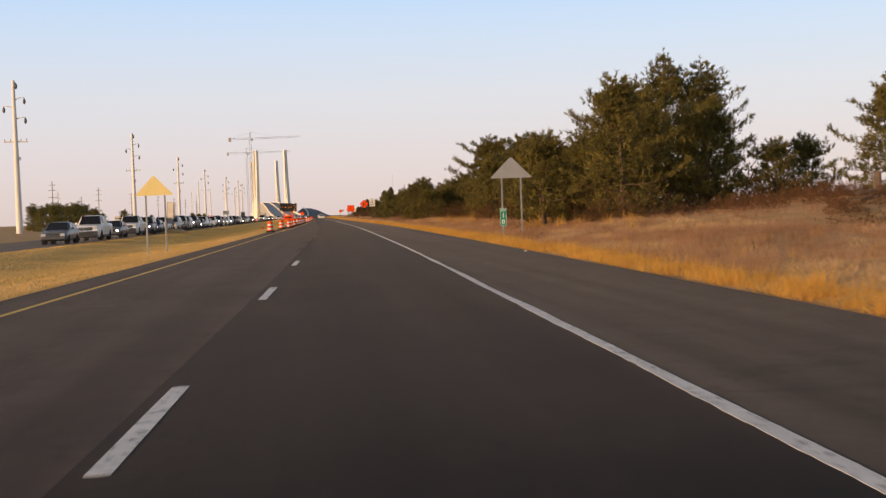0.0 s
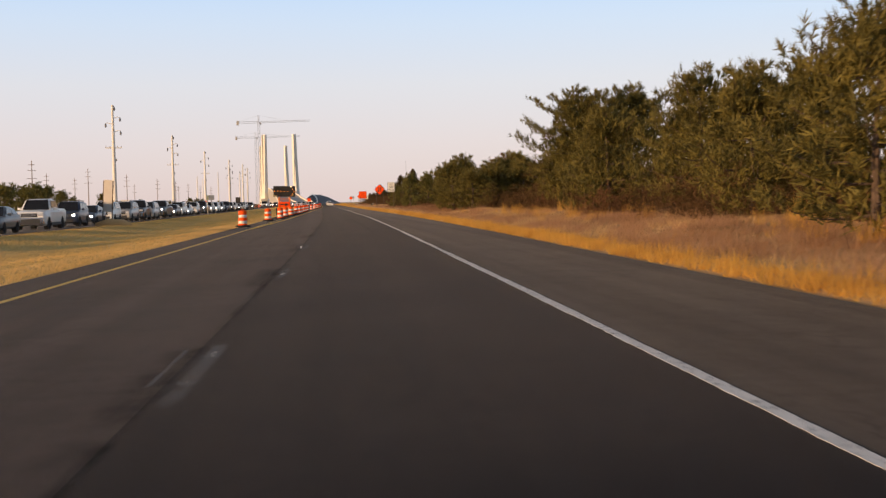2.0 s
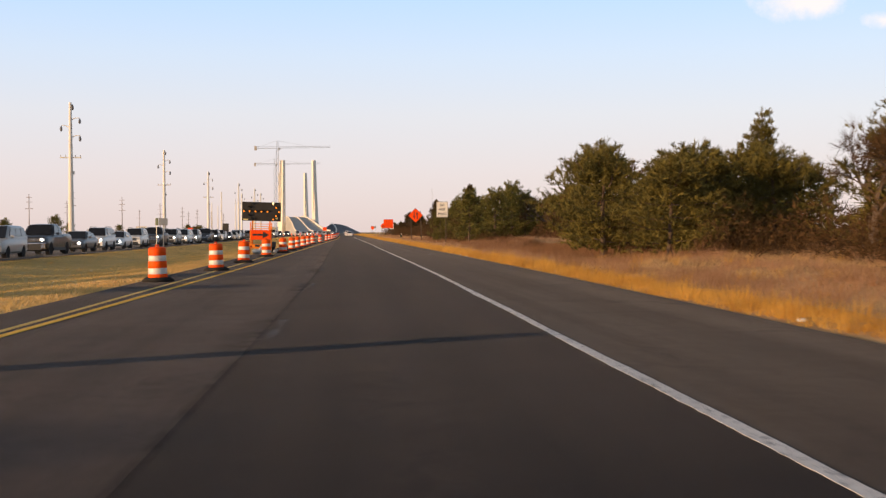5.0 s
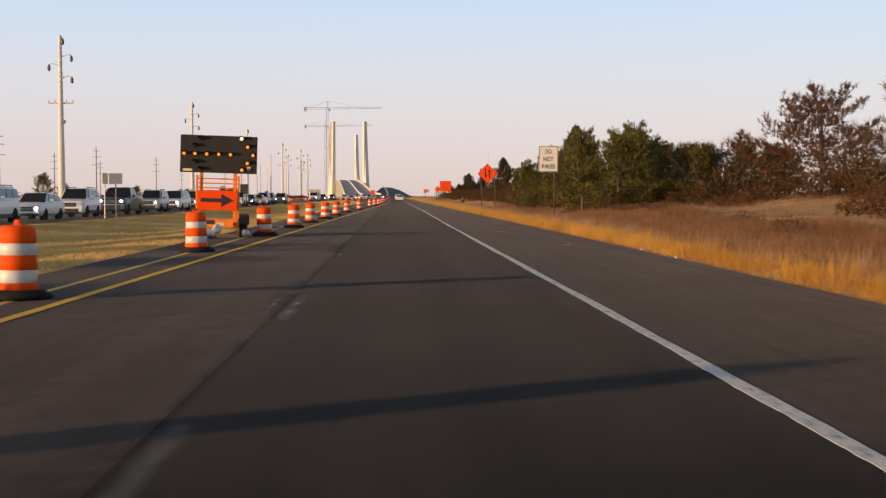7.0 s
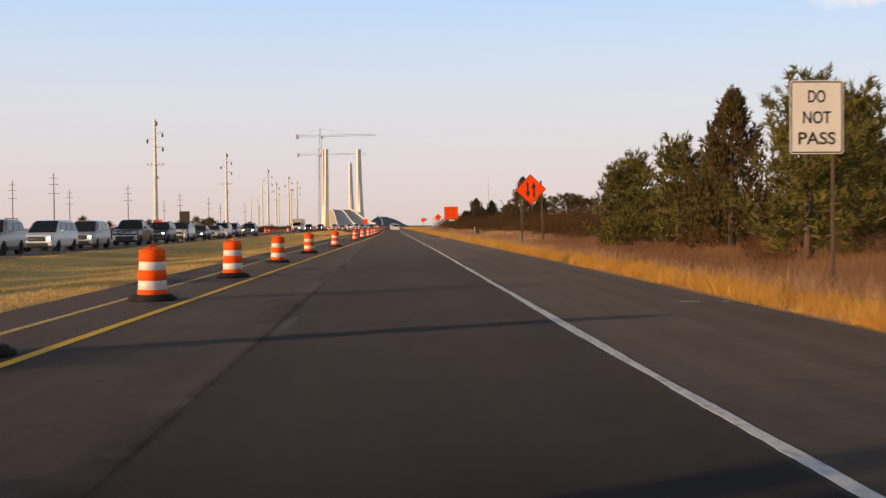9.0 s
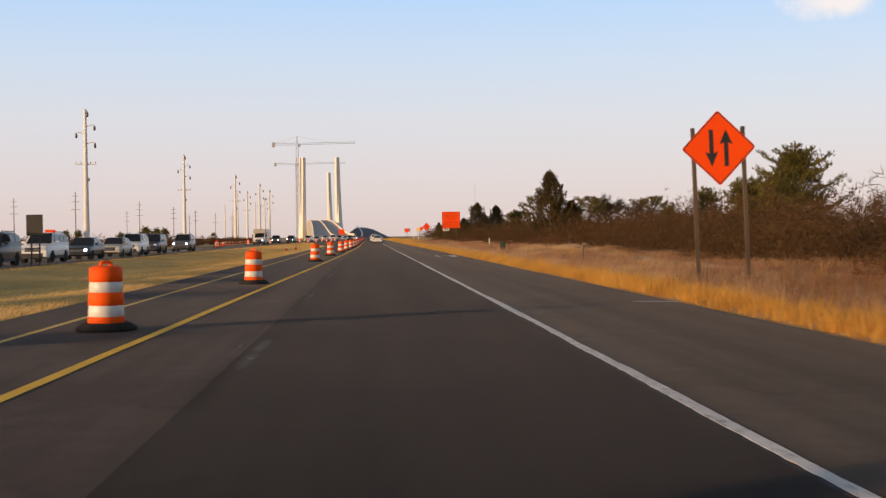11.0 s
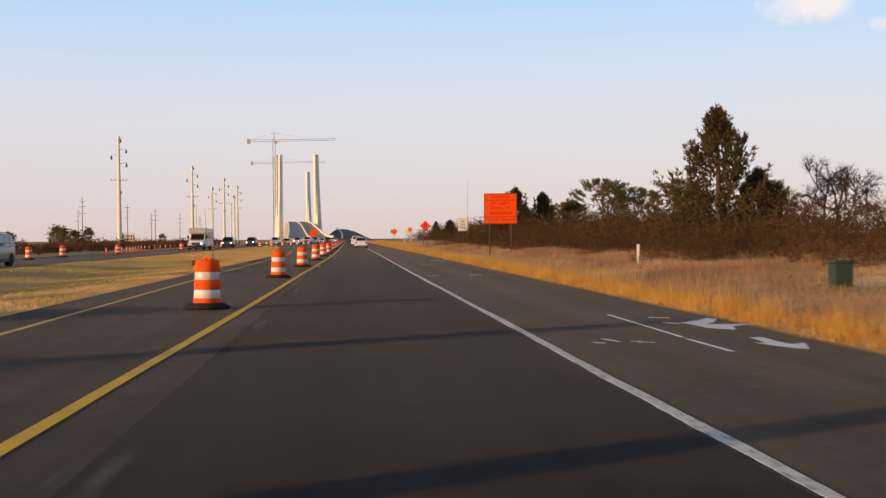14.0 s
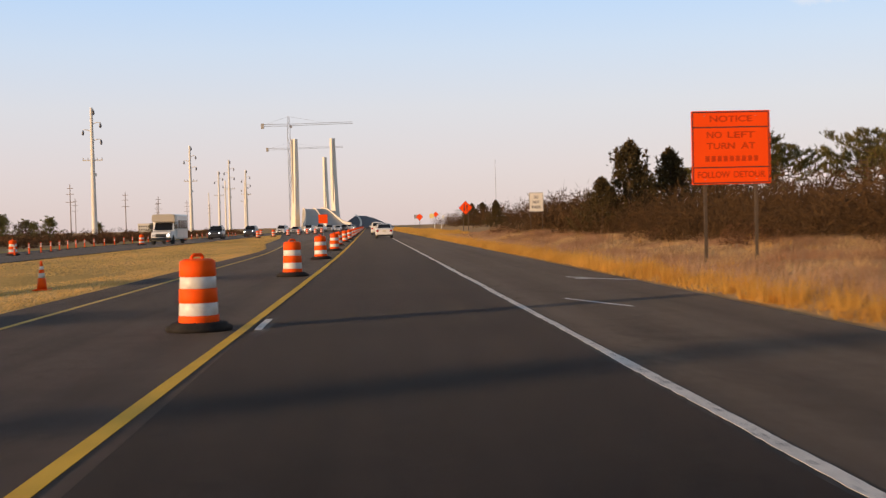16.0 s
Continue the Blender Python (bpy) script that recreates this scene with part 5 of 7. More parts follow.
def body_loft(bm, stations):
    rings = []
    for y, zl, zt, hw in stations:
        sec = [(-hw * 0.86, zl), (-hw * 0.97, zl + 0.10), (-hw, zl + (zt - zl) * 0.45), (-hw * 0.985, zt - 0.14), (-hw * 0.90, zt - 0.02), (-hw * 0.5, zt + 0.012),
               (hw * 0.5, zt + 0.012), (hw * 0.90, zt - 0.02), (hw * 0.985, zt - 0.14), (hw, zl + (zt - zl) * 0.45), (hw * 0.97, zl + 0.10), (hw * 0.86, zl)]
        rings.append([bm.verts.new((x, y, z)) for x, z in sec])
    n = len(rings[0])
    for a, b in zip(rings, rings[1:]):
        for k in range(n):
            bm.faces.new((a[k], a[(k + 1) % n], b[(k + 1) % n], b[k]))
    bm.faces.new(rings[0])
    bm.faces.new(list(reversed(rings[-1])))
    return bm


KINDS = {
    "sedan": dict(L=4.55, W=1.72, H=1.43, hood=0.86, belt=0.93, tail=0.99, base=(1.20, 4.10), roof=(2.02, 3.25), wheels=(0.85, 3.50), r=0.32, panes=(0.03, 0.50, 0.54, 0.97)),
    "suv": dict(L=4.45, W=1.78, H=1.72, hood=1.03, belt=1.09, tail=1.11, base=(1.15, 4.40), roof=(1.90, 4.18), wheels=(0.85, 3.48), r=0.37, panes=(0.03, 0.36, 0.39, 0.67, 0.70, 0.97)),
    "minivan": dict(L=5.0, W=1.88, H=1.72, hood=0.98, belt=1.04, tail=1.06, base=(0.95, 4.92), roof=(2.05, 4.66), wheels=(0.92, 3.95), r=0.34, panes=(0.05, 0.36, 0.39, 0.67, 0.70, 0.97)),
    "pickup": dict(L=5.75, W=1.94, H=1.86, hood=1.16, belt=1.20, tail=1.26, base=(1.70, 3.75), roof=(2.32, 3.62), wheels=(0.98, 4.60), r=0.40, panes=(0.04, 0.55, 0.60, 0.95)),
}


def wheel(top, x, y, r, side):
    bm = bmesh.new()
    spin(bm, [(r * 0.62, -0.10), (r * 0.93, -0.10), (r, -0.06), (r, 0.06), (r * 0.93, 0.10), (r * 0.62, 0.10)], 18)
    bmesh.ops.transform(bm, matrix=Matrix.Translation((x, y, r)) @ Matrix.Rotation(radians(90), 4, "Y"), verts=bm.verts)
    w = part("wheel", finish(bm, True), M_RUBBER, top)
    bm = bmesh.new()
    spin(bm, [(r * 0.61, -0.09), (r * 0.6, 0.07), (r * 0.5, 0.05), (r * 0.18, 0.08), (r * 0.1, 0.09)], 14)
    bmesh.ops.transform(bm, matrix=Matrix.Translation((x, y, r)) @ Matrix.Rotation(radians(90 * side), 4, "Y"), verts=bm.verts)
    part("rim", finish(bm, True), M_CHROME, w)
    bm = bmesh.new()
    rod(bm, (x - side * 0.16, y, r + 0.02), (x + side * 0.085, y, r + 0.02), r * 1.16, seg=20)
    part("wheel_arch", finish(bm), M_TRIM, top)


def build_vehicle(kind, paint, m, label, category, lit=True, group="queue of oncoming traffic"):
    k = KINDS[kind]
    L, W, H, hw = k["L"], k["W"], k["H"], k["W"] / 2
    name = {"sedan": "sedan_car", "suv": "sport_utility_car", "minivan": "minivan", "pickup": "pickup_truck"}[kind]
    top = empty(name, m, label, category, group)
    bm = bmesh.new()
    b0, b1 = k["base"]
    st = [(0.0, 0.34, k["hood"] - 0.20, hw * 0.86), (0.12, 0.26, k["hood"] - 0.09, hw * 0.94), (0.5, 0.22, k["hood"] - 0.02, hw * 0.99), (b0, 0.22, k["belt"], hw)]
    if kind == "pickup":
        st += [(b1, 0.28, k["belt"], hw), (b1 + 0.02, 0.28, k["tail"], hw), (L - 0.1, 0.36, k["tail"], hw), (L, 0.45, k["tail"] - 0.02, hw * 0.98)]
    else:
        st += [(b1 - 0.3, 0.24, k["belt"] + 0.02, hw), (L - 0.25, 0.28, k["tail"], hw * 0.98), (L, 0.38, k["tail"] - 0.12, hw * 0.90)]
    body_loft(bm, st)
    part("body", finish(bm, True), paint, top).data.set_sharp_from_angle(angle=radians(32))
    # cabin: a rounded loft from the foot of the windscreen to the tail
    z0, z1, wb, wr = k["belt"] - 0.04, H, hw * 0.95, hw * 0.74
    r0, r1 = k["roof"]
    rings, bm = [], bmesh.new()
    for y, f in ((b0, 0.0), (b0 + (r0 - b0) * 0.5, 0.56), (r0 - 0.06, 0.96), (r0 + 0.25, 1.0), ((r0 + r1) / 2, 1.02), (r1 - 0.25, 0.99), (r1, 0.93), (r1 + (b1 - r1) * 0.55, 0.50), (b1, 0.0)):
        zt = z0 + (z1 - z0) * f
        w_at = lambda q: wb + (wr - wb) * q * f
        sec = [(wb, z0), (w_at(0.5), z0 + (zt - z0) * 0.5), (w_at(0.9), z0 + (zt - z0) * 0.86), (w_at(1.0) - 0.09 * f, z0 + (zt - z0) * 0.975), (w_at(1.0) * 0.45, zt)]
        rings.append([bm.verts.new((-x, y, z)) for x, z in sec] + [bm.verts.new((x, y, z)) for x, z in reversed(sec)])
    n = len(rings[0])
    for a, b in zip(rings, rings[1:]):
        for q in range(n - 1):
            bm.faces.new((a[q], a[q + 1], b[q + 1], b[q]))
    bmesh.ops.remove_doubles(bm, verts=bm.verts, dist=0.001)
    part("cabin", finish(bm, True), paint, top).data.set_sharp_from_angle(angle=radians(38))
    A, B = [(-wb, b0, z0), (wb, b0, z0), (wb, b1, z0), (-wb, b1, z0)], [(-wr, r0, z1), (wr, r0, z1), (wr, r1, z1 - 0.05), (-wr, r1, z1 - 0.05)]
    bm = panel(bmesh.new(), (A[0], A[1], B[1], B[0]), 0.07, 0.93, 0.06, 0.90, off=0.05)
    part("windscreen", finish(bm), M_GLASS, top, "dark glass windscreen")
    bm = panel(bmesh.new(), (A[2], A[3], B[3], B[2]), 0.10, 0.90, 0.20, 0.88, off=0.05)
    part("rear_window", finish(bm), M_GLASS, top, "dark rear window")
    ps = k["panes"]
    for side in (0, 1):
        for i in range(0, len(ps), 2):
            q = (A[1], A[2], B[2], B[1]) if side else (A[3], A[0], B[0], B[3])
            u0, u1 = (ps[i], ps[i + 1]) if side else (1 - ps[i + 1], 1 - ps[i])
            bm = panel(bmesh.new(), q, u0, u1, 0.20, 0.84, off=0.035)
            part("side_window", finish(bm), M_GLASS, top)
    for y in k["wheels"]:
        for s in (-1, 1):
            wheel(top, s * (hw - 0.10), y, k["r"], s)
    zh = k["hood"] - 0.26
    for s in (-1, 1):
        bm = bmesh.new()
        box(bm, min(s * hw * 0.52, s * hw * 0.86), -0.02, zh - 0.07, max(s * hw * 0.52, s * hw * 0.86), 0.16, zh + 0.10, 0.03)
        part("headlight", finish(bm), M_HEAD_OFF, top, "clear headlight")
        if lit:
            bm = bmesh.new()
            rod(bm, (s * hw * 0.70, -0.075, zh + 0.015), (s * hw * 0.70, 0.0, zh + 0.015), 0.08, seg=14)
            part("lamp", finish(bm), M_HEAD, top, "lit headlamp")
        bm = bmesh.new()
        box(bm, min(s * hw * 0.62, s * hw * 0.90), L - 0.12, k["tail"] - 0.36, max(s * hw * 0.62, s * hw * 0.90), L + 0.012, k["tail"] - 0.16, 0.02)
        part("tail_light", finish(bm), M_TAIL, top, "red tail light")
        bm = bmesh.new()
        box(bm, min(s * hw, s * (hw + 0.19)), b0 + 0.28, k["belt"] + 0.0, max(s * hw, s * (hw + 0.19)), b0 + 0.40, k["belt"] + 0.15, 0.03)
        part("wing_mirror", finish(bm), paint, top)
    bm = bmesh.new()
    box(bm, -hw * 0.50, -0.02, zh - 0.14, hw * 0.50, 0.1, zh + 0.10, 0.02)
    gr = part("grille", finish(bm), M_TRIM, top)
    for i in range(2 if kind != "pickup" else 3):
        bm = bmesh.new()
        box(bm, -hw * 0.47, -0.028, zh - 0.075 + 0.065 * i, hw * 0.47, -0.01, zh - 0.05 + 0.065 * i, 0.006)
        part("grille_bar", finish(bm), M_CHROME, gr)
    bm = bmesh.new()
    box(bm, -hw * 0.90, -0.07, 0.32, hw * 0.90, 0.16, zh - 0.16, 0.05)
    part("front_bumper", finish(bm), M_CHROME if kind == "pickup" else paint, top)
    bm = bmesh.new()
    box(bm, -hw * 0.66, -0.084, 0.30, hw * 0.66, -0.06, zh - 0.24, 0.01)
    part("air_intake", finish(bm), M_TRIM, top)
    if kind in ("suv", "pickup"):
        for s in (-1, 1):
            bm = bmesh.new()
            box(bm, min(s * (hw - 0.08), s * (hw + 0.035)), k["wheels"][0] + k["r"] + 0.08, 0.24, max(s * (hw - 0.08), s * (hw + 0.035)), k["wheels"][1] - k["r"] - 0.08, 0.42, 0.02)
            part("sill", finish(bm), M_TRIM, top, "black plastic sill")
    if kind == "suv":
        for s in (-1, 1):
            bm = bmesh.new()
            rod(bm, (s * wr * 0.86, r0 + 0.2, H + 0.05), (s * wr * 0.86, r1 - 0.2, H + 0.04), 0.022, seg=6)
            for q in (r0 + 0.2, r1 - 0.2):
                rod(bm, (s * wr * 0.86, q, H - 0.03), (s * wr * 0.86, q, H + 0.06), 0.022, seg=6)
            part("roof_rail", finish(bm), M_TRIM, top)
    bm = bmesh.new()
    box(bm, -hw * 0.90, L - 0.12, 0.36, hw * 0.90, L + 0.06, 0.60, 0.04)
    part("rear_bumper", finish(bm), M_CHROME if kind == "pickup" else paint, top)
    bm = bmesh.new()
    box(bm, -0.16, L + 0.0, k["tail"] - 0.36, 0.16, L + 0.016, k["tail"] - 0.20, 0.004)
    part("number_plate", finish(bm), M_PLATE, top)
    return top


QUEUE = [
    (147, "sedan", "grey", 0), (157, "pickup", "white", 0), (168, "sedan", "grey", 1), (178, "pickup", "white", 0), (186.7, "suv", "navy", 1), (194, "sedan", "navy", 1), (201.5, "suv", "white", 0),
    (208.5, "suv", "silver", 0), (215, "pickup", "black", 0), (222, "minivan", "silver", 1), (231.5, "pickup", "black", 1), (241, "sedan", "grey", 1), (248.5, "suv", "white", 1), (256.5, "sedan", "white", 1),
    (264, "suv", "white", 0), (274, "pickup", "black", 1), (285.5, "suv", "silver", 1), (294.3, "minivan", "white", 1), (302, "minivan", "silver", 1), (314.5, "pickup", "black", 0), (326.5, "suv", "black", 1),
    (336, "suv", "white", 0), (345, "sedan", "black", 1), (354.3, "sedan", "beige", 0), (361, "suv", "white", 0), (371, "suv", "navy", 0), (384.0, "suv", "grey", 1)]
WORDS = {"sedan": "sedan", "suv": "sport utility car", "minivan": "minivan", "pickup": "pickup truck"}
COLOURS = {"white": "white", "silver": "silver", "grey": "dark grey", "black": "black", "navy": "dark blue", "beige": "beige"}
CATS = {"sedan": "car", "suv": "car", "minivan": "minivan", "pickup": "pickup truck"}
built = {}
rq = random.Random(11)


def put_vehicle(kind, colour, lit, m, label=None):
    key = (kind, colour, lit)
    if key not in built:
        built[key] = build_vehicle(kind, PAINT[colour], m, label or f"{COLOURS[colour]} {WORDS[kind]} {'with lit headlights ' if lit else ''}in the oncoming queue", CATS[kind], bool(lit))
        return built[key]
    return copy_thing(built[key], m)


for y, kind, colour, lit in QUEUE:
    put_vehicle(kind, colour, lit, pose((-17.4 if y > 380 else -17.7) + rq.uniform(-0.2, 0.2), y, 0.0, 0, 0, rq.uniform(-1.5, 1.5)))
for x, y, kind, colour, lit, turn in ((-18.2, 512, "suv", "black", 1, 0), (-17.6, 548, "suv", "navy", 1, -4), (-15.5, 585, "suv", "white", 0, -7), (-13.8, 600, "sedan", "silver", 0, -7), (-12.0, 618, "suv", "white", 1, -7),
                                      (-10.2, 636, "pickup", "white", 0, -6), (-8.6, 655, "suv", "silver", 0, -5), (-7.0, 672, "sedan", "white", 0, -4), (-5.6, 692, "suv", "black", 0, -3), (-4.6, 715, "suv", "white", 0, -2), (-4.2, 740, "sedan", "silver", 1, 0),
                                      (-4.2, 770, "suv", "white", 0, 0), (-4.3, 800, "pickup", "grey", 0, 0)):
    put_vehicle(kind, colour, lit, pose(x, y, 0.0, 0, 0, turn))


def build_shuttle(m):
    top = empty("shuttle_bus", m, "white cutaway shuttle bus with one bright headlight", "bus")
    bm = bmesh.new()
    body_loft(bm, [(0.0, 0.42, 0.95, 0.86), (0.12, 0.36, 1.14, 0.95), (0.7, 0.32, 1.24, 1.0), (1.3, 0.32, 1.32, 1.0), (2.0, 0.32, 1.32, 1.0)])
    part("bonnet", finish(bm), PAINT["white"], top)
    A, B = [(-0.96, 1.05, 1.25), (0.96, 1.05, 1.25), (0.98, 2.1, 1.25), (-0.98, 2.1, 1.25)], [(-0.88, 1.7, 2.08), (0.88, 1.7, 2.08), (0.9, 2.1, 2.1), (-0.9, 2.1, 2.1)]
    bm = bmesh.new()
    va, vb = [bm.verts.new(v) for v in A], [bm.verts.new(v) for v in B]
    for i in range(4):
        bm.faces.new((va[i], va[(i + 1) % 4], vb[(i + 1) % 4], vb[i]))
    bm.faces.new(vb)
    part("cab", finish(bm), PAINT["white"], top)
    bm = panel(bmesh.new(), (A[0], A[1], B[1], B[0]), 0.05, 0.95, 0.08, 0.92)
    part("windscreen", finish(bm), M_GLASS, top)
    for q in ((A[1], A[2], B[2], B[1]), (A[3], A[0], B[0], B[3])):
        bm = panel(bmesh.new(), q, 0.25, 0.85, 0.15, 0.85)
        part("side_window", finish(bm), M_GLASS, top)
    bm = bmesh.new()
    box(bm, -1.15, 2.0, 0.42, 1.15, 7.2, 2.80, 0.14)
    sh = part("passenger_body", finish(bm), PAINT["white"], top)
    bm = bmesh.new()
    prism(bm, [(-1.12, 2.1), (1.12, 2.1), (1.08, 2.74), (0.9, 2.82), (-0.9, 2.82), (-1.08, 2.74)], 1.25, 2.2, 0.06)
    part("roof_cap", finish(bm), PAINT["beige"], top, "cream rounded roof cap over the cab")
    for s in (-1, 1):
        for k in range(4):
            bm = bmesh.new()
            box(bm, s * 1.15 - 0.012, 2.5 + 1.12 * k, 1.45, s * 1.15 + 0.012, 3.45 + 1.12 * k, 2.25, 0.01)
            part("side_window", finish(bm), M_GLASS, sh)
        for y in (0.85, 5.6):
            wheel(top, s * 0.92, y, 0.40, s)
        bm = bmesh.new()
        box(bm, min(s * 0.52, s * 0.84), -0.03, 0.74, max(s * 0.52, s * 0.84), 0.14, 0.94, 0.03)
        part("headlight", finish(bm), M_HEAD_OFF, top)
        bm = bmesh.new()
        rod(bm, (s * 0.68, -0.05, 0.84), (s * 0.68, -0.01, 0.84), 0.10 if s > 0 else 0.07, seg=14)
        part("lamp", finish(bm), M_HEAD if s > 0 else M_HEAD_OFF, top)
        bm = bmesh.new()
        box(bm, min(s * 1.05, s * 1.3), 1.3, 1.45, max(s * 1.05, s * 1.3), 1.42, 1.85, 0.03)
        part("wing_mirror", finish(bm), M_TRIM, top)
    bm = bmesh.new()
    box(bm, -0.5, -0.02, 0.66, 0.5, 0.1, 0.98, 0.02)
    part("grille", finish(bm), M_TRIM, top)
    bm = bmesh.new()
    box(bm, -0.95, -0.12, 0.42, 0.95, 0.1, 0.62, 0.05)
    part("bumper", finish(bm), M_TRIM, top)
    return top


build_shuttle(pose(-18.0, 473.0, 0.0, 0, 0, -2))
# two white cars driving ahead in the open lane
build_vehicle("sedan", PAINT["white"], pose(2.85, 480.0, 0.0, 0, 0, 180), "white sedan seen from behind in the open lane", "car", False, "cars ahead")
build_vehicle("suv", PAINT["white"], pose(2.55, 527.0, 0.0, 0, 0, 180), "white sport utility car driving ahead of a sedan", "car", False, "cars ahead")


# ------------------------------------------------------------ vegetation
def tri_mesh(name, tris, material, parent=None, label=""):
    """One mesh of loose triangles from an array of shape (n, 3, 3)."""
    n = len(tris)
    me = bpy.data.meshes.new(name)
    me.vertices.add(3 * n)
    me.vertices.foreach_set("co", np.ascontiguousarray(tris, dtype=np.float32).ravel())
    me.loops.add(3 * n)
    me.loops.foreach_set("vertex_index", np.arange(3 * n, dtype=np.int32))
    me.polygons.add(n)
    me.polygons.foreach_set("loop_start", np.arange(0, 3 * n, 3, dtype=np.int32))
    me.polygons.foreach_set("loop_total", np.full(n, 3, dtype=np.int32))
    me.update(calc_edges=True)
    me.materials.append(material)
    ob = new(name, me)
    if parent:
        ob.parent = parent
    if label:
        ob["label"] = label
    return ob


def unit(v):
    return v / np.maximum(np.linalg.norm(v, axis=-1, keepdims=True), 1e-9)


def needles(rng, pts, dirs, n, length, width, spread):
    """Pointed blades bursting from every point, about its direction."""
    p, d = np.repeat(pts, n, 0), np.repeat(dirs, n, 0)
    d = unit(d + spread * rng.normal(size=p.shape))
    ln = length * rng.uniform(0.65, 1.2, (len(p), 1))
    s = unit(np.cross(d, rng.normal(size=p.shape))) * width * 0.5
    return np.stack([p - s, p + s, p + d * ln], 1)


def trunk_mesh(bm, path, radii, seg=8):
    rings = []
    for q, r in zip(path, radii):
        rings.append([bm.verts.new((q[0] + r * math.cos(2 * math.pi * k / seg), q[1] + r * math.sin(2 * math.pi * k / seg), q[2])) for k in range(seg)])
    for a, b in zip(rings, rings[1:]):
        for k in range(seg):
            bm.faces.new((a[k], a[(k + 1) % seg], b[(k + 1) % seg], b[k]))
    bm.faces.new(rings[-1])


def tufted(rng, spots, stems, length, n, width):
    """Bottlebrush shoots: needles swept along a short stem, so that each shoot reads as one finger."""
    p, d = np.repeat(spots, n, 0), np.repeat(stems, n, 0)
    ln = np.repeat(length, n)[:, None]
    base = p + d * ln * rng.uniform(0.0, 0.62, (len(p), 1))
    way = unit(0.85 * d + 0.80 * unit(rng.normal(size=p.shape)))
    tip = base + way * ln * rng.uniform(0.38, 0.60, (len(p), 1))
    side = unit(np.cross(way, rng.normal(size=p.shape))) * width * 0.5
    return np.stack([base - side, base + side, tip], 1)


def build_pine(seed, h, r, clear, name, label, m, material=None, flat=0.0, dens=1.0, group="roadside pines", blades=14, shoot=0.44, heart=1.0, crown_label="dark olive needle clumps"):
    """A coastal pine: crooked tapered trunk, limbs in loose whorls that turn up at their ends, side twigs set with upright needle shoots."""
    rng = np.random.default_rng(seed)
    top = empty(name, m, label, "tree", group)
    material = material or M_NEEDLE
    k = 9
    zs = np.linspace(-0.3, h * 0.93, k)
    wob = np.cumsum(rng.normal(0, 0.035 * h / k, (k, 2)), 0)
    path = [(wob[i, 0], wob[i, 1], zs[i]) for i in range(k)]
    base_r = 0.020 * h + 0.03
    bm = bmesh.new()
    trunk_mesh(bm, path, [base_r * (1 - 0.88 * i / (k - 1)) for i in range(k)])
    spots, stems, sizes = [], [], []
    up = np.array([0.0, 0.0, 1.0])

    def dome(u):
        if flat:
            return (0.55 + 0.45 * math.sin(math.pi * min(1, 0.25 + u * 0.75))) * (1 - u ** 6)
        return max(0.05, 1 - u ** 1.9) ** 0.75 * (0.76 + 0.24 * min(1, u * 4 + 0.2))

    def put(p, d, size):
        spots.append(p)
        stems.append(d)
        sizes.append(size)

    n_limb = int(4.0 * h ** 0.82) + 8
    for i in range(n_limb):
        u = ((i + rng.uniform(0, 1)) / n_limb) ** (0.92 if not flat else 0.55)
        z = (clear + (1 - clear) * u) * h * 0.93
        ln = max(0.4, r * dome(u) * rng.uniform(0.66, 1.08))
        a = i * 2.4 + rng.uniform(-0.5, 0.5)
        out = np.array([math.cos(a), math.sin(a), 0.0])
        rise = rng.uniform(-0.04, 0.16) + 0.18 * u if not flat else rng.uniform(0.12, 0.34)
        c = np.array([np.interp(z, zs, wob[:, 0]), np.interp(z, zs, wob[:, 1]), z])
        along = lambda q: c + out * ln * q + up * ln * (rise * q - 0.07 * math.sin(math.pi * min(q, 1.0)) + 0.15 * q ** 3)
        limb = [along(q) for q in np.linspace(0, 1, 5)]
        lr = max(0.014, base_r * 0.32 * (ln / max(r, 0.1)))
        for q in range(4):
            rod(bm, limb[q], limb[q + 1], lr * (1 - q * 0.22), lr * (1 - (q + 1) * 0.22), 4)
        side = np.cross(out, up)
        nb = max(4, int((2.6 + ln * 4.0) * dens))
        for j in range(nb):
            q = (0.62 if flat else 0.34) + (0.40 if flat else 0.68) * (j + rng.uniform(0.1, 0.9)) / nb
            sg = 1 if (j + i) % 2 else -1
            lb = min(1.05, 0.16 + 0.30 * ln) * (1.15 - 0.6 * q) * rng.uniform(0.6, 1.25)
            db = unit(out * rng.uniform(0.35, 0.9) + side * sg * rng.uniform(0.5, 1.1) + up * rng.uniform(0.02, 0.30))
            b0 = along(q)
            for t in ((0.3, 0.65, 1.0) if lb > 0.45 else (0.5, 1.0)):
                put(b0 + db * lb * t + rng.normal(0, 0.05, 3), unit(db * 0.45 + up * 0.9 + 0.25 * rng.normal(size=3)), shoot * rng.uniform(0.65, 1.15))
        for _ in range(3):
            put(along(rng.uniform(0.92, 1.04)) + rng.normal(0, 0.07, 3), unit(out * 0.55 + up * 0.8 + 0.25 * rng.normal(size=3)), shoot * rng.uniform(0.8, 1.2))
    # several leaders make the uneven, fingered top
    for j in range(6 if not flat else 2):
        a, q = rng.uniform(0, 6.28), (0.0 if j == 0 else rng.uniform(0.15, 0.55)) * r
        tip = h * (1.0 if j == 0 else rng.uniform(0.82, 0.97))
        foot = np.array([wob[-1, 0] + math.cos(a) * q * 0.5, wob[-1, 1] + math.sin(a) * q * 0.5, tip - 0.26 * h])
        head = np.array([wob[-1, 0] + math.cos(a) * q, wob[-1, 1] + math.sin(a) * q, tip - shoot])
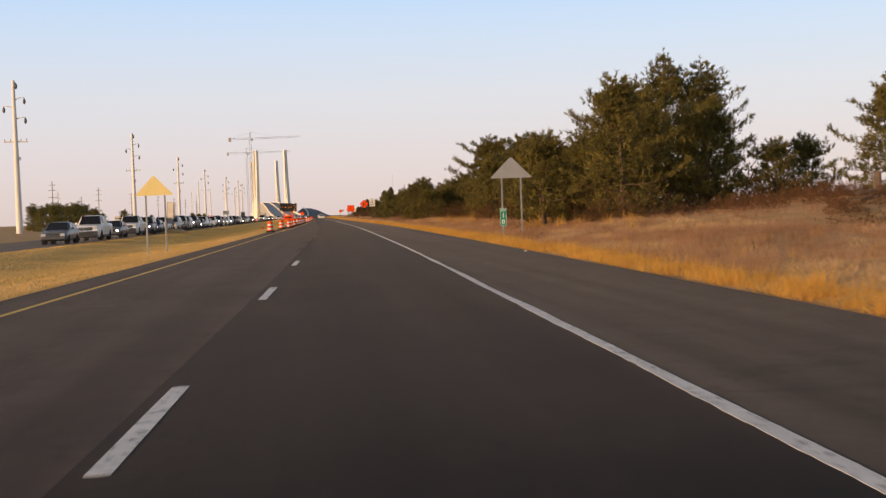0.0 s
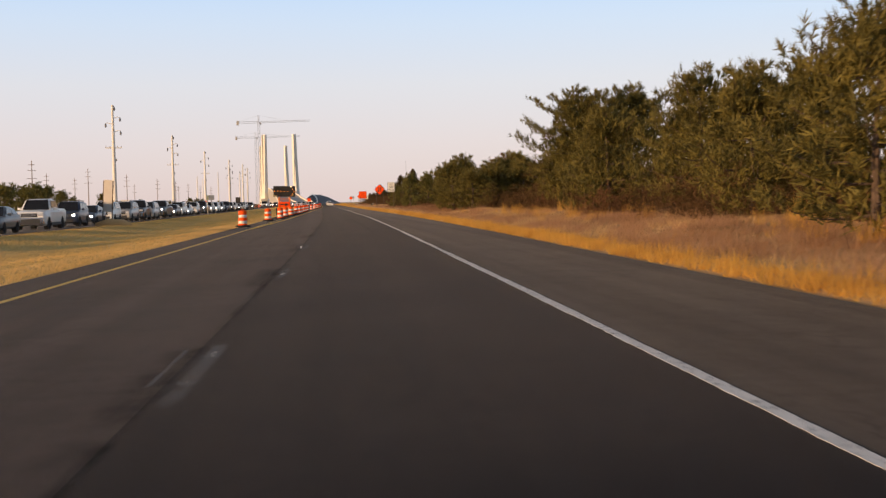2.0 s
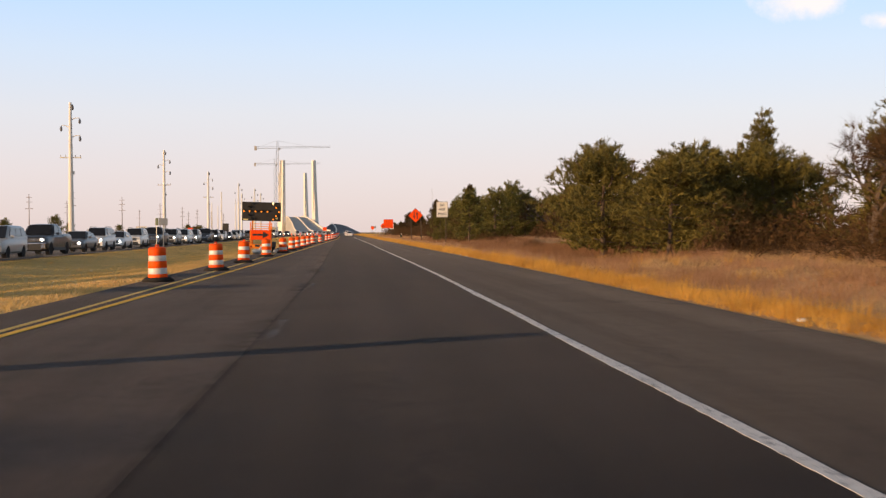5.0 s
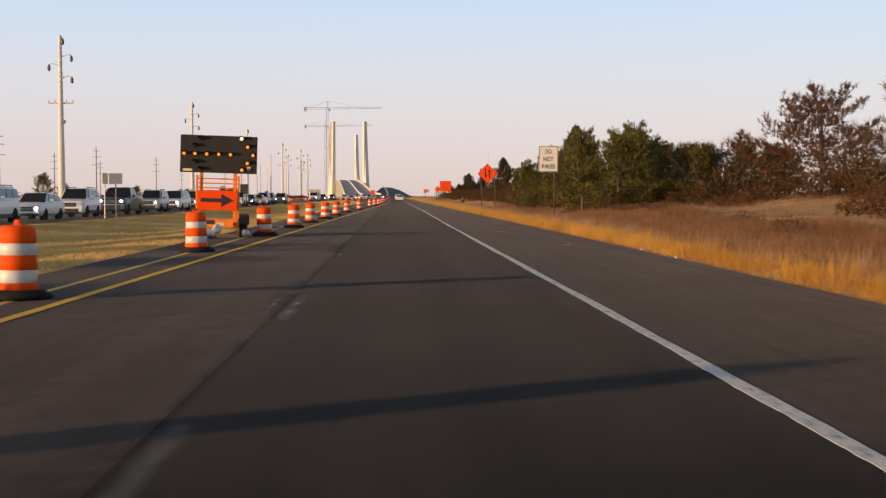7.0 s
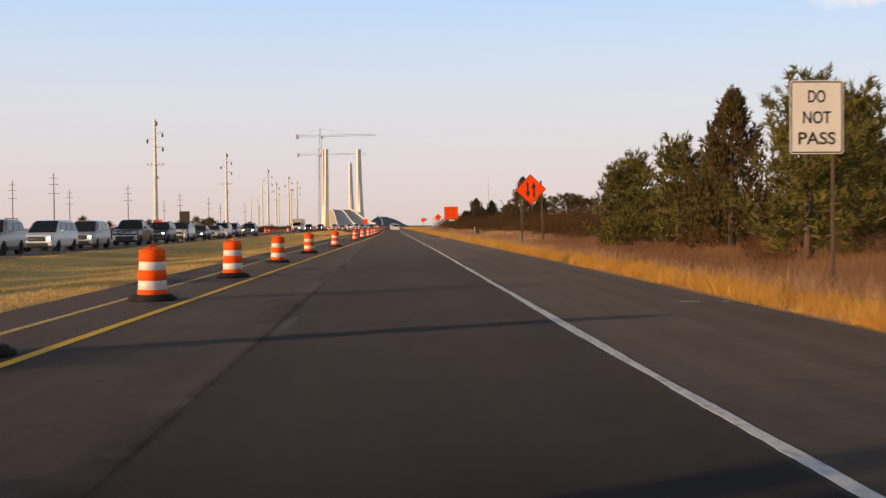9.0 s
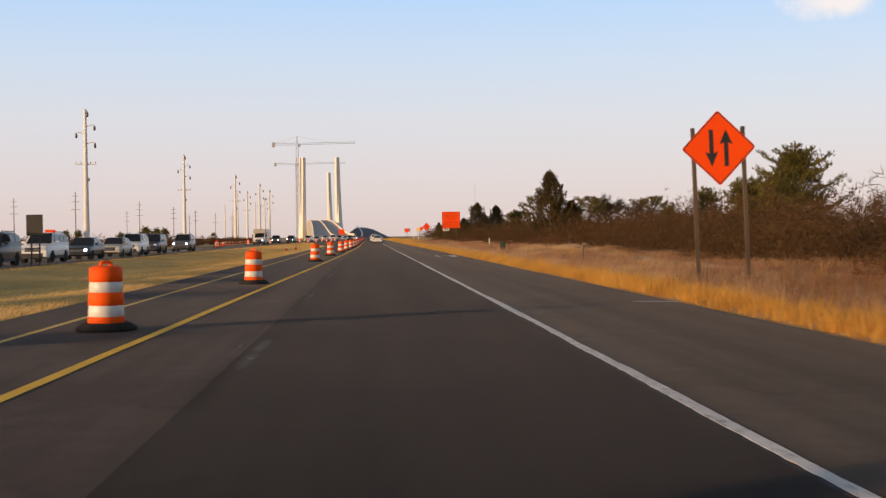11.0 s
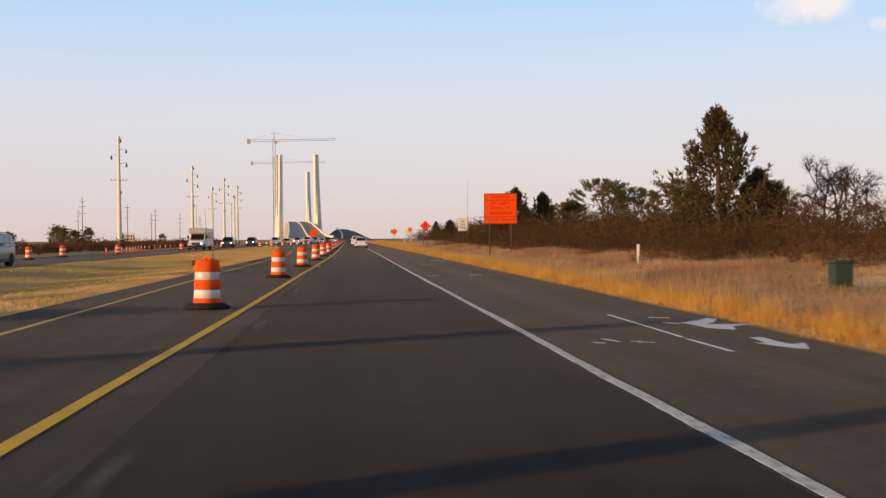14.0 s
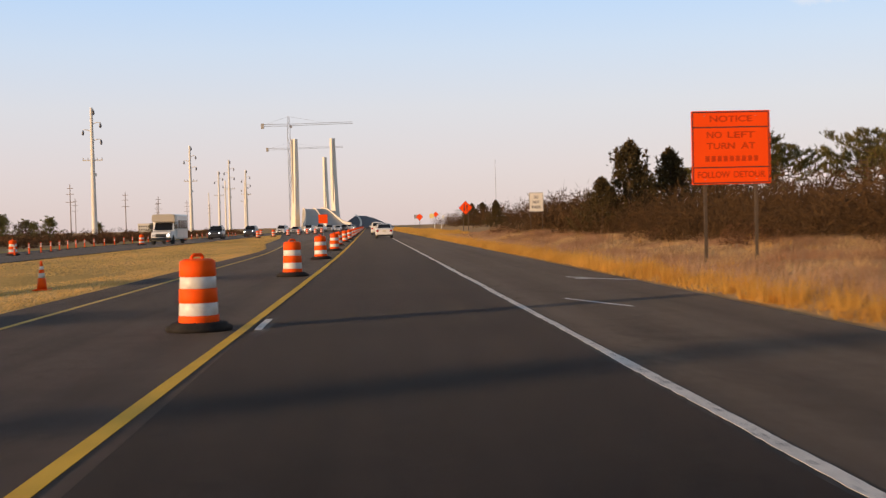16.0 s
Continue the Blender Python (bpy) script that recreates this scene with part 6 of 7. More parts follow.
        rod(bm, foot, head, 0.03, 0.012, 4)
        put(head, unit(up + 0.1 * rng.normal(size=3)), shoot * 1.15)
        rings = max(3, int((head[2] - foot[2]) / (shoot * 0.75)))
        for g in range(rings):
            w = 1 - (g + 0.6) / rings
            reach = 0.16 + (1 - w) * 0.20 * h * 0.42
            for b in range(6):
                an = b * 1.05 + g * 0.5 + rng.uniform(-0.3, 0.3)
                o = np.array([math.cos(an), math.sin(an), 0.0])
                for t in ((1.0,) if reach < 0.35 else (0.45, 1.0)):
                    put(foot + (head - foot) * w + o * reach * t * rng.uniform(0.7, 1.2), unit(o * 0.5 + up * 0.9 + 0.18 * rng.normal(size=3)), shoot * rng.uniform(0.7, 1.05))
    part("trunk", bm, M_BARK, top, "scaly brown trunk and limbs")
    leaf = [tufted(rng, np.array(spots), np.array(stems), np.array(sizes), blades, 0.027 * (22 / blades) ** 0.6)]
    # the dense, shaded heart of the crown
    if not flat and heart:
        n = int(34 * r * r * h ** 0.5 * heart / max(1.0, r * 0.55))
        u, a = rng.uniform(0.0, 0.90, n), rng.uniform(0, 2 * math.pi, n)
        q = r * np.array([dome(v) for v in u]) * np.sqrt(rng.uniform(0.0, 0.27, n))
        z = (clear + (1 - clear) * u) * h * 0.93
        cc = np.stack([np.interp(z, zs, wob[:, 0]) + np.cos(a) * q, np.interp(z, zs, wob[:, 1]) + np.sin(a) * q, z + 0.08 * q], 1)
        leaf.append(tufted(rng, cc, unit(np.stack([np.cos(a) * 0.5, np.sin(a) * 0.5, np.full(n, 0.7)], 1) + 0.3 * rng.normal(size=(n, 3))), np.full(n, shoot * 1.5), 12, 0.055))
    tri_mesh("crown", np.concatenate(leaf), material, top, crown_label)
    return top


def build_cedar(seed, h, r, m, label, dens=1.0, group="roadside cedars"):
    rng = np.random.default_rng(seed)
    top = empty("red_cedar", m, label, "tree", group)
    bm = bmesh.new()
    trunk_mesh(bm, [(0, 0, -0.3), (0.03, 0, h * 0.4), (0, 0.04, h * 0.95)], [0.03 * h, 0.02 * h, 0.004 * h])
    part("trunk", bm, M_BARK, top, "fibrous brown trunk")
    pts, dirs = [], []
    spires = int(27 * h * dens)
    for i in range(spires):
        u, a = (i + rng.uniform()) / spires, i * 2.4 + rng.uniform(-0.5, 0.5)
        full = (1 - u) ** 0.80 * (0.80 + 0.28 * min(1, u * 4)) * (0.86 + 0.22 * math.sin(2 * a + seed + 6 * u))
        rr = r * full * math.sqrt(rng.uniform(0.08, 1.0))
        foot = np.array([math.cos(a) * rr, math.sin(a) * rr, h * 0.90 * u + 0.05])
        out = 0.15 + 0.55 * rr / r
        rise = unit(np.array([math.cos(a) * out, math.sin(a) * out, 1.0]) + rng.normal(0, 0.12, 3))
        ln = h * rng.uniform(0.11, 0.23) * (1 if u < 0.85 else 0.62)
        n = int(rng.integers(34, 46))
        along = rng.uniform(0, 1, n)
        fat = 0.29 * (1 - along) ** 0.8 + 0.025
        off = rng.normal(0, 0.55, (n, 3)) * fat[:, None]
        pts.append(foot + rise * (along * ln)[:, None] + off)
        dirs.append(unit(rise + 0.9 * off / fat[:, None] * 0.5))
    tri_mesh("crown", needles(rng, np.concatenate(pts), np.concatenate(dirs), 2, 0.23, 0.078, 0.45), M_CEDAR, top, "dense brownish-green scaly foliage in upswept sprays")
    return top


def grow(rng, bm, p, d, ln, r, depth, tips):
    q = p + d * ln
    rod(bm, tuple(p), tuple(q), max(r, 0.014), max(r * 0.68, 0.011), 5 if depth > 2 else 3)
    if depth <= 2:
        tips.append((q, d))
    if depth == 0:
        return
    for _ in range(int(rng.integers(2, 4))):
        nd = unit(d + rng.normal(0, 0.48, 3) + np.array([0, 0, 0.10]))
        grow(rng, bm, p + d * ln * rng.uniform(0.6, 1.0), nd, ln * rng.uniform(0.62, 0.84), r * 0.62, depth - 1, tips)


def build_bare_tree(seed, h, m, label, material, leaves=0, group="bare trees", spread=0.5):
    rng = np.random.default_rng(seed)
    top = empty("bare_tree", m, label, "tree", group)
    bm = bmesh.new()
    tips = []
    for _ in range(3):
        d = unit(np.array([rng.normal(0, spread), rng.normal(0, spread), 1.0]))
        grow(rng, bm, np.array([rng.normal(0, 0.1), rng.normal(0, 0.1), -0.2]), d, h * 0.30, 0.023 * h, 6 if leaves else 5, tips)
    part("trunk", bm, M_BARKGREY, top, "grey-brown forking trunk")
    p = np.array([t[0] for t in tips])
    d = np.array([t[1] for t in tips])
    tris = needles(rng, p, d, 14, 0.55, 0.015, 0.55)
    if leaves:
        tris = np.concatenate([tris, needles(rng, p + rng.normal(0, 0.22, p.shape), d, leaves, 0.10, 0.06, 1.2)])
    tri_mesh("crown", tris, material, top, "fine bare twigs")
    return top


SHRUB_TRIS = []


def build_shrub(seed, h, r, m, label, material, n=420, group="roadside brush", leafy=0):
    rng = np.random.default_rng(seed)
    top = empty("shrub", m, label, "shrub", group)
    a, t = rng.uniform(0, 6.28, n), np.sqrt(rng.uniform(0, 1, n))
    z = h * rng.uniform(0.05, 1.0, n) * np.sqrt(np.maximum(0, 1 - 0.75 * t ** 2)) * (0.72 + 0.28 * np.sin(3 * a + seed))
    p = np.stack([np.cos(a) * t * r, np.sin(a) * t * r, z], 1)
    d = unit(np.stack([np.cos(a) * 0.5 * t, np.sin(a) * 0.5 * t, np.full(n, 0.8)], 1))
    tris = needles(rng, p, d, 4, 0.29, 0.021, 0.95)
    if leafy:
        tris = np.concatenate([tris, needles(rng, p, d, leafy, 0.09, 0.055, 1.3)])
    tri_mesh("crown", tris, material, top, "tangled bare twigs")
    far = tris[::3].copy()
    mid = far[:, :2].mean(1, keepdims=True)
    far[:, :2] = mid + (far[:, :2] - mid) * 3.0
    far[:, 2] += (far[:, 2] - far[:, :2].mean(1)) * 0.5
    SHRUB_TRIS.append((far, material))
    k = 9
    bm = bmesh.new()
    for i in range(k):
        b = rng.uniform(0, 6.28)
        rr = r * rng.uniform(0.2, 0.9)
        rod(bm, (math.cos(b) * 0.12, math.sin(b) * 0.12, -0.15), (math.cos(b) * rr, math.sin(b) * rr, h * rng.uniform(0.5, 0.8)), 0.010, 0.004, 4)
    part("stem", bm, M_BRUSH, top, "thin dark stems")
    return top


def plant(proto, x, y, scale=1.0, turn=0.0, dz=0.0, wide=1.0):
    ob = copy_thing(proto, pose(x, y, lift(x, y) + dz, 0, 0, turn))
    ob.scale = (scale * wide, scale * wide, scale)
    return ob


rv = random.Random(21)
# prototypes stand at their own places; the rest are copies
PINE = [build_pine(101, 10.2, 3.9, 0.06, "pine_tree", "tall dark olive pine with ragged crown among dry brush", pose(21.5, 142, lift(21.5, 142))),
        build_pine(102, 8.0, 5.0, 0.04, "pine_tree", "broad dark olive pine with ragged crown among dry brush", pose(15.9, 177.8, lift(15.9, 177.8)), dens=1.75, heart=1.7),
        build_pine(103, 7.4, 3.3, 0.03, "pine_tree", "bushy dark olive pine among dry brush", pose(13.9, 125.6, lift(13.9, 125.6))),
        build_pine(104, 6.0, 3.3, 0.04, "pine_tree", "wide open-branched pine with pale gaps in its crown", pose(14.6, 151, lift(14.6, 151)), dens=0.75),
        build_pine(105, 5.0, 2.8, 0.01, "pine_tree", "low spreading pine beside dry grass", pose(10.6, 128.4, lift(10.6, 128.4)))]
LIST = [(24.2, 142.8, 0, 0.98), (17.6, 136.5, 2, 1.08), (24.6, 119.5, 2, 0.80), (27.5, 121.5, 2, 0.70), (26.5, 132.5, 4, 0.84), (23.0, 128.5, 4, 0.75), (16.2, 131.5, 1, 0.95), (20, 130.5, 4, 1.2), 
        (13.2, 141.5, 4, 1.05), (17.5, 146.5, 1, 0.74), (18.5, 157, 1, 0.72), (23.5, 160, 0, 0.55), (13.6, 161.5, 4, 1.10), (20.5, 171.5, 1, 0.72), (19.7, 179.2, 1, 1.0), 
        (20, 189, 4, 1.0), (20, 197.5, 3, 0.95), (18.4, 195.5, 4, 0.9), (11.2, 207, 4, 0.93), (15, 210, 4, 0.92), (13.0, 216.5, 4, 1.08), (18.6, 219, 4, 1.08), 
        (12.0, 200.5, 4, 0.72), (17.5, 207.5, 4, 0.88), (21.5, 212, 4, 0.88), (23.5, 205, 4, 0.85), (14.2, 203.5, 4, 0.8), (22, 200, 4, 0.85), (16.8, 203, 4, 0.78), (46.5, 388.7, 1, 1.26), (49.7, 409.5, 1, 1.0), (42, 381, 3, 1.15), (36.7, 387.9, 4, 1.05), (39.5, 385, 4, 1.15), (31, 381.7, 4, 0.62), (22.5, 434, 4, 0.85)]
for x, y, k, s in LIST:
    plant(PINE[k], x, y, s, rv.uniform(0, 360), wide=rv.uniform(0.92, 1.1) * (1.22 if k == 4 and 186 < y < 232 else 1.0))
LOW = build_pine(112, 4.2, 2.1, 0.0, "evergreen_bush", "dark bushy evergreen beyond the oncoming road", pose(-50, 284, lift(-50, 284)), M_YOUNG, dens=0.8, group="far evergreens", blades=5, heart=0.8)
build_pine(111, 8.0, 1.7, 0.05, "spruce_tree", "narrow pointed conifer rising above the pines", pose(25.8, 228.2, lift(25.8, 228.2)))
YOUNG = build_pine(106, 4.7, 1.9, 0.02, "young_pine", "young bright olive-green pine with candle shoots", pose(11.4, 258.5, lift(11.4, 258.5)), M_YOUNG, dens=1.1, group="young pines", blades=14, shoot=0.38)
for x, y, s in ((10.6, 277.5, 0.80), (14.2, 262.5, 1.0), (17.2, 272.5, 1.22), (15.2, 279, 1.0), (20.5, 268, 0.85), (13.0, 285, 0.95), (22.0, 266, 0.55), (22.5, 276, 0.9), (24, 265, 0.72), (26.5, 270, 0.75), (12.4, 275, 0.95), (16.6, 268.5, 1.0), (18.8, 274.5, 1.05), (20.9, 272.5, 0.9), (24.5, 287, 1.0), (27, 290, 0.95), (29.5, 288, 1.0), (22, 286, 0.9)):
    plant(YOUNG, x, y, s, rv.uniform(0, 360), wide=rv.uniform(0.9, 1.1))
CEDAR = build_cedar(107, 6.5, 3.1, pose(18.6, 378.2, lift(18.6, 378.2)), "dense brown-green red cedar with a ragged pointed top")
for x, y, s, w in ((20.8, 378.9, 0.60, 1.15), (16.4, 429.4, 0.80, 1.1), (19.3, 431.4, 0.70, 1.1), (14.4, 427.5, 0.48, 1.3), (17.8, 433, 0.55, 1.2),  (12.6, 268.5, 0.80, 0.85), (30.4, 655.9, 0.8, 1.3), (16.5, 500, 0.5, 1.0), (19, 560, 0.6, 1.0), (22, 600, 0.55, 1.1)):
    plant(CEDAR, x, y, s, rv.uniform(0, 360), wide=w)
UMB = build_pine(108, 6.5, 3.3, 0.34, "umbrella_pine", "flat-topped pine with bare pale limbs over brown thicket", pose(27.1, 441.4, lift(27.1, 441.4) - 0.2), flat=1.0, dens=1.5, group="flat-topped pines")
for x, y, s in ((33.9, 437.2, 0.98), (32.1, 447.5, 0.90), (24.0, 446, 0.66), (29.6, 443, 0.72), (37.2, 442, 0.80), (38.5, 448, 0.84), (44, 440, 1.0)):
    plant(UMB, x, y, s, rv.uniform(0, 360), dz=-0.3)
build_bare_tree(121, 6.0, pose(17.0, 195.5, lift(17.0, 195.5)), "leafless grey tree with twisted branches", M_BRUSH, spread=0.6)
build_pine(122, 6.6, 5.2, 0.10, "dead_pine", "wide half-dead pine with rust-brown twigs on the dune", pose(24.3, 257.5, lift(24.3, 257.5) - 0.3), M_RUST_LEAF, dens=1.25, group="bare trees", blades=16, shoot=0.50, heart=0.12, crown_label="dull rust-brown twigs and withered needles")
bare = build_bare_tree(123, 5.7, pose(25.9, 382.1, lift(25.9, 382.1)), "small bare rounded tree above the thicket", M_BRUSH, spread=0.55)
for x, y, s in ((23, 396, 0.8), (27, 262, 0.9), (20.5, 263, 0.95), (22.5, 271, 1.05), (26.5, 250, 1.0), (20.5, 431, 0.8), (40, 428, 1.1), (36, 415, 1.0), (-40.6, 499, 0.72)):
    plant(bare, x, y, s, rv.uniform(0, 360))

SHRUB = [build_shrub(131, 2.6, 1.9, pose(13.6, 133, lift(13.6, 133)), "dark brown leafless thicket beside dry grass", M_BRUSH, 410),
         build_shrub(132, 2.0, 1.7, pose(13.4, 146, lift(13.4, 146)), "dark brown leafless thicket beside dry grass", M_BRUSH, 340),
         build_shrub(133, 1.5, 1.3, pose(12.4, 157, lift(12.4, 157)), "rust-brown shrub with withered leaves", M_RUST_LEAF, 290, leafy=3),
         build_shrub(134, 3.0, 2.3, pose(16.5, 345, lift(16.5, 345)), "tall brown leafless thicket behind dry grass", M_BRUSH, 560)]


def thicket(x0, x1, y0, y1, n, kinds, s0=0.8, s1=1.2, far=False):
    """Shrubs over a stretch; those too far off to tell apart are joined into one scrub."""
    heap = {}
    for i in range(n):
        x, y = rv.uniform(x0, x1), y0 + (y1 - y0) * (i + rv.random()) / n
        x += curve(y) * 0.6
        k, s, w, a = rv.choice(kinds), rv.uniform(s0, s1), rv.uniform(1.0, 1.35), rv.uniform(0, 360)
        if not far:
            plant(SHRUB[k], x, y, s, a, wide=w)
            continue
        tris, material = SHRUB_TRIS[k]
        c, sn = math.cos(radians(a)) * s * w, math.sin(radians(a)) * s * w
        spot = np.array([x, y, lift(x, y)])
        heap.setdefault(k, []).append(tris @ np.array([[c, sn, 0], [-sn, c, 0], [0, 0, s]]) + spot)
    for k, parts in heap.items():
        tagged(tri_mesh("scrub", np.concatenate(parts), SHRUB_TRIS[k][1]), "brown leafless scrub in the distance", "scrub", kind="stuff")


thicket(13.2, 15.5, 118, 224, 36, (0, 1, 1, 1, 2), 0.7, 1.05)
thicket(15, 28, 90, 119, 16, (1, 2, 1), 0.4, 0.65)
thicket(15.5, 24, 120, 232, 24, (0, 1, 3), 0.7, 1.0, far=True)
thicket(24, 36, 112, 235, 10, (0, 3), far=True)
thicket(15, 30, 228, 256, 14, (1, 2, 2), 0.6, 1.0)
thicket(19, 29, 249, 264, 10, (0, 3, 0), 0.8, 1.1, far=True)
thicket(10.6, 14.5, 196, 300, 18, (2, 1, 2), 0.28, 0.45)
thicket(13.5, 24, 258, 300, 20, (0, 1, 2), 0.6, 1.0)
thicket(17.0, 20.5, 300, 372, 38, (0, 3, 0, 1), 0.80, 1.08)
thicket(21, 36, 300, 375, 26, (3, 3, 0), 0.95, 1.25, far=True)
thicket(14.0, 16.5, 366, 404, 22, (0, 0, 1), 0.62, 0.82)
thicket(17.0, 22, 380, 404, 18, (3, 0, 3), 0.78, 0.98, far=True)
thicket(19, 25, 406, 436, 12, (3, 3), 0.95, 1.2, far=True)
thicket(13.2, 16.5, 298, 313, 8, (0, 1, 0), 0.75, 0.95)
thicket(13.4, 19, 404, 432, 24, (3, 0, 0), 0.72, 0.98)
thicket(15.0, 20, 432, 470, 22, (3, 0, 3), 0.85, 1.1, far=True)
thicket(21, 40, 384, 470, 34, (3, 3, 0), 0.85, 1.2, far=True)
thicket(15, 32, 470, 680, 28, (3, 3, 0), 1.0, 1.4, far=True)
thicket(-38, -27.5, 385, 650, 110, (2, 2, 1), 0.65, 1.0, far=True)
thicket(-37, -27, 230, 385, 40, (2, 1), 0.35, 0.6, far=True)
thicket(-60, -38, 300, 640, 14, (1, 0), 0.6, 0.9, far=True)
thicket(10.4, 14.0, 254, 294, 14, (2, 1, 2), 0.34, 0.55)
thicket(11.8, 15.5, 356, 470, 30, (2, 1, 0, 1), 0.30, 0.62)
thicket(12.8, 15.5, 316, 332, 8, (0, 3, 0), 0.55, 0.8)
thicket(13.4, 17.0, 312, 372, 20, (0, 1, 2), 0.40, 0.75)
thicket(16.5, 25, 105, 123, 26, (2, 2, 1), 0.32, 0.52)


# a cleared heap on the dune: a broken stump, fallen limbs and pale sand
def build_stump(x, y, h, r):
    rng = random.Random(5)
    top = empty("tree_stump", pose(x, y, lift(x, y), 4, -5, 30), "broken weathered stump among brush on the dune", "tree stump")
    bm = bmesh.new()
    rings = []
    for z, k in ((-0.2, 1.5), (0.05, 1.2), (0.3, 1.0), (0.7, 0.92), (1.0, 0.86)):
        rings.append([bm.verts.new((r * k * (1 + 0.14 * math.sin(3 * a + z)) * math.cos(a), r * k * (1 + 0.14 * math.sin(3 * a + z)) * math.sin(a), z * h + (rng.uniform(-0.10, 0.12) if z == 1.0 else 0))) for a in (2 * math.pi * q / 14 for q in range(14))])
    for a, b in zip(rings, rings[1:]):
        for q in range(14):
            bm.faces.new((a[q], a[(q + 1) % 14], b[(q + 1) % 14], b[q]))
    bm.faces.new(rings[-1])
    part("bole", finish(bm), M_BARKGREY, top, "split grey-brown bole")
    for a, ln in ((0.6, 0.7), (2.9, 0.55), (4.6, 0.6)):
        bm = bmesh.new()
        rod(bm, (r * 0.7 * math.cos(a), r * 0.7 * math.sin(a), 0.16), (ln * math.cos(a), ln * math.sin(a), -0.08), 0.10, 0.04, 7)
        part("root", finish(bm), M_BARKGREY, top)


build_stump(22.1, 115.8, 0.98, 0.17)
rl = random.Random(9)


def build_fallen_limb(x, y, ln, turn):
    top = empty("fallen_limb", pose(x, y, lift(x, y) + 0.10, rl.uniform(-6, 6), rl.uniform(-6, 6), turn), "bleached fallen limb lying in dry brush", "dead branch", "fallen limbs")
    bm = bmesh.new()
    p = Vector((-ln / 2, 0, 0))
    for k in range(5):
        q = p + Vector((ln / 5, rl.uniform(-0.12, 0.12) * ln / 2, rl.uniform(-0.03, 0.05)))
        rod(bm, p, q, 0.085 - 0.013 * k, 0.072 - 0.013 * k, 7)
        p = q
    part("bough", finish(bm), M_BARKGREY, top)
    for k in range(3):
        bm = bmesh.new()
        x0 = ln * (k / 3 - 0.2)
        rod(bm, (x0, 0, 0), (x0 + 0.4, rl.choice((-1, 1)) * rl.uniform(0.3, 0.6), rl.uniform(0.1, 0.45)), 0.03, 0.01, 5)
        part("twig", finish(bm), M_BARKGREY, top)


for x, y, ln, turn in ((20.6, 112.5, 2.6, 20), (21.6, 114.3, 1.9, -15), (23.2, 116.5, 2.4, 8), (19.2, 110.6, 1.6, 40), (13.4, 131.0, 2.6, 15), (12.7, 121.5, 2.2, -10), (14.4, 160.5, 2.4, 12), (20.8, 222.5, 2.8, 5)):
    build_fallen_limb(x, y, ln, turn)
# evergreens beyond the oncoming road
for x, y, hh in ((-45, 266, 4.4), (-47.5, 271, 4.8), (-45, 276, 4.6), (-47, 281, 5.0), (-44.5, 286, 4.7), (-47.5, 290, 5.2), (-45.2, 295, 5.3), (-48, 299, 5.0), (-45, 303, 4.9), (-47, 308, 4.6), (-45, 313, 4.3), (-46.5, 318, 3.9), (-45.4, 324, 3.2), (-39.2, 493, 3.3), (-38.4, 489, 2.3), (-45, 350.5, 4.1), (-44, 356, 3.0), (-45, 449, 2.7), (-45, 457, 2.7), (-44, 484, 2.6), (-45.5, 515, 3.9), (-44.5, 522, 3.2), (-45, 535.5, 3.8),
                 (-46.5, 533, 3.0), (-47, 575, 3.0), (-44, 610, 2.8), (-48, 420, 3.0), (-40, 404, 2.2)):
    plant(LOW, x, y, hh / 4.2, rv.uniform(0, 360), wide=rv.uniform(0.9, 1.15))


def patches(x, y, size, seed):
    """Smooth random patches between 0 and 1 over the plan."""
    table = np.random.default_rng(seed).uniform(0, 1, (64, 64))
    a, b = x / size, y / size
    i, j = np.floor(a).astype(int), np.floor(b).astype(int)
    f, g = a - i, b - j
    f, g = f * f * (3 - 2 * f), g * g * (3 - 2 * g)
    at = lambda p, q: table[p % 64, q % 64]
    return (at(i, j) * (1 - f) + at(i + 1, j) * f) * (1 - g) + (at(i, j + 1) * (1 - f) + at(i + 1, j + 1) * f) * g


def grass(name, u0, u1, y0, y1, per_m2, h0, h1, width, material, seed, label, lean=0.28, keep=None):
    """Loose blades over a strip of verge, in clumps of uneven height."""
    rng = np.random.default_rng(seed)
    n = int((u1 - u0) * (y1 - y0) * per_m2)
    u, y = rng.uniform(u0, u1, n), rng.uniform(y0, y1, n)
    c = -0.00093 * np.maximum(0, 210.0 - y) ** 1.6
    x = u + c
    clump = np.clip(0.45 * patches(x, y, 0.5, seed) + 0.35 * patches(x, y, 1.3, seed + 1) + 0.55 * patches(x, y, 4.1, seed + 2) - 0.15, 0, 1)
    edge = np.clip(np.minimum(u - u0, u1 - u) / 0.35, 0.35, 1)
    if keep is not None:
        ok = rng.uniform(0, 1, n) < keep(x, y, clump)
        x, y, clump, edge = x[ok], y[ok], clump[ok], edge[ok]
    z = np.array([lift(a, b) for a, b in zip(x, y)]) - 0.02
    h = (h0 + (h1 - h0) * clump * rng.uniform(0.5, 1.1, len(x))) * (0.5 + 0.5 * edge)
    p = np.stack([x, y, z], 1)
    d = np.stack([rng.normal(0, lean, len(x)) + 0.12, rng.normal(0, lean, len(x)), np.ones(len(x))], 1) * h[:, None]
    a = rng.uniform(0, 3.14, len(x))
    s = np.stack([np.cos(a), np.sin(a), np.zeros(len(x))], 1) * width * rng.uniform(0.6, 1.3, (len(x), 1)) * 0.5
    tagged(tri_mesh(name, np.stack([p - s, p + s, p + d], 1), material), label, "grass", kind="stuff")


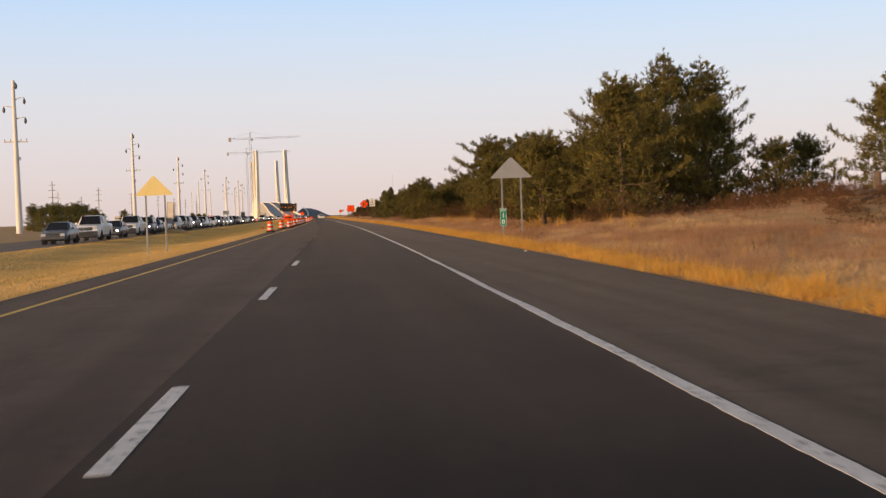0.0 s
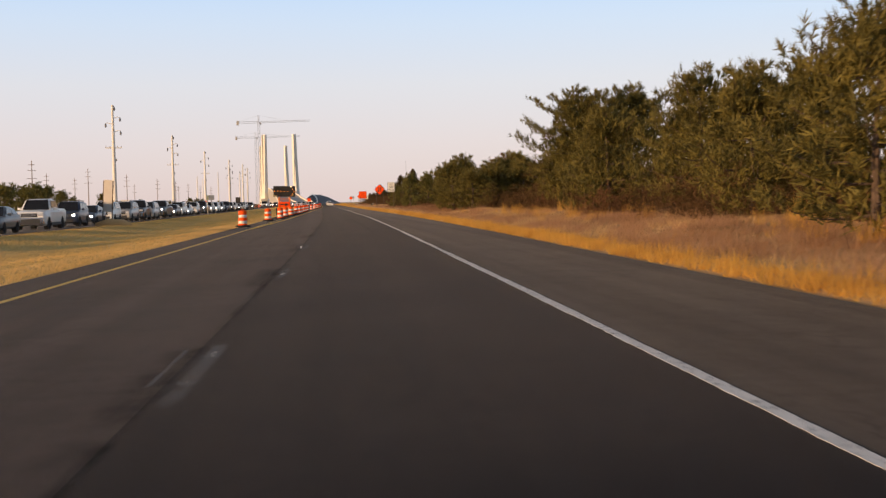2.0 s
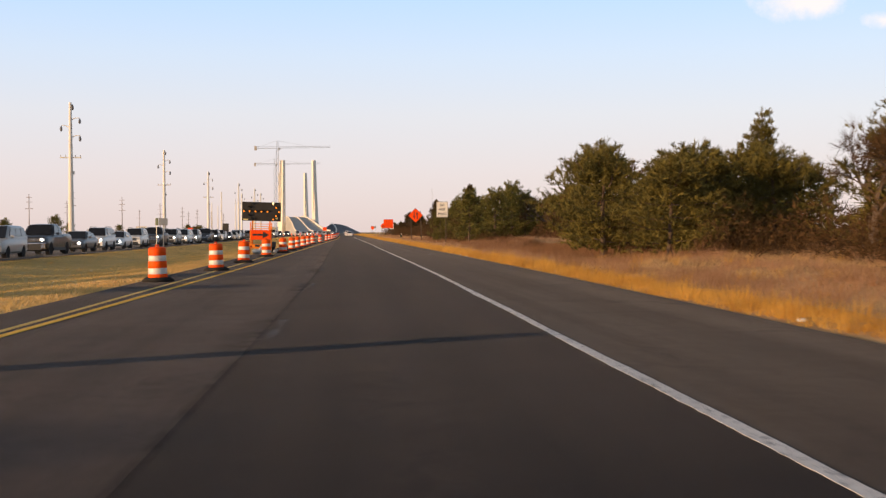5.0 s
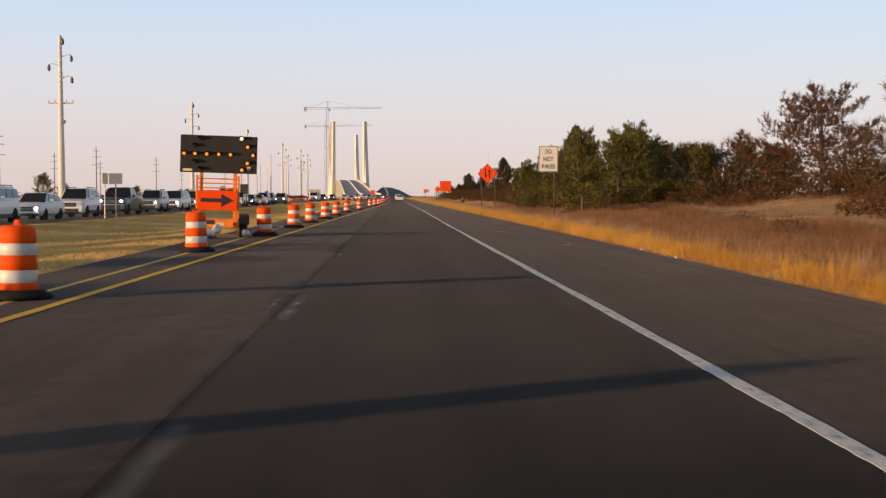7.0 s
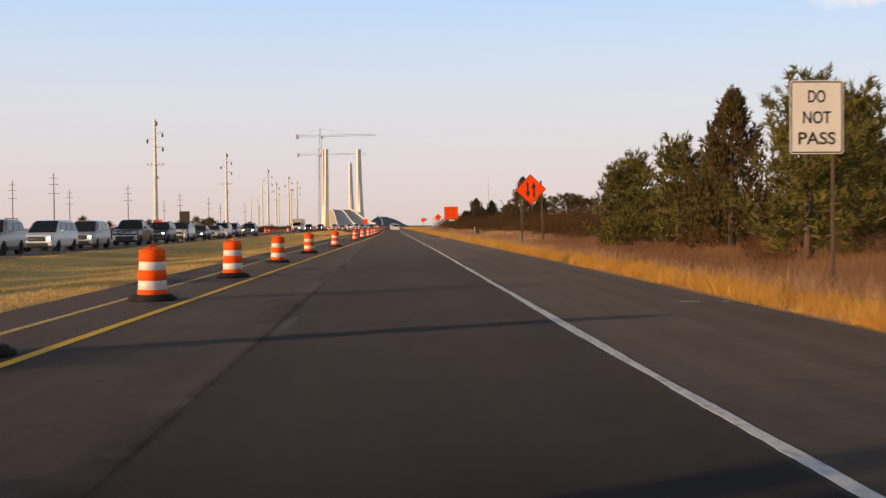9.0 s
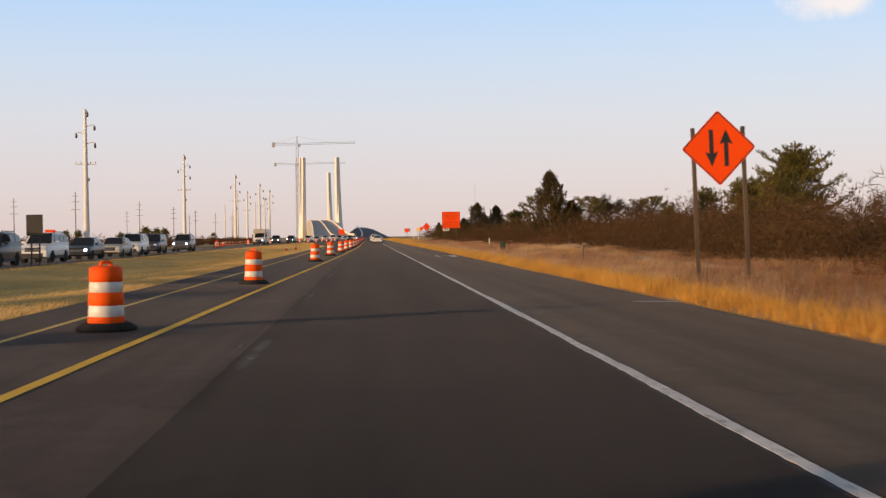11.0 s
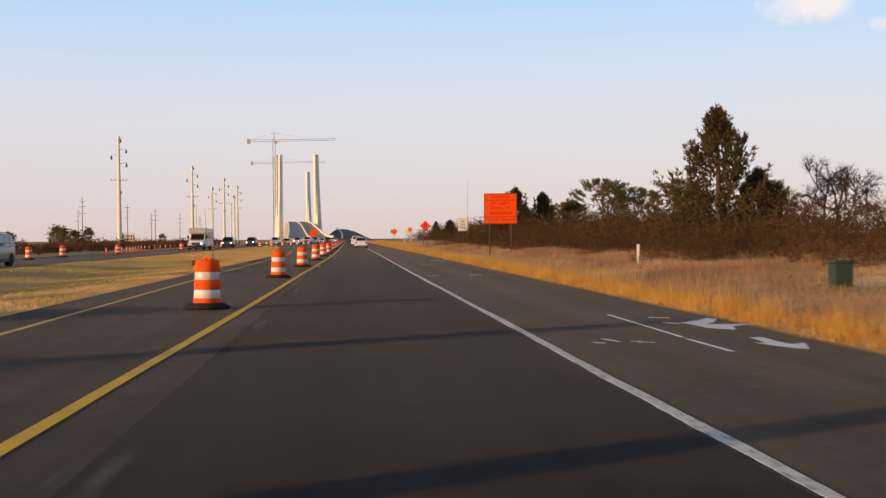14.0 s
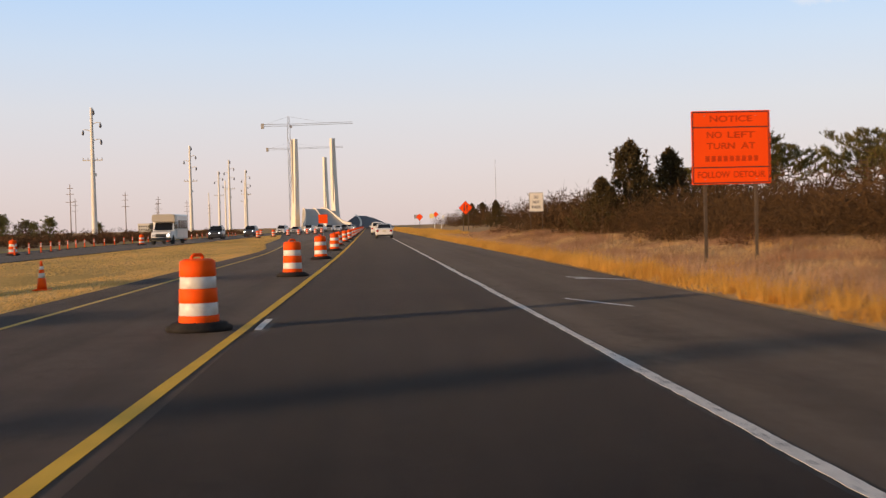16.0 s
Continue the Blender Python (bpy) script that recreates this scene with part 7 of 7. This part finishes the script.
def tussocks(name, spots, n, h0, h1, spread, fan, width, material, seed, label):
    """Grass in separate tufts: blades that fan out from each foot."""
    rng = np.random.default_rng(seed)
    size = rng.uniform(0.0, 1.0, len(spots)) ** 1.4
    foot = np.repeat(np.array([(x, y, lift(x, y) - 0.02) for x, y in spots]), n, 0)
    size = np.repeat(h0 + (h1 - h0) * size, n)[:, None]
    a, q = rng.uniform(0, 6.28, len(foot)), np.sqrt(rng.uniform(0, 1, len(foot)))
    off = np.stack([np.cos(a) * q, np.sin(a) * q, np.zeros(len(foot))], 1)
    p = foot + off * spread
    d = (off * fan * rng.uniform(0.5, 1.3, (len(foot), 1)) + [0.10, 0.04, 1.0] + rng.normal(0, 0.14, foot.shape)) * size * rng.uniform(0.55, 1.08, (len(foot), 1))
    b = rng.uniform(0, 3.14, len(foot))
    s = np.stack([np.cos(b), np.sin(b), np.zeros(len(foot))], 1) * width * rng.uniform(0.6, 1.3, (len(foot), 1)) * 0.5
    tagged(tri_mesh(name, np.stack([p - s, p + s, p + d], 1), material), label, "grass", kind="stuff")


rg = np.random.default_rng(77)


def ragged(x, y, c):
    """Keeps blades off the sandy rim, whose width wanders."""
    u = x + 0.00093 * np.maximum(0, 210.0 - y) ** 1.6
    return np.where(u < 6.95 + 0.26 * patches(y * 0 + 3.0, y, 1.6, 5), 0.0, 1.0)


def strewn(u0, u1, y0, y1, n, gather=0.0):
    """Places over a strip of verge, gathered into drifts where asked."""
    u, y = rg.uniform(u0, u1, n), rg.uniform(y0, y1, n)
    x = u - 0.00093 * np.maximum(0, 210.0 - y) ** 1.6
    ok = patches(x, y, 3.7, 31) + 0.6 * patches(x, y, 1.4, 32) > gather
    return [(p, q) for p, q in zip(x[ok], y[ok]) if not bare_sand(p, q)]


# the golden fringe along the pavement
grass("golden_verge_grass", 6.92, 8.0, 76, 200, 200, 0.05, 0.26, 0.013, M_GOLD, 216, "golden dry grass along the pavement edge", lean=0.50, keep=ragged)
grass("golden_verge_grass", 6.92, 8.0, 200, 300, 200, 0.08, 0.42, 0.013, M_GOLD, 201, "tall golden dry grass along the pavement edge", lean=0.36, keep=ragged)
grass("golden_verge_grass", 6.92, 8.0, 300, 470, 170, 0.07, 0.36, 0.014, M_GOLD, 202, "tall golden dry grass along the pavement edge", lean=0.40, keep=ragged)
grass("golden_verge_grass", 6.9, 11.0, 470, 760, 30, 0.2, 0.5, 0.05, M_GOLD, 203, "golden dry grass along the pavement edge")
tussocks("golden_tussocks", strewn(7.15, 7.95, 200, 470, 2700, 0.25), 26, 0.22, 0.48, 0.12, 0.42, 0.011, M_GOLD, 221, "golden tufts of dry grass leaning over the pavement edge")
tussocks("golden_tussocks", strewn(8.3, 14.5, 76, 470, 600, 0.85), 24, 0.15, 0.42, 0.12, 0.55, 0.012, M_GOLD, 222, "scattered golden tufts among duller grass")
# matted mauve, straw and rust grass behind it, in drifts along the verge


def drift(x, y):
    return patches(x * 1.6, y * 0.55, 1.9, 41) * 0.62 + patches(x * 1.4, y, 1.1, 42) * 0.38


def drifts(spots, low, high):
    """Those places whose drift lies between two values."""
    a = np.array(spots)
    d = drift(a[:, 0], a[:, 1])
    return [p for p, k in zip(spots, d) if low <= k < high]


tussocks("golden_tussocks", strewn(7.10, 7.95, 76, 200, 1200, 0.25), 26, 0.14, 0.38, 0.20, 0.50, 0.012, M_GOLD, 226, "golden clumps of dry grass behind the pavement edge")
grass("straw_verge_grass", 8.3, 14.5, 296, 470, 60, 0.10, 0.30, 0.015, M_PALE, 213, "pale straw grass in drifts on the verge", lean=0.6, keep=lambda x, y, c: np.where(drift(x, y) > 0.56, 1.0, 0.0))
grass("straw_verge_grass", 8.3, 14.5, 76, 205, 60, 0.10, 0.30, 0.015, M_PALE, 214, "pale straw grass in drifts on the verge", lean=0.6, keep=lambda x, y, c: np.where(drift(x, y) > 0.56, 1.0, 0.0))
grass("bluestem_grass", 8.0, 14.5, 200, 300, 120, 0.20, 0.44, 0.013, M_RUST_GRASS, 215, "reddish brown bluestem grass before the young pines", lean=0.42, keep=lambda x, y, c: np.clip((y - 200) / 14, 0, 1) * np.clip((300 - y) / 12, 0, 1))
grass("seeding_verge_grass", 7.7, 13.6, 76, 300, 120, 0.12, 0.34, 0.014, M_MAUVE, 204, "matted mauve-brown seeding grass on the verge", lean=0.55, keep=lambda x, y, c: np.where(drift(x, y) < 0.56, 1.0, 0.18) * np.clip((214 - y) / 14, 0.2, 1))
grass("seeding_verge_grass", 7.7, 14.5, 300, 470, 110, 0.10, 0.30, 0.015, M_MAUVE, 205, "matted mauve-brown seeding grass on the verge", lean=0.55, keep=lambda x, y, c: np.where(drift(x, y) < 0.56, 1.0, 0.18) * np.array([0.05 if bare_sand(p, q) else 1.0 for p, q in zip(x, y)]))
tussocks("seed_heads", strewn(7.6, 8.7, 200, 470, 1300, 0.50), 16, 0.32, 0.54, 0.20, 0.40, 0.010, M_SEED, 227, "pale mauve seed heads above the golden grass")
tussocks("mauve_tussocks", drifts(strewn(7.8, 13.8, 76, 470, 6500, 0.4), 0.0, 0.55), 16, 0.20, 0.42, 0.20, 0.75, 0.010, M_MAUVE, 223, "soft mauve-brown tufts of seeding grass")
tussocks("rust_tussocks", drifts(strewn(8.2, 15.0, 76, 470, 8000, 0.5), 0.0, 0.40), 22, 0.18, 0.42, 0.24, 0.7, 0.010, M_RUST_GRASS, 224, "rust-brown drifts of dead bluestem grass")
# the low dunes
grass("dune_grass", 13.2, 34.0, 76, 300, 17, 0.14, 0.36, 0.022, M_MAUVE, 206, "thin dry grass on low dunes", lean=0.7, keep=lambda x, y, c: np.where(c > 0.40, 1.0, 0.25))
grass("dune_grass", 13.2, 34.0, 300, 470, 7, 0.10, 0.28, 0.024, M_MAUVE, 207, "thin dry grass on low dunes", lean=0.7, keep=lambda x, y, c: np.where(c > 0.5, 1.0, 0.06))
tussocks("dune_tussocks", strewn(13.0, 30.0, 76, 300, 3000, 0.6), 18, 0.12, 0.42, 0.26, 0.7, 0.016, M_RUST_GRASS, 225, "rust-brown tufts on the low dunes")
# median
grass("median_turf", -15.3, -4.7, 84, 260, 66, 0.04, 0.10, 0.024, M_TURF, 208, "short mown dry grass in the median", lean=0.35)
grass("median_turf", -15.3, -4.7, 260, 560, 40, 0.04, 0.10, 0.032, M_TURF, 209, "short mown dry grass in the median", lean=0.35, keep=lambda x, y, c: np.where(x < np.interp(y, [424, 436, 458, 500, 590], [-4.6, -5.1, -7.1, -9.1, -15.6]), 1.0, 0.0))
grass("median_fringe", -6.4, -4.55, 84, 425, 110, 0.04, 0.11, 0.020, M_STRAW, 210, "straw-coloured grass fringe at the pavement edge", lean=0.35)
# plumes before the pines, and clumps of dead weeds
tussocks("plume_grass", strewn(10.8, 13.2, 112, 186, 80, 0.75), 40, 0.4, 0.95, 0.22, 0.14, 0.012, M_GOLD, 212, "tall pale clumps of plume grass before the pines")
tussocks("weed_stalks", strewn(8.4, 14.5, 84, 465, 260, 0.80), 26, 0.35, 0.75, 0.16, 0.4, 0.011, M_STALK, 211, "clumps of dark dead weed stalks in the grass")
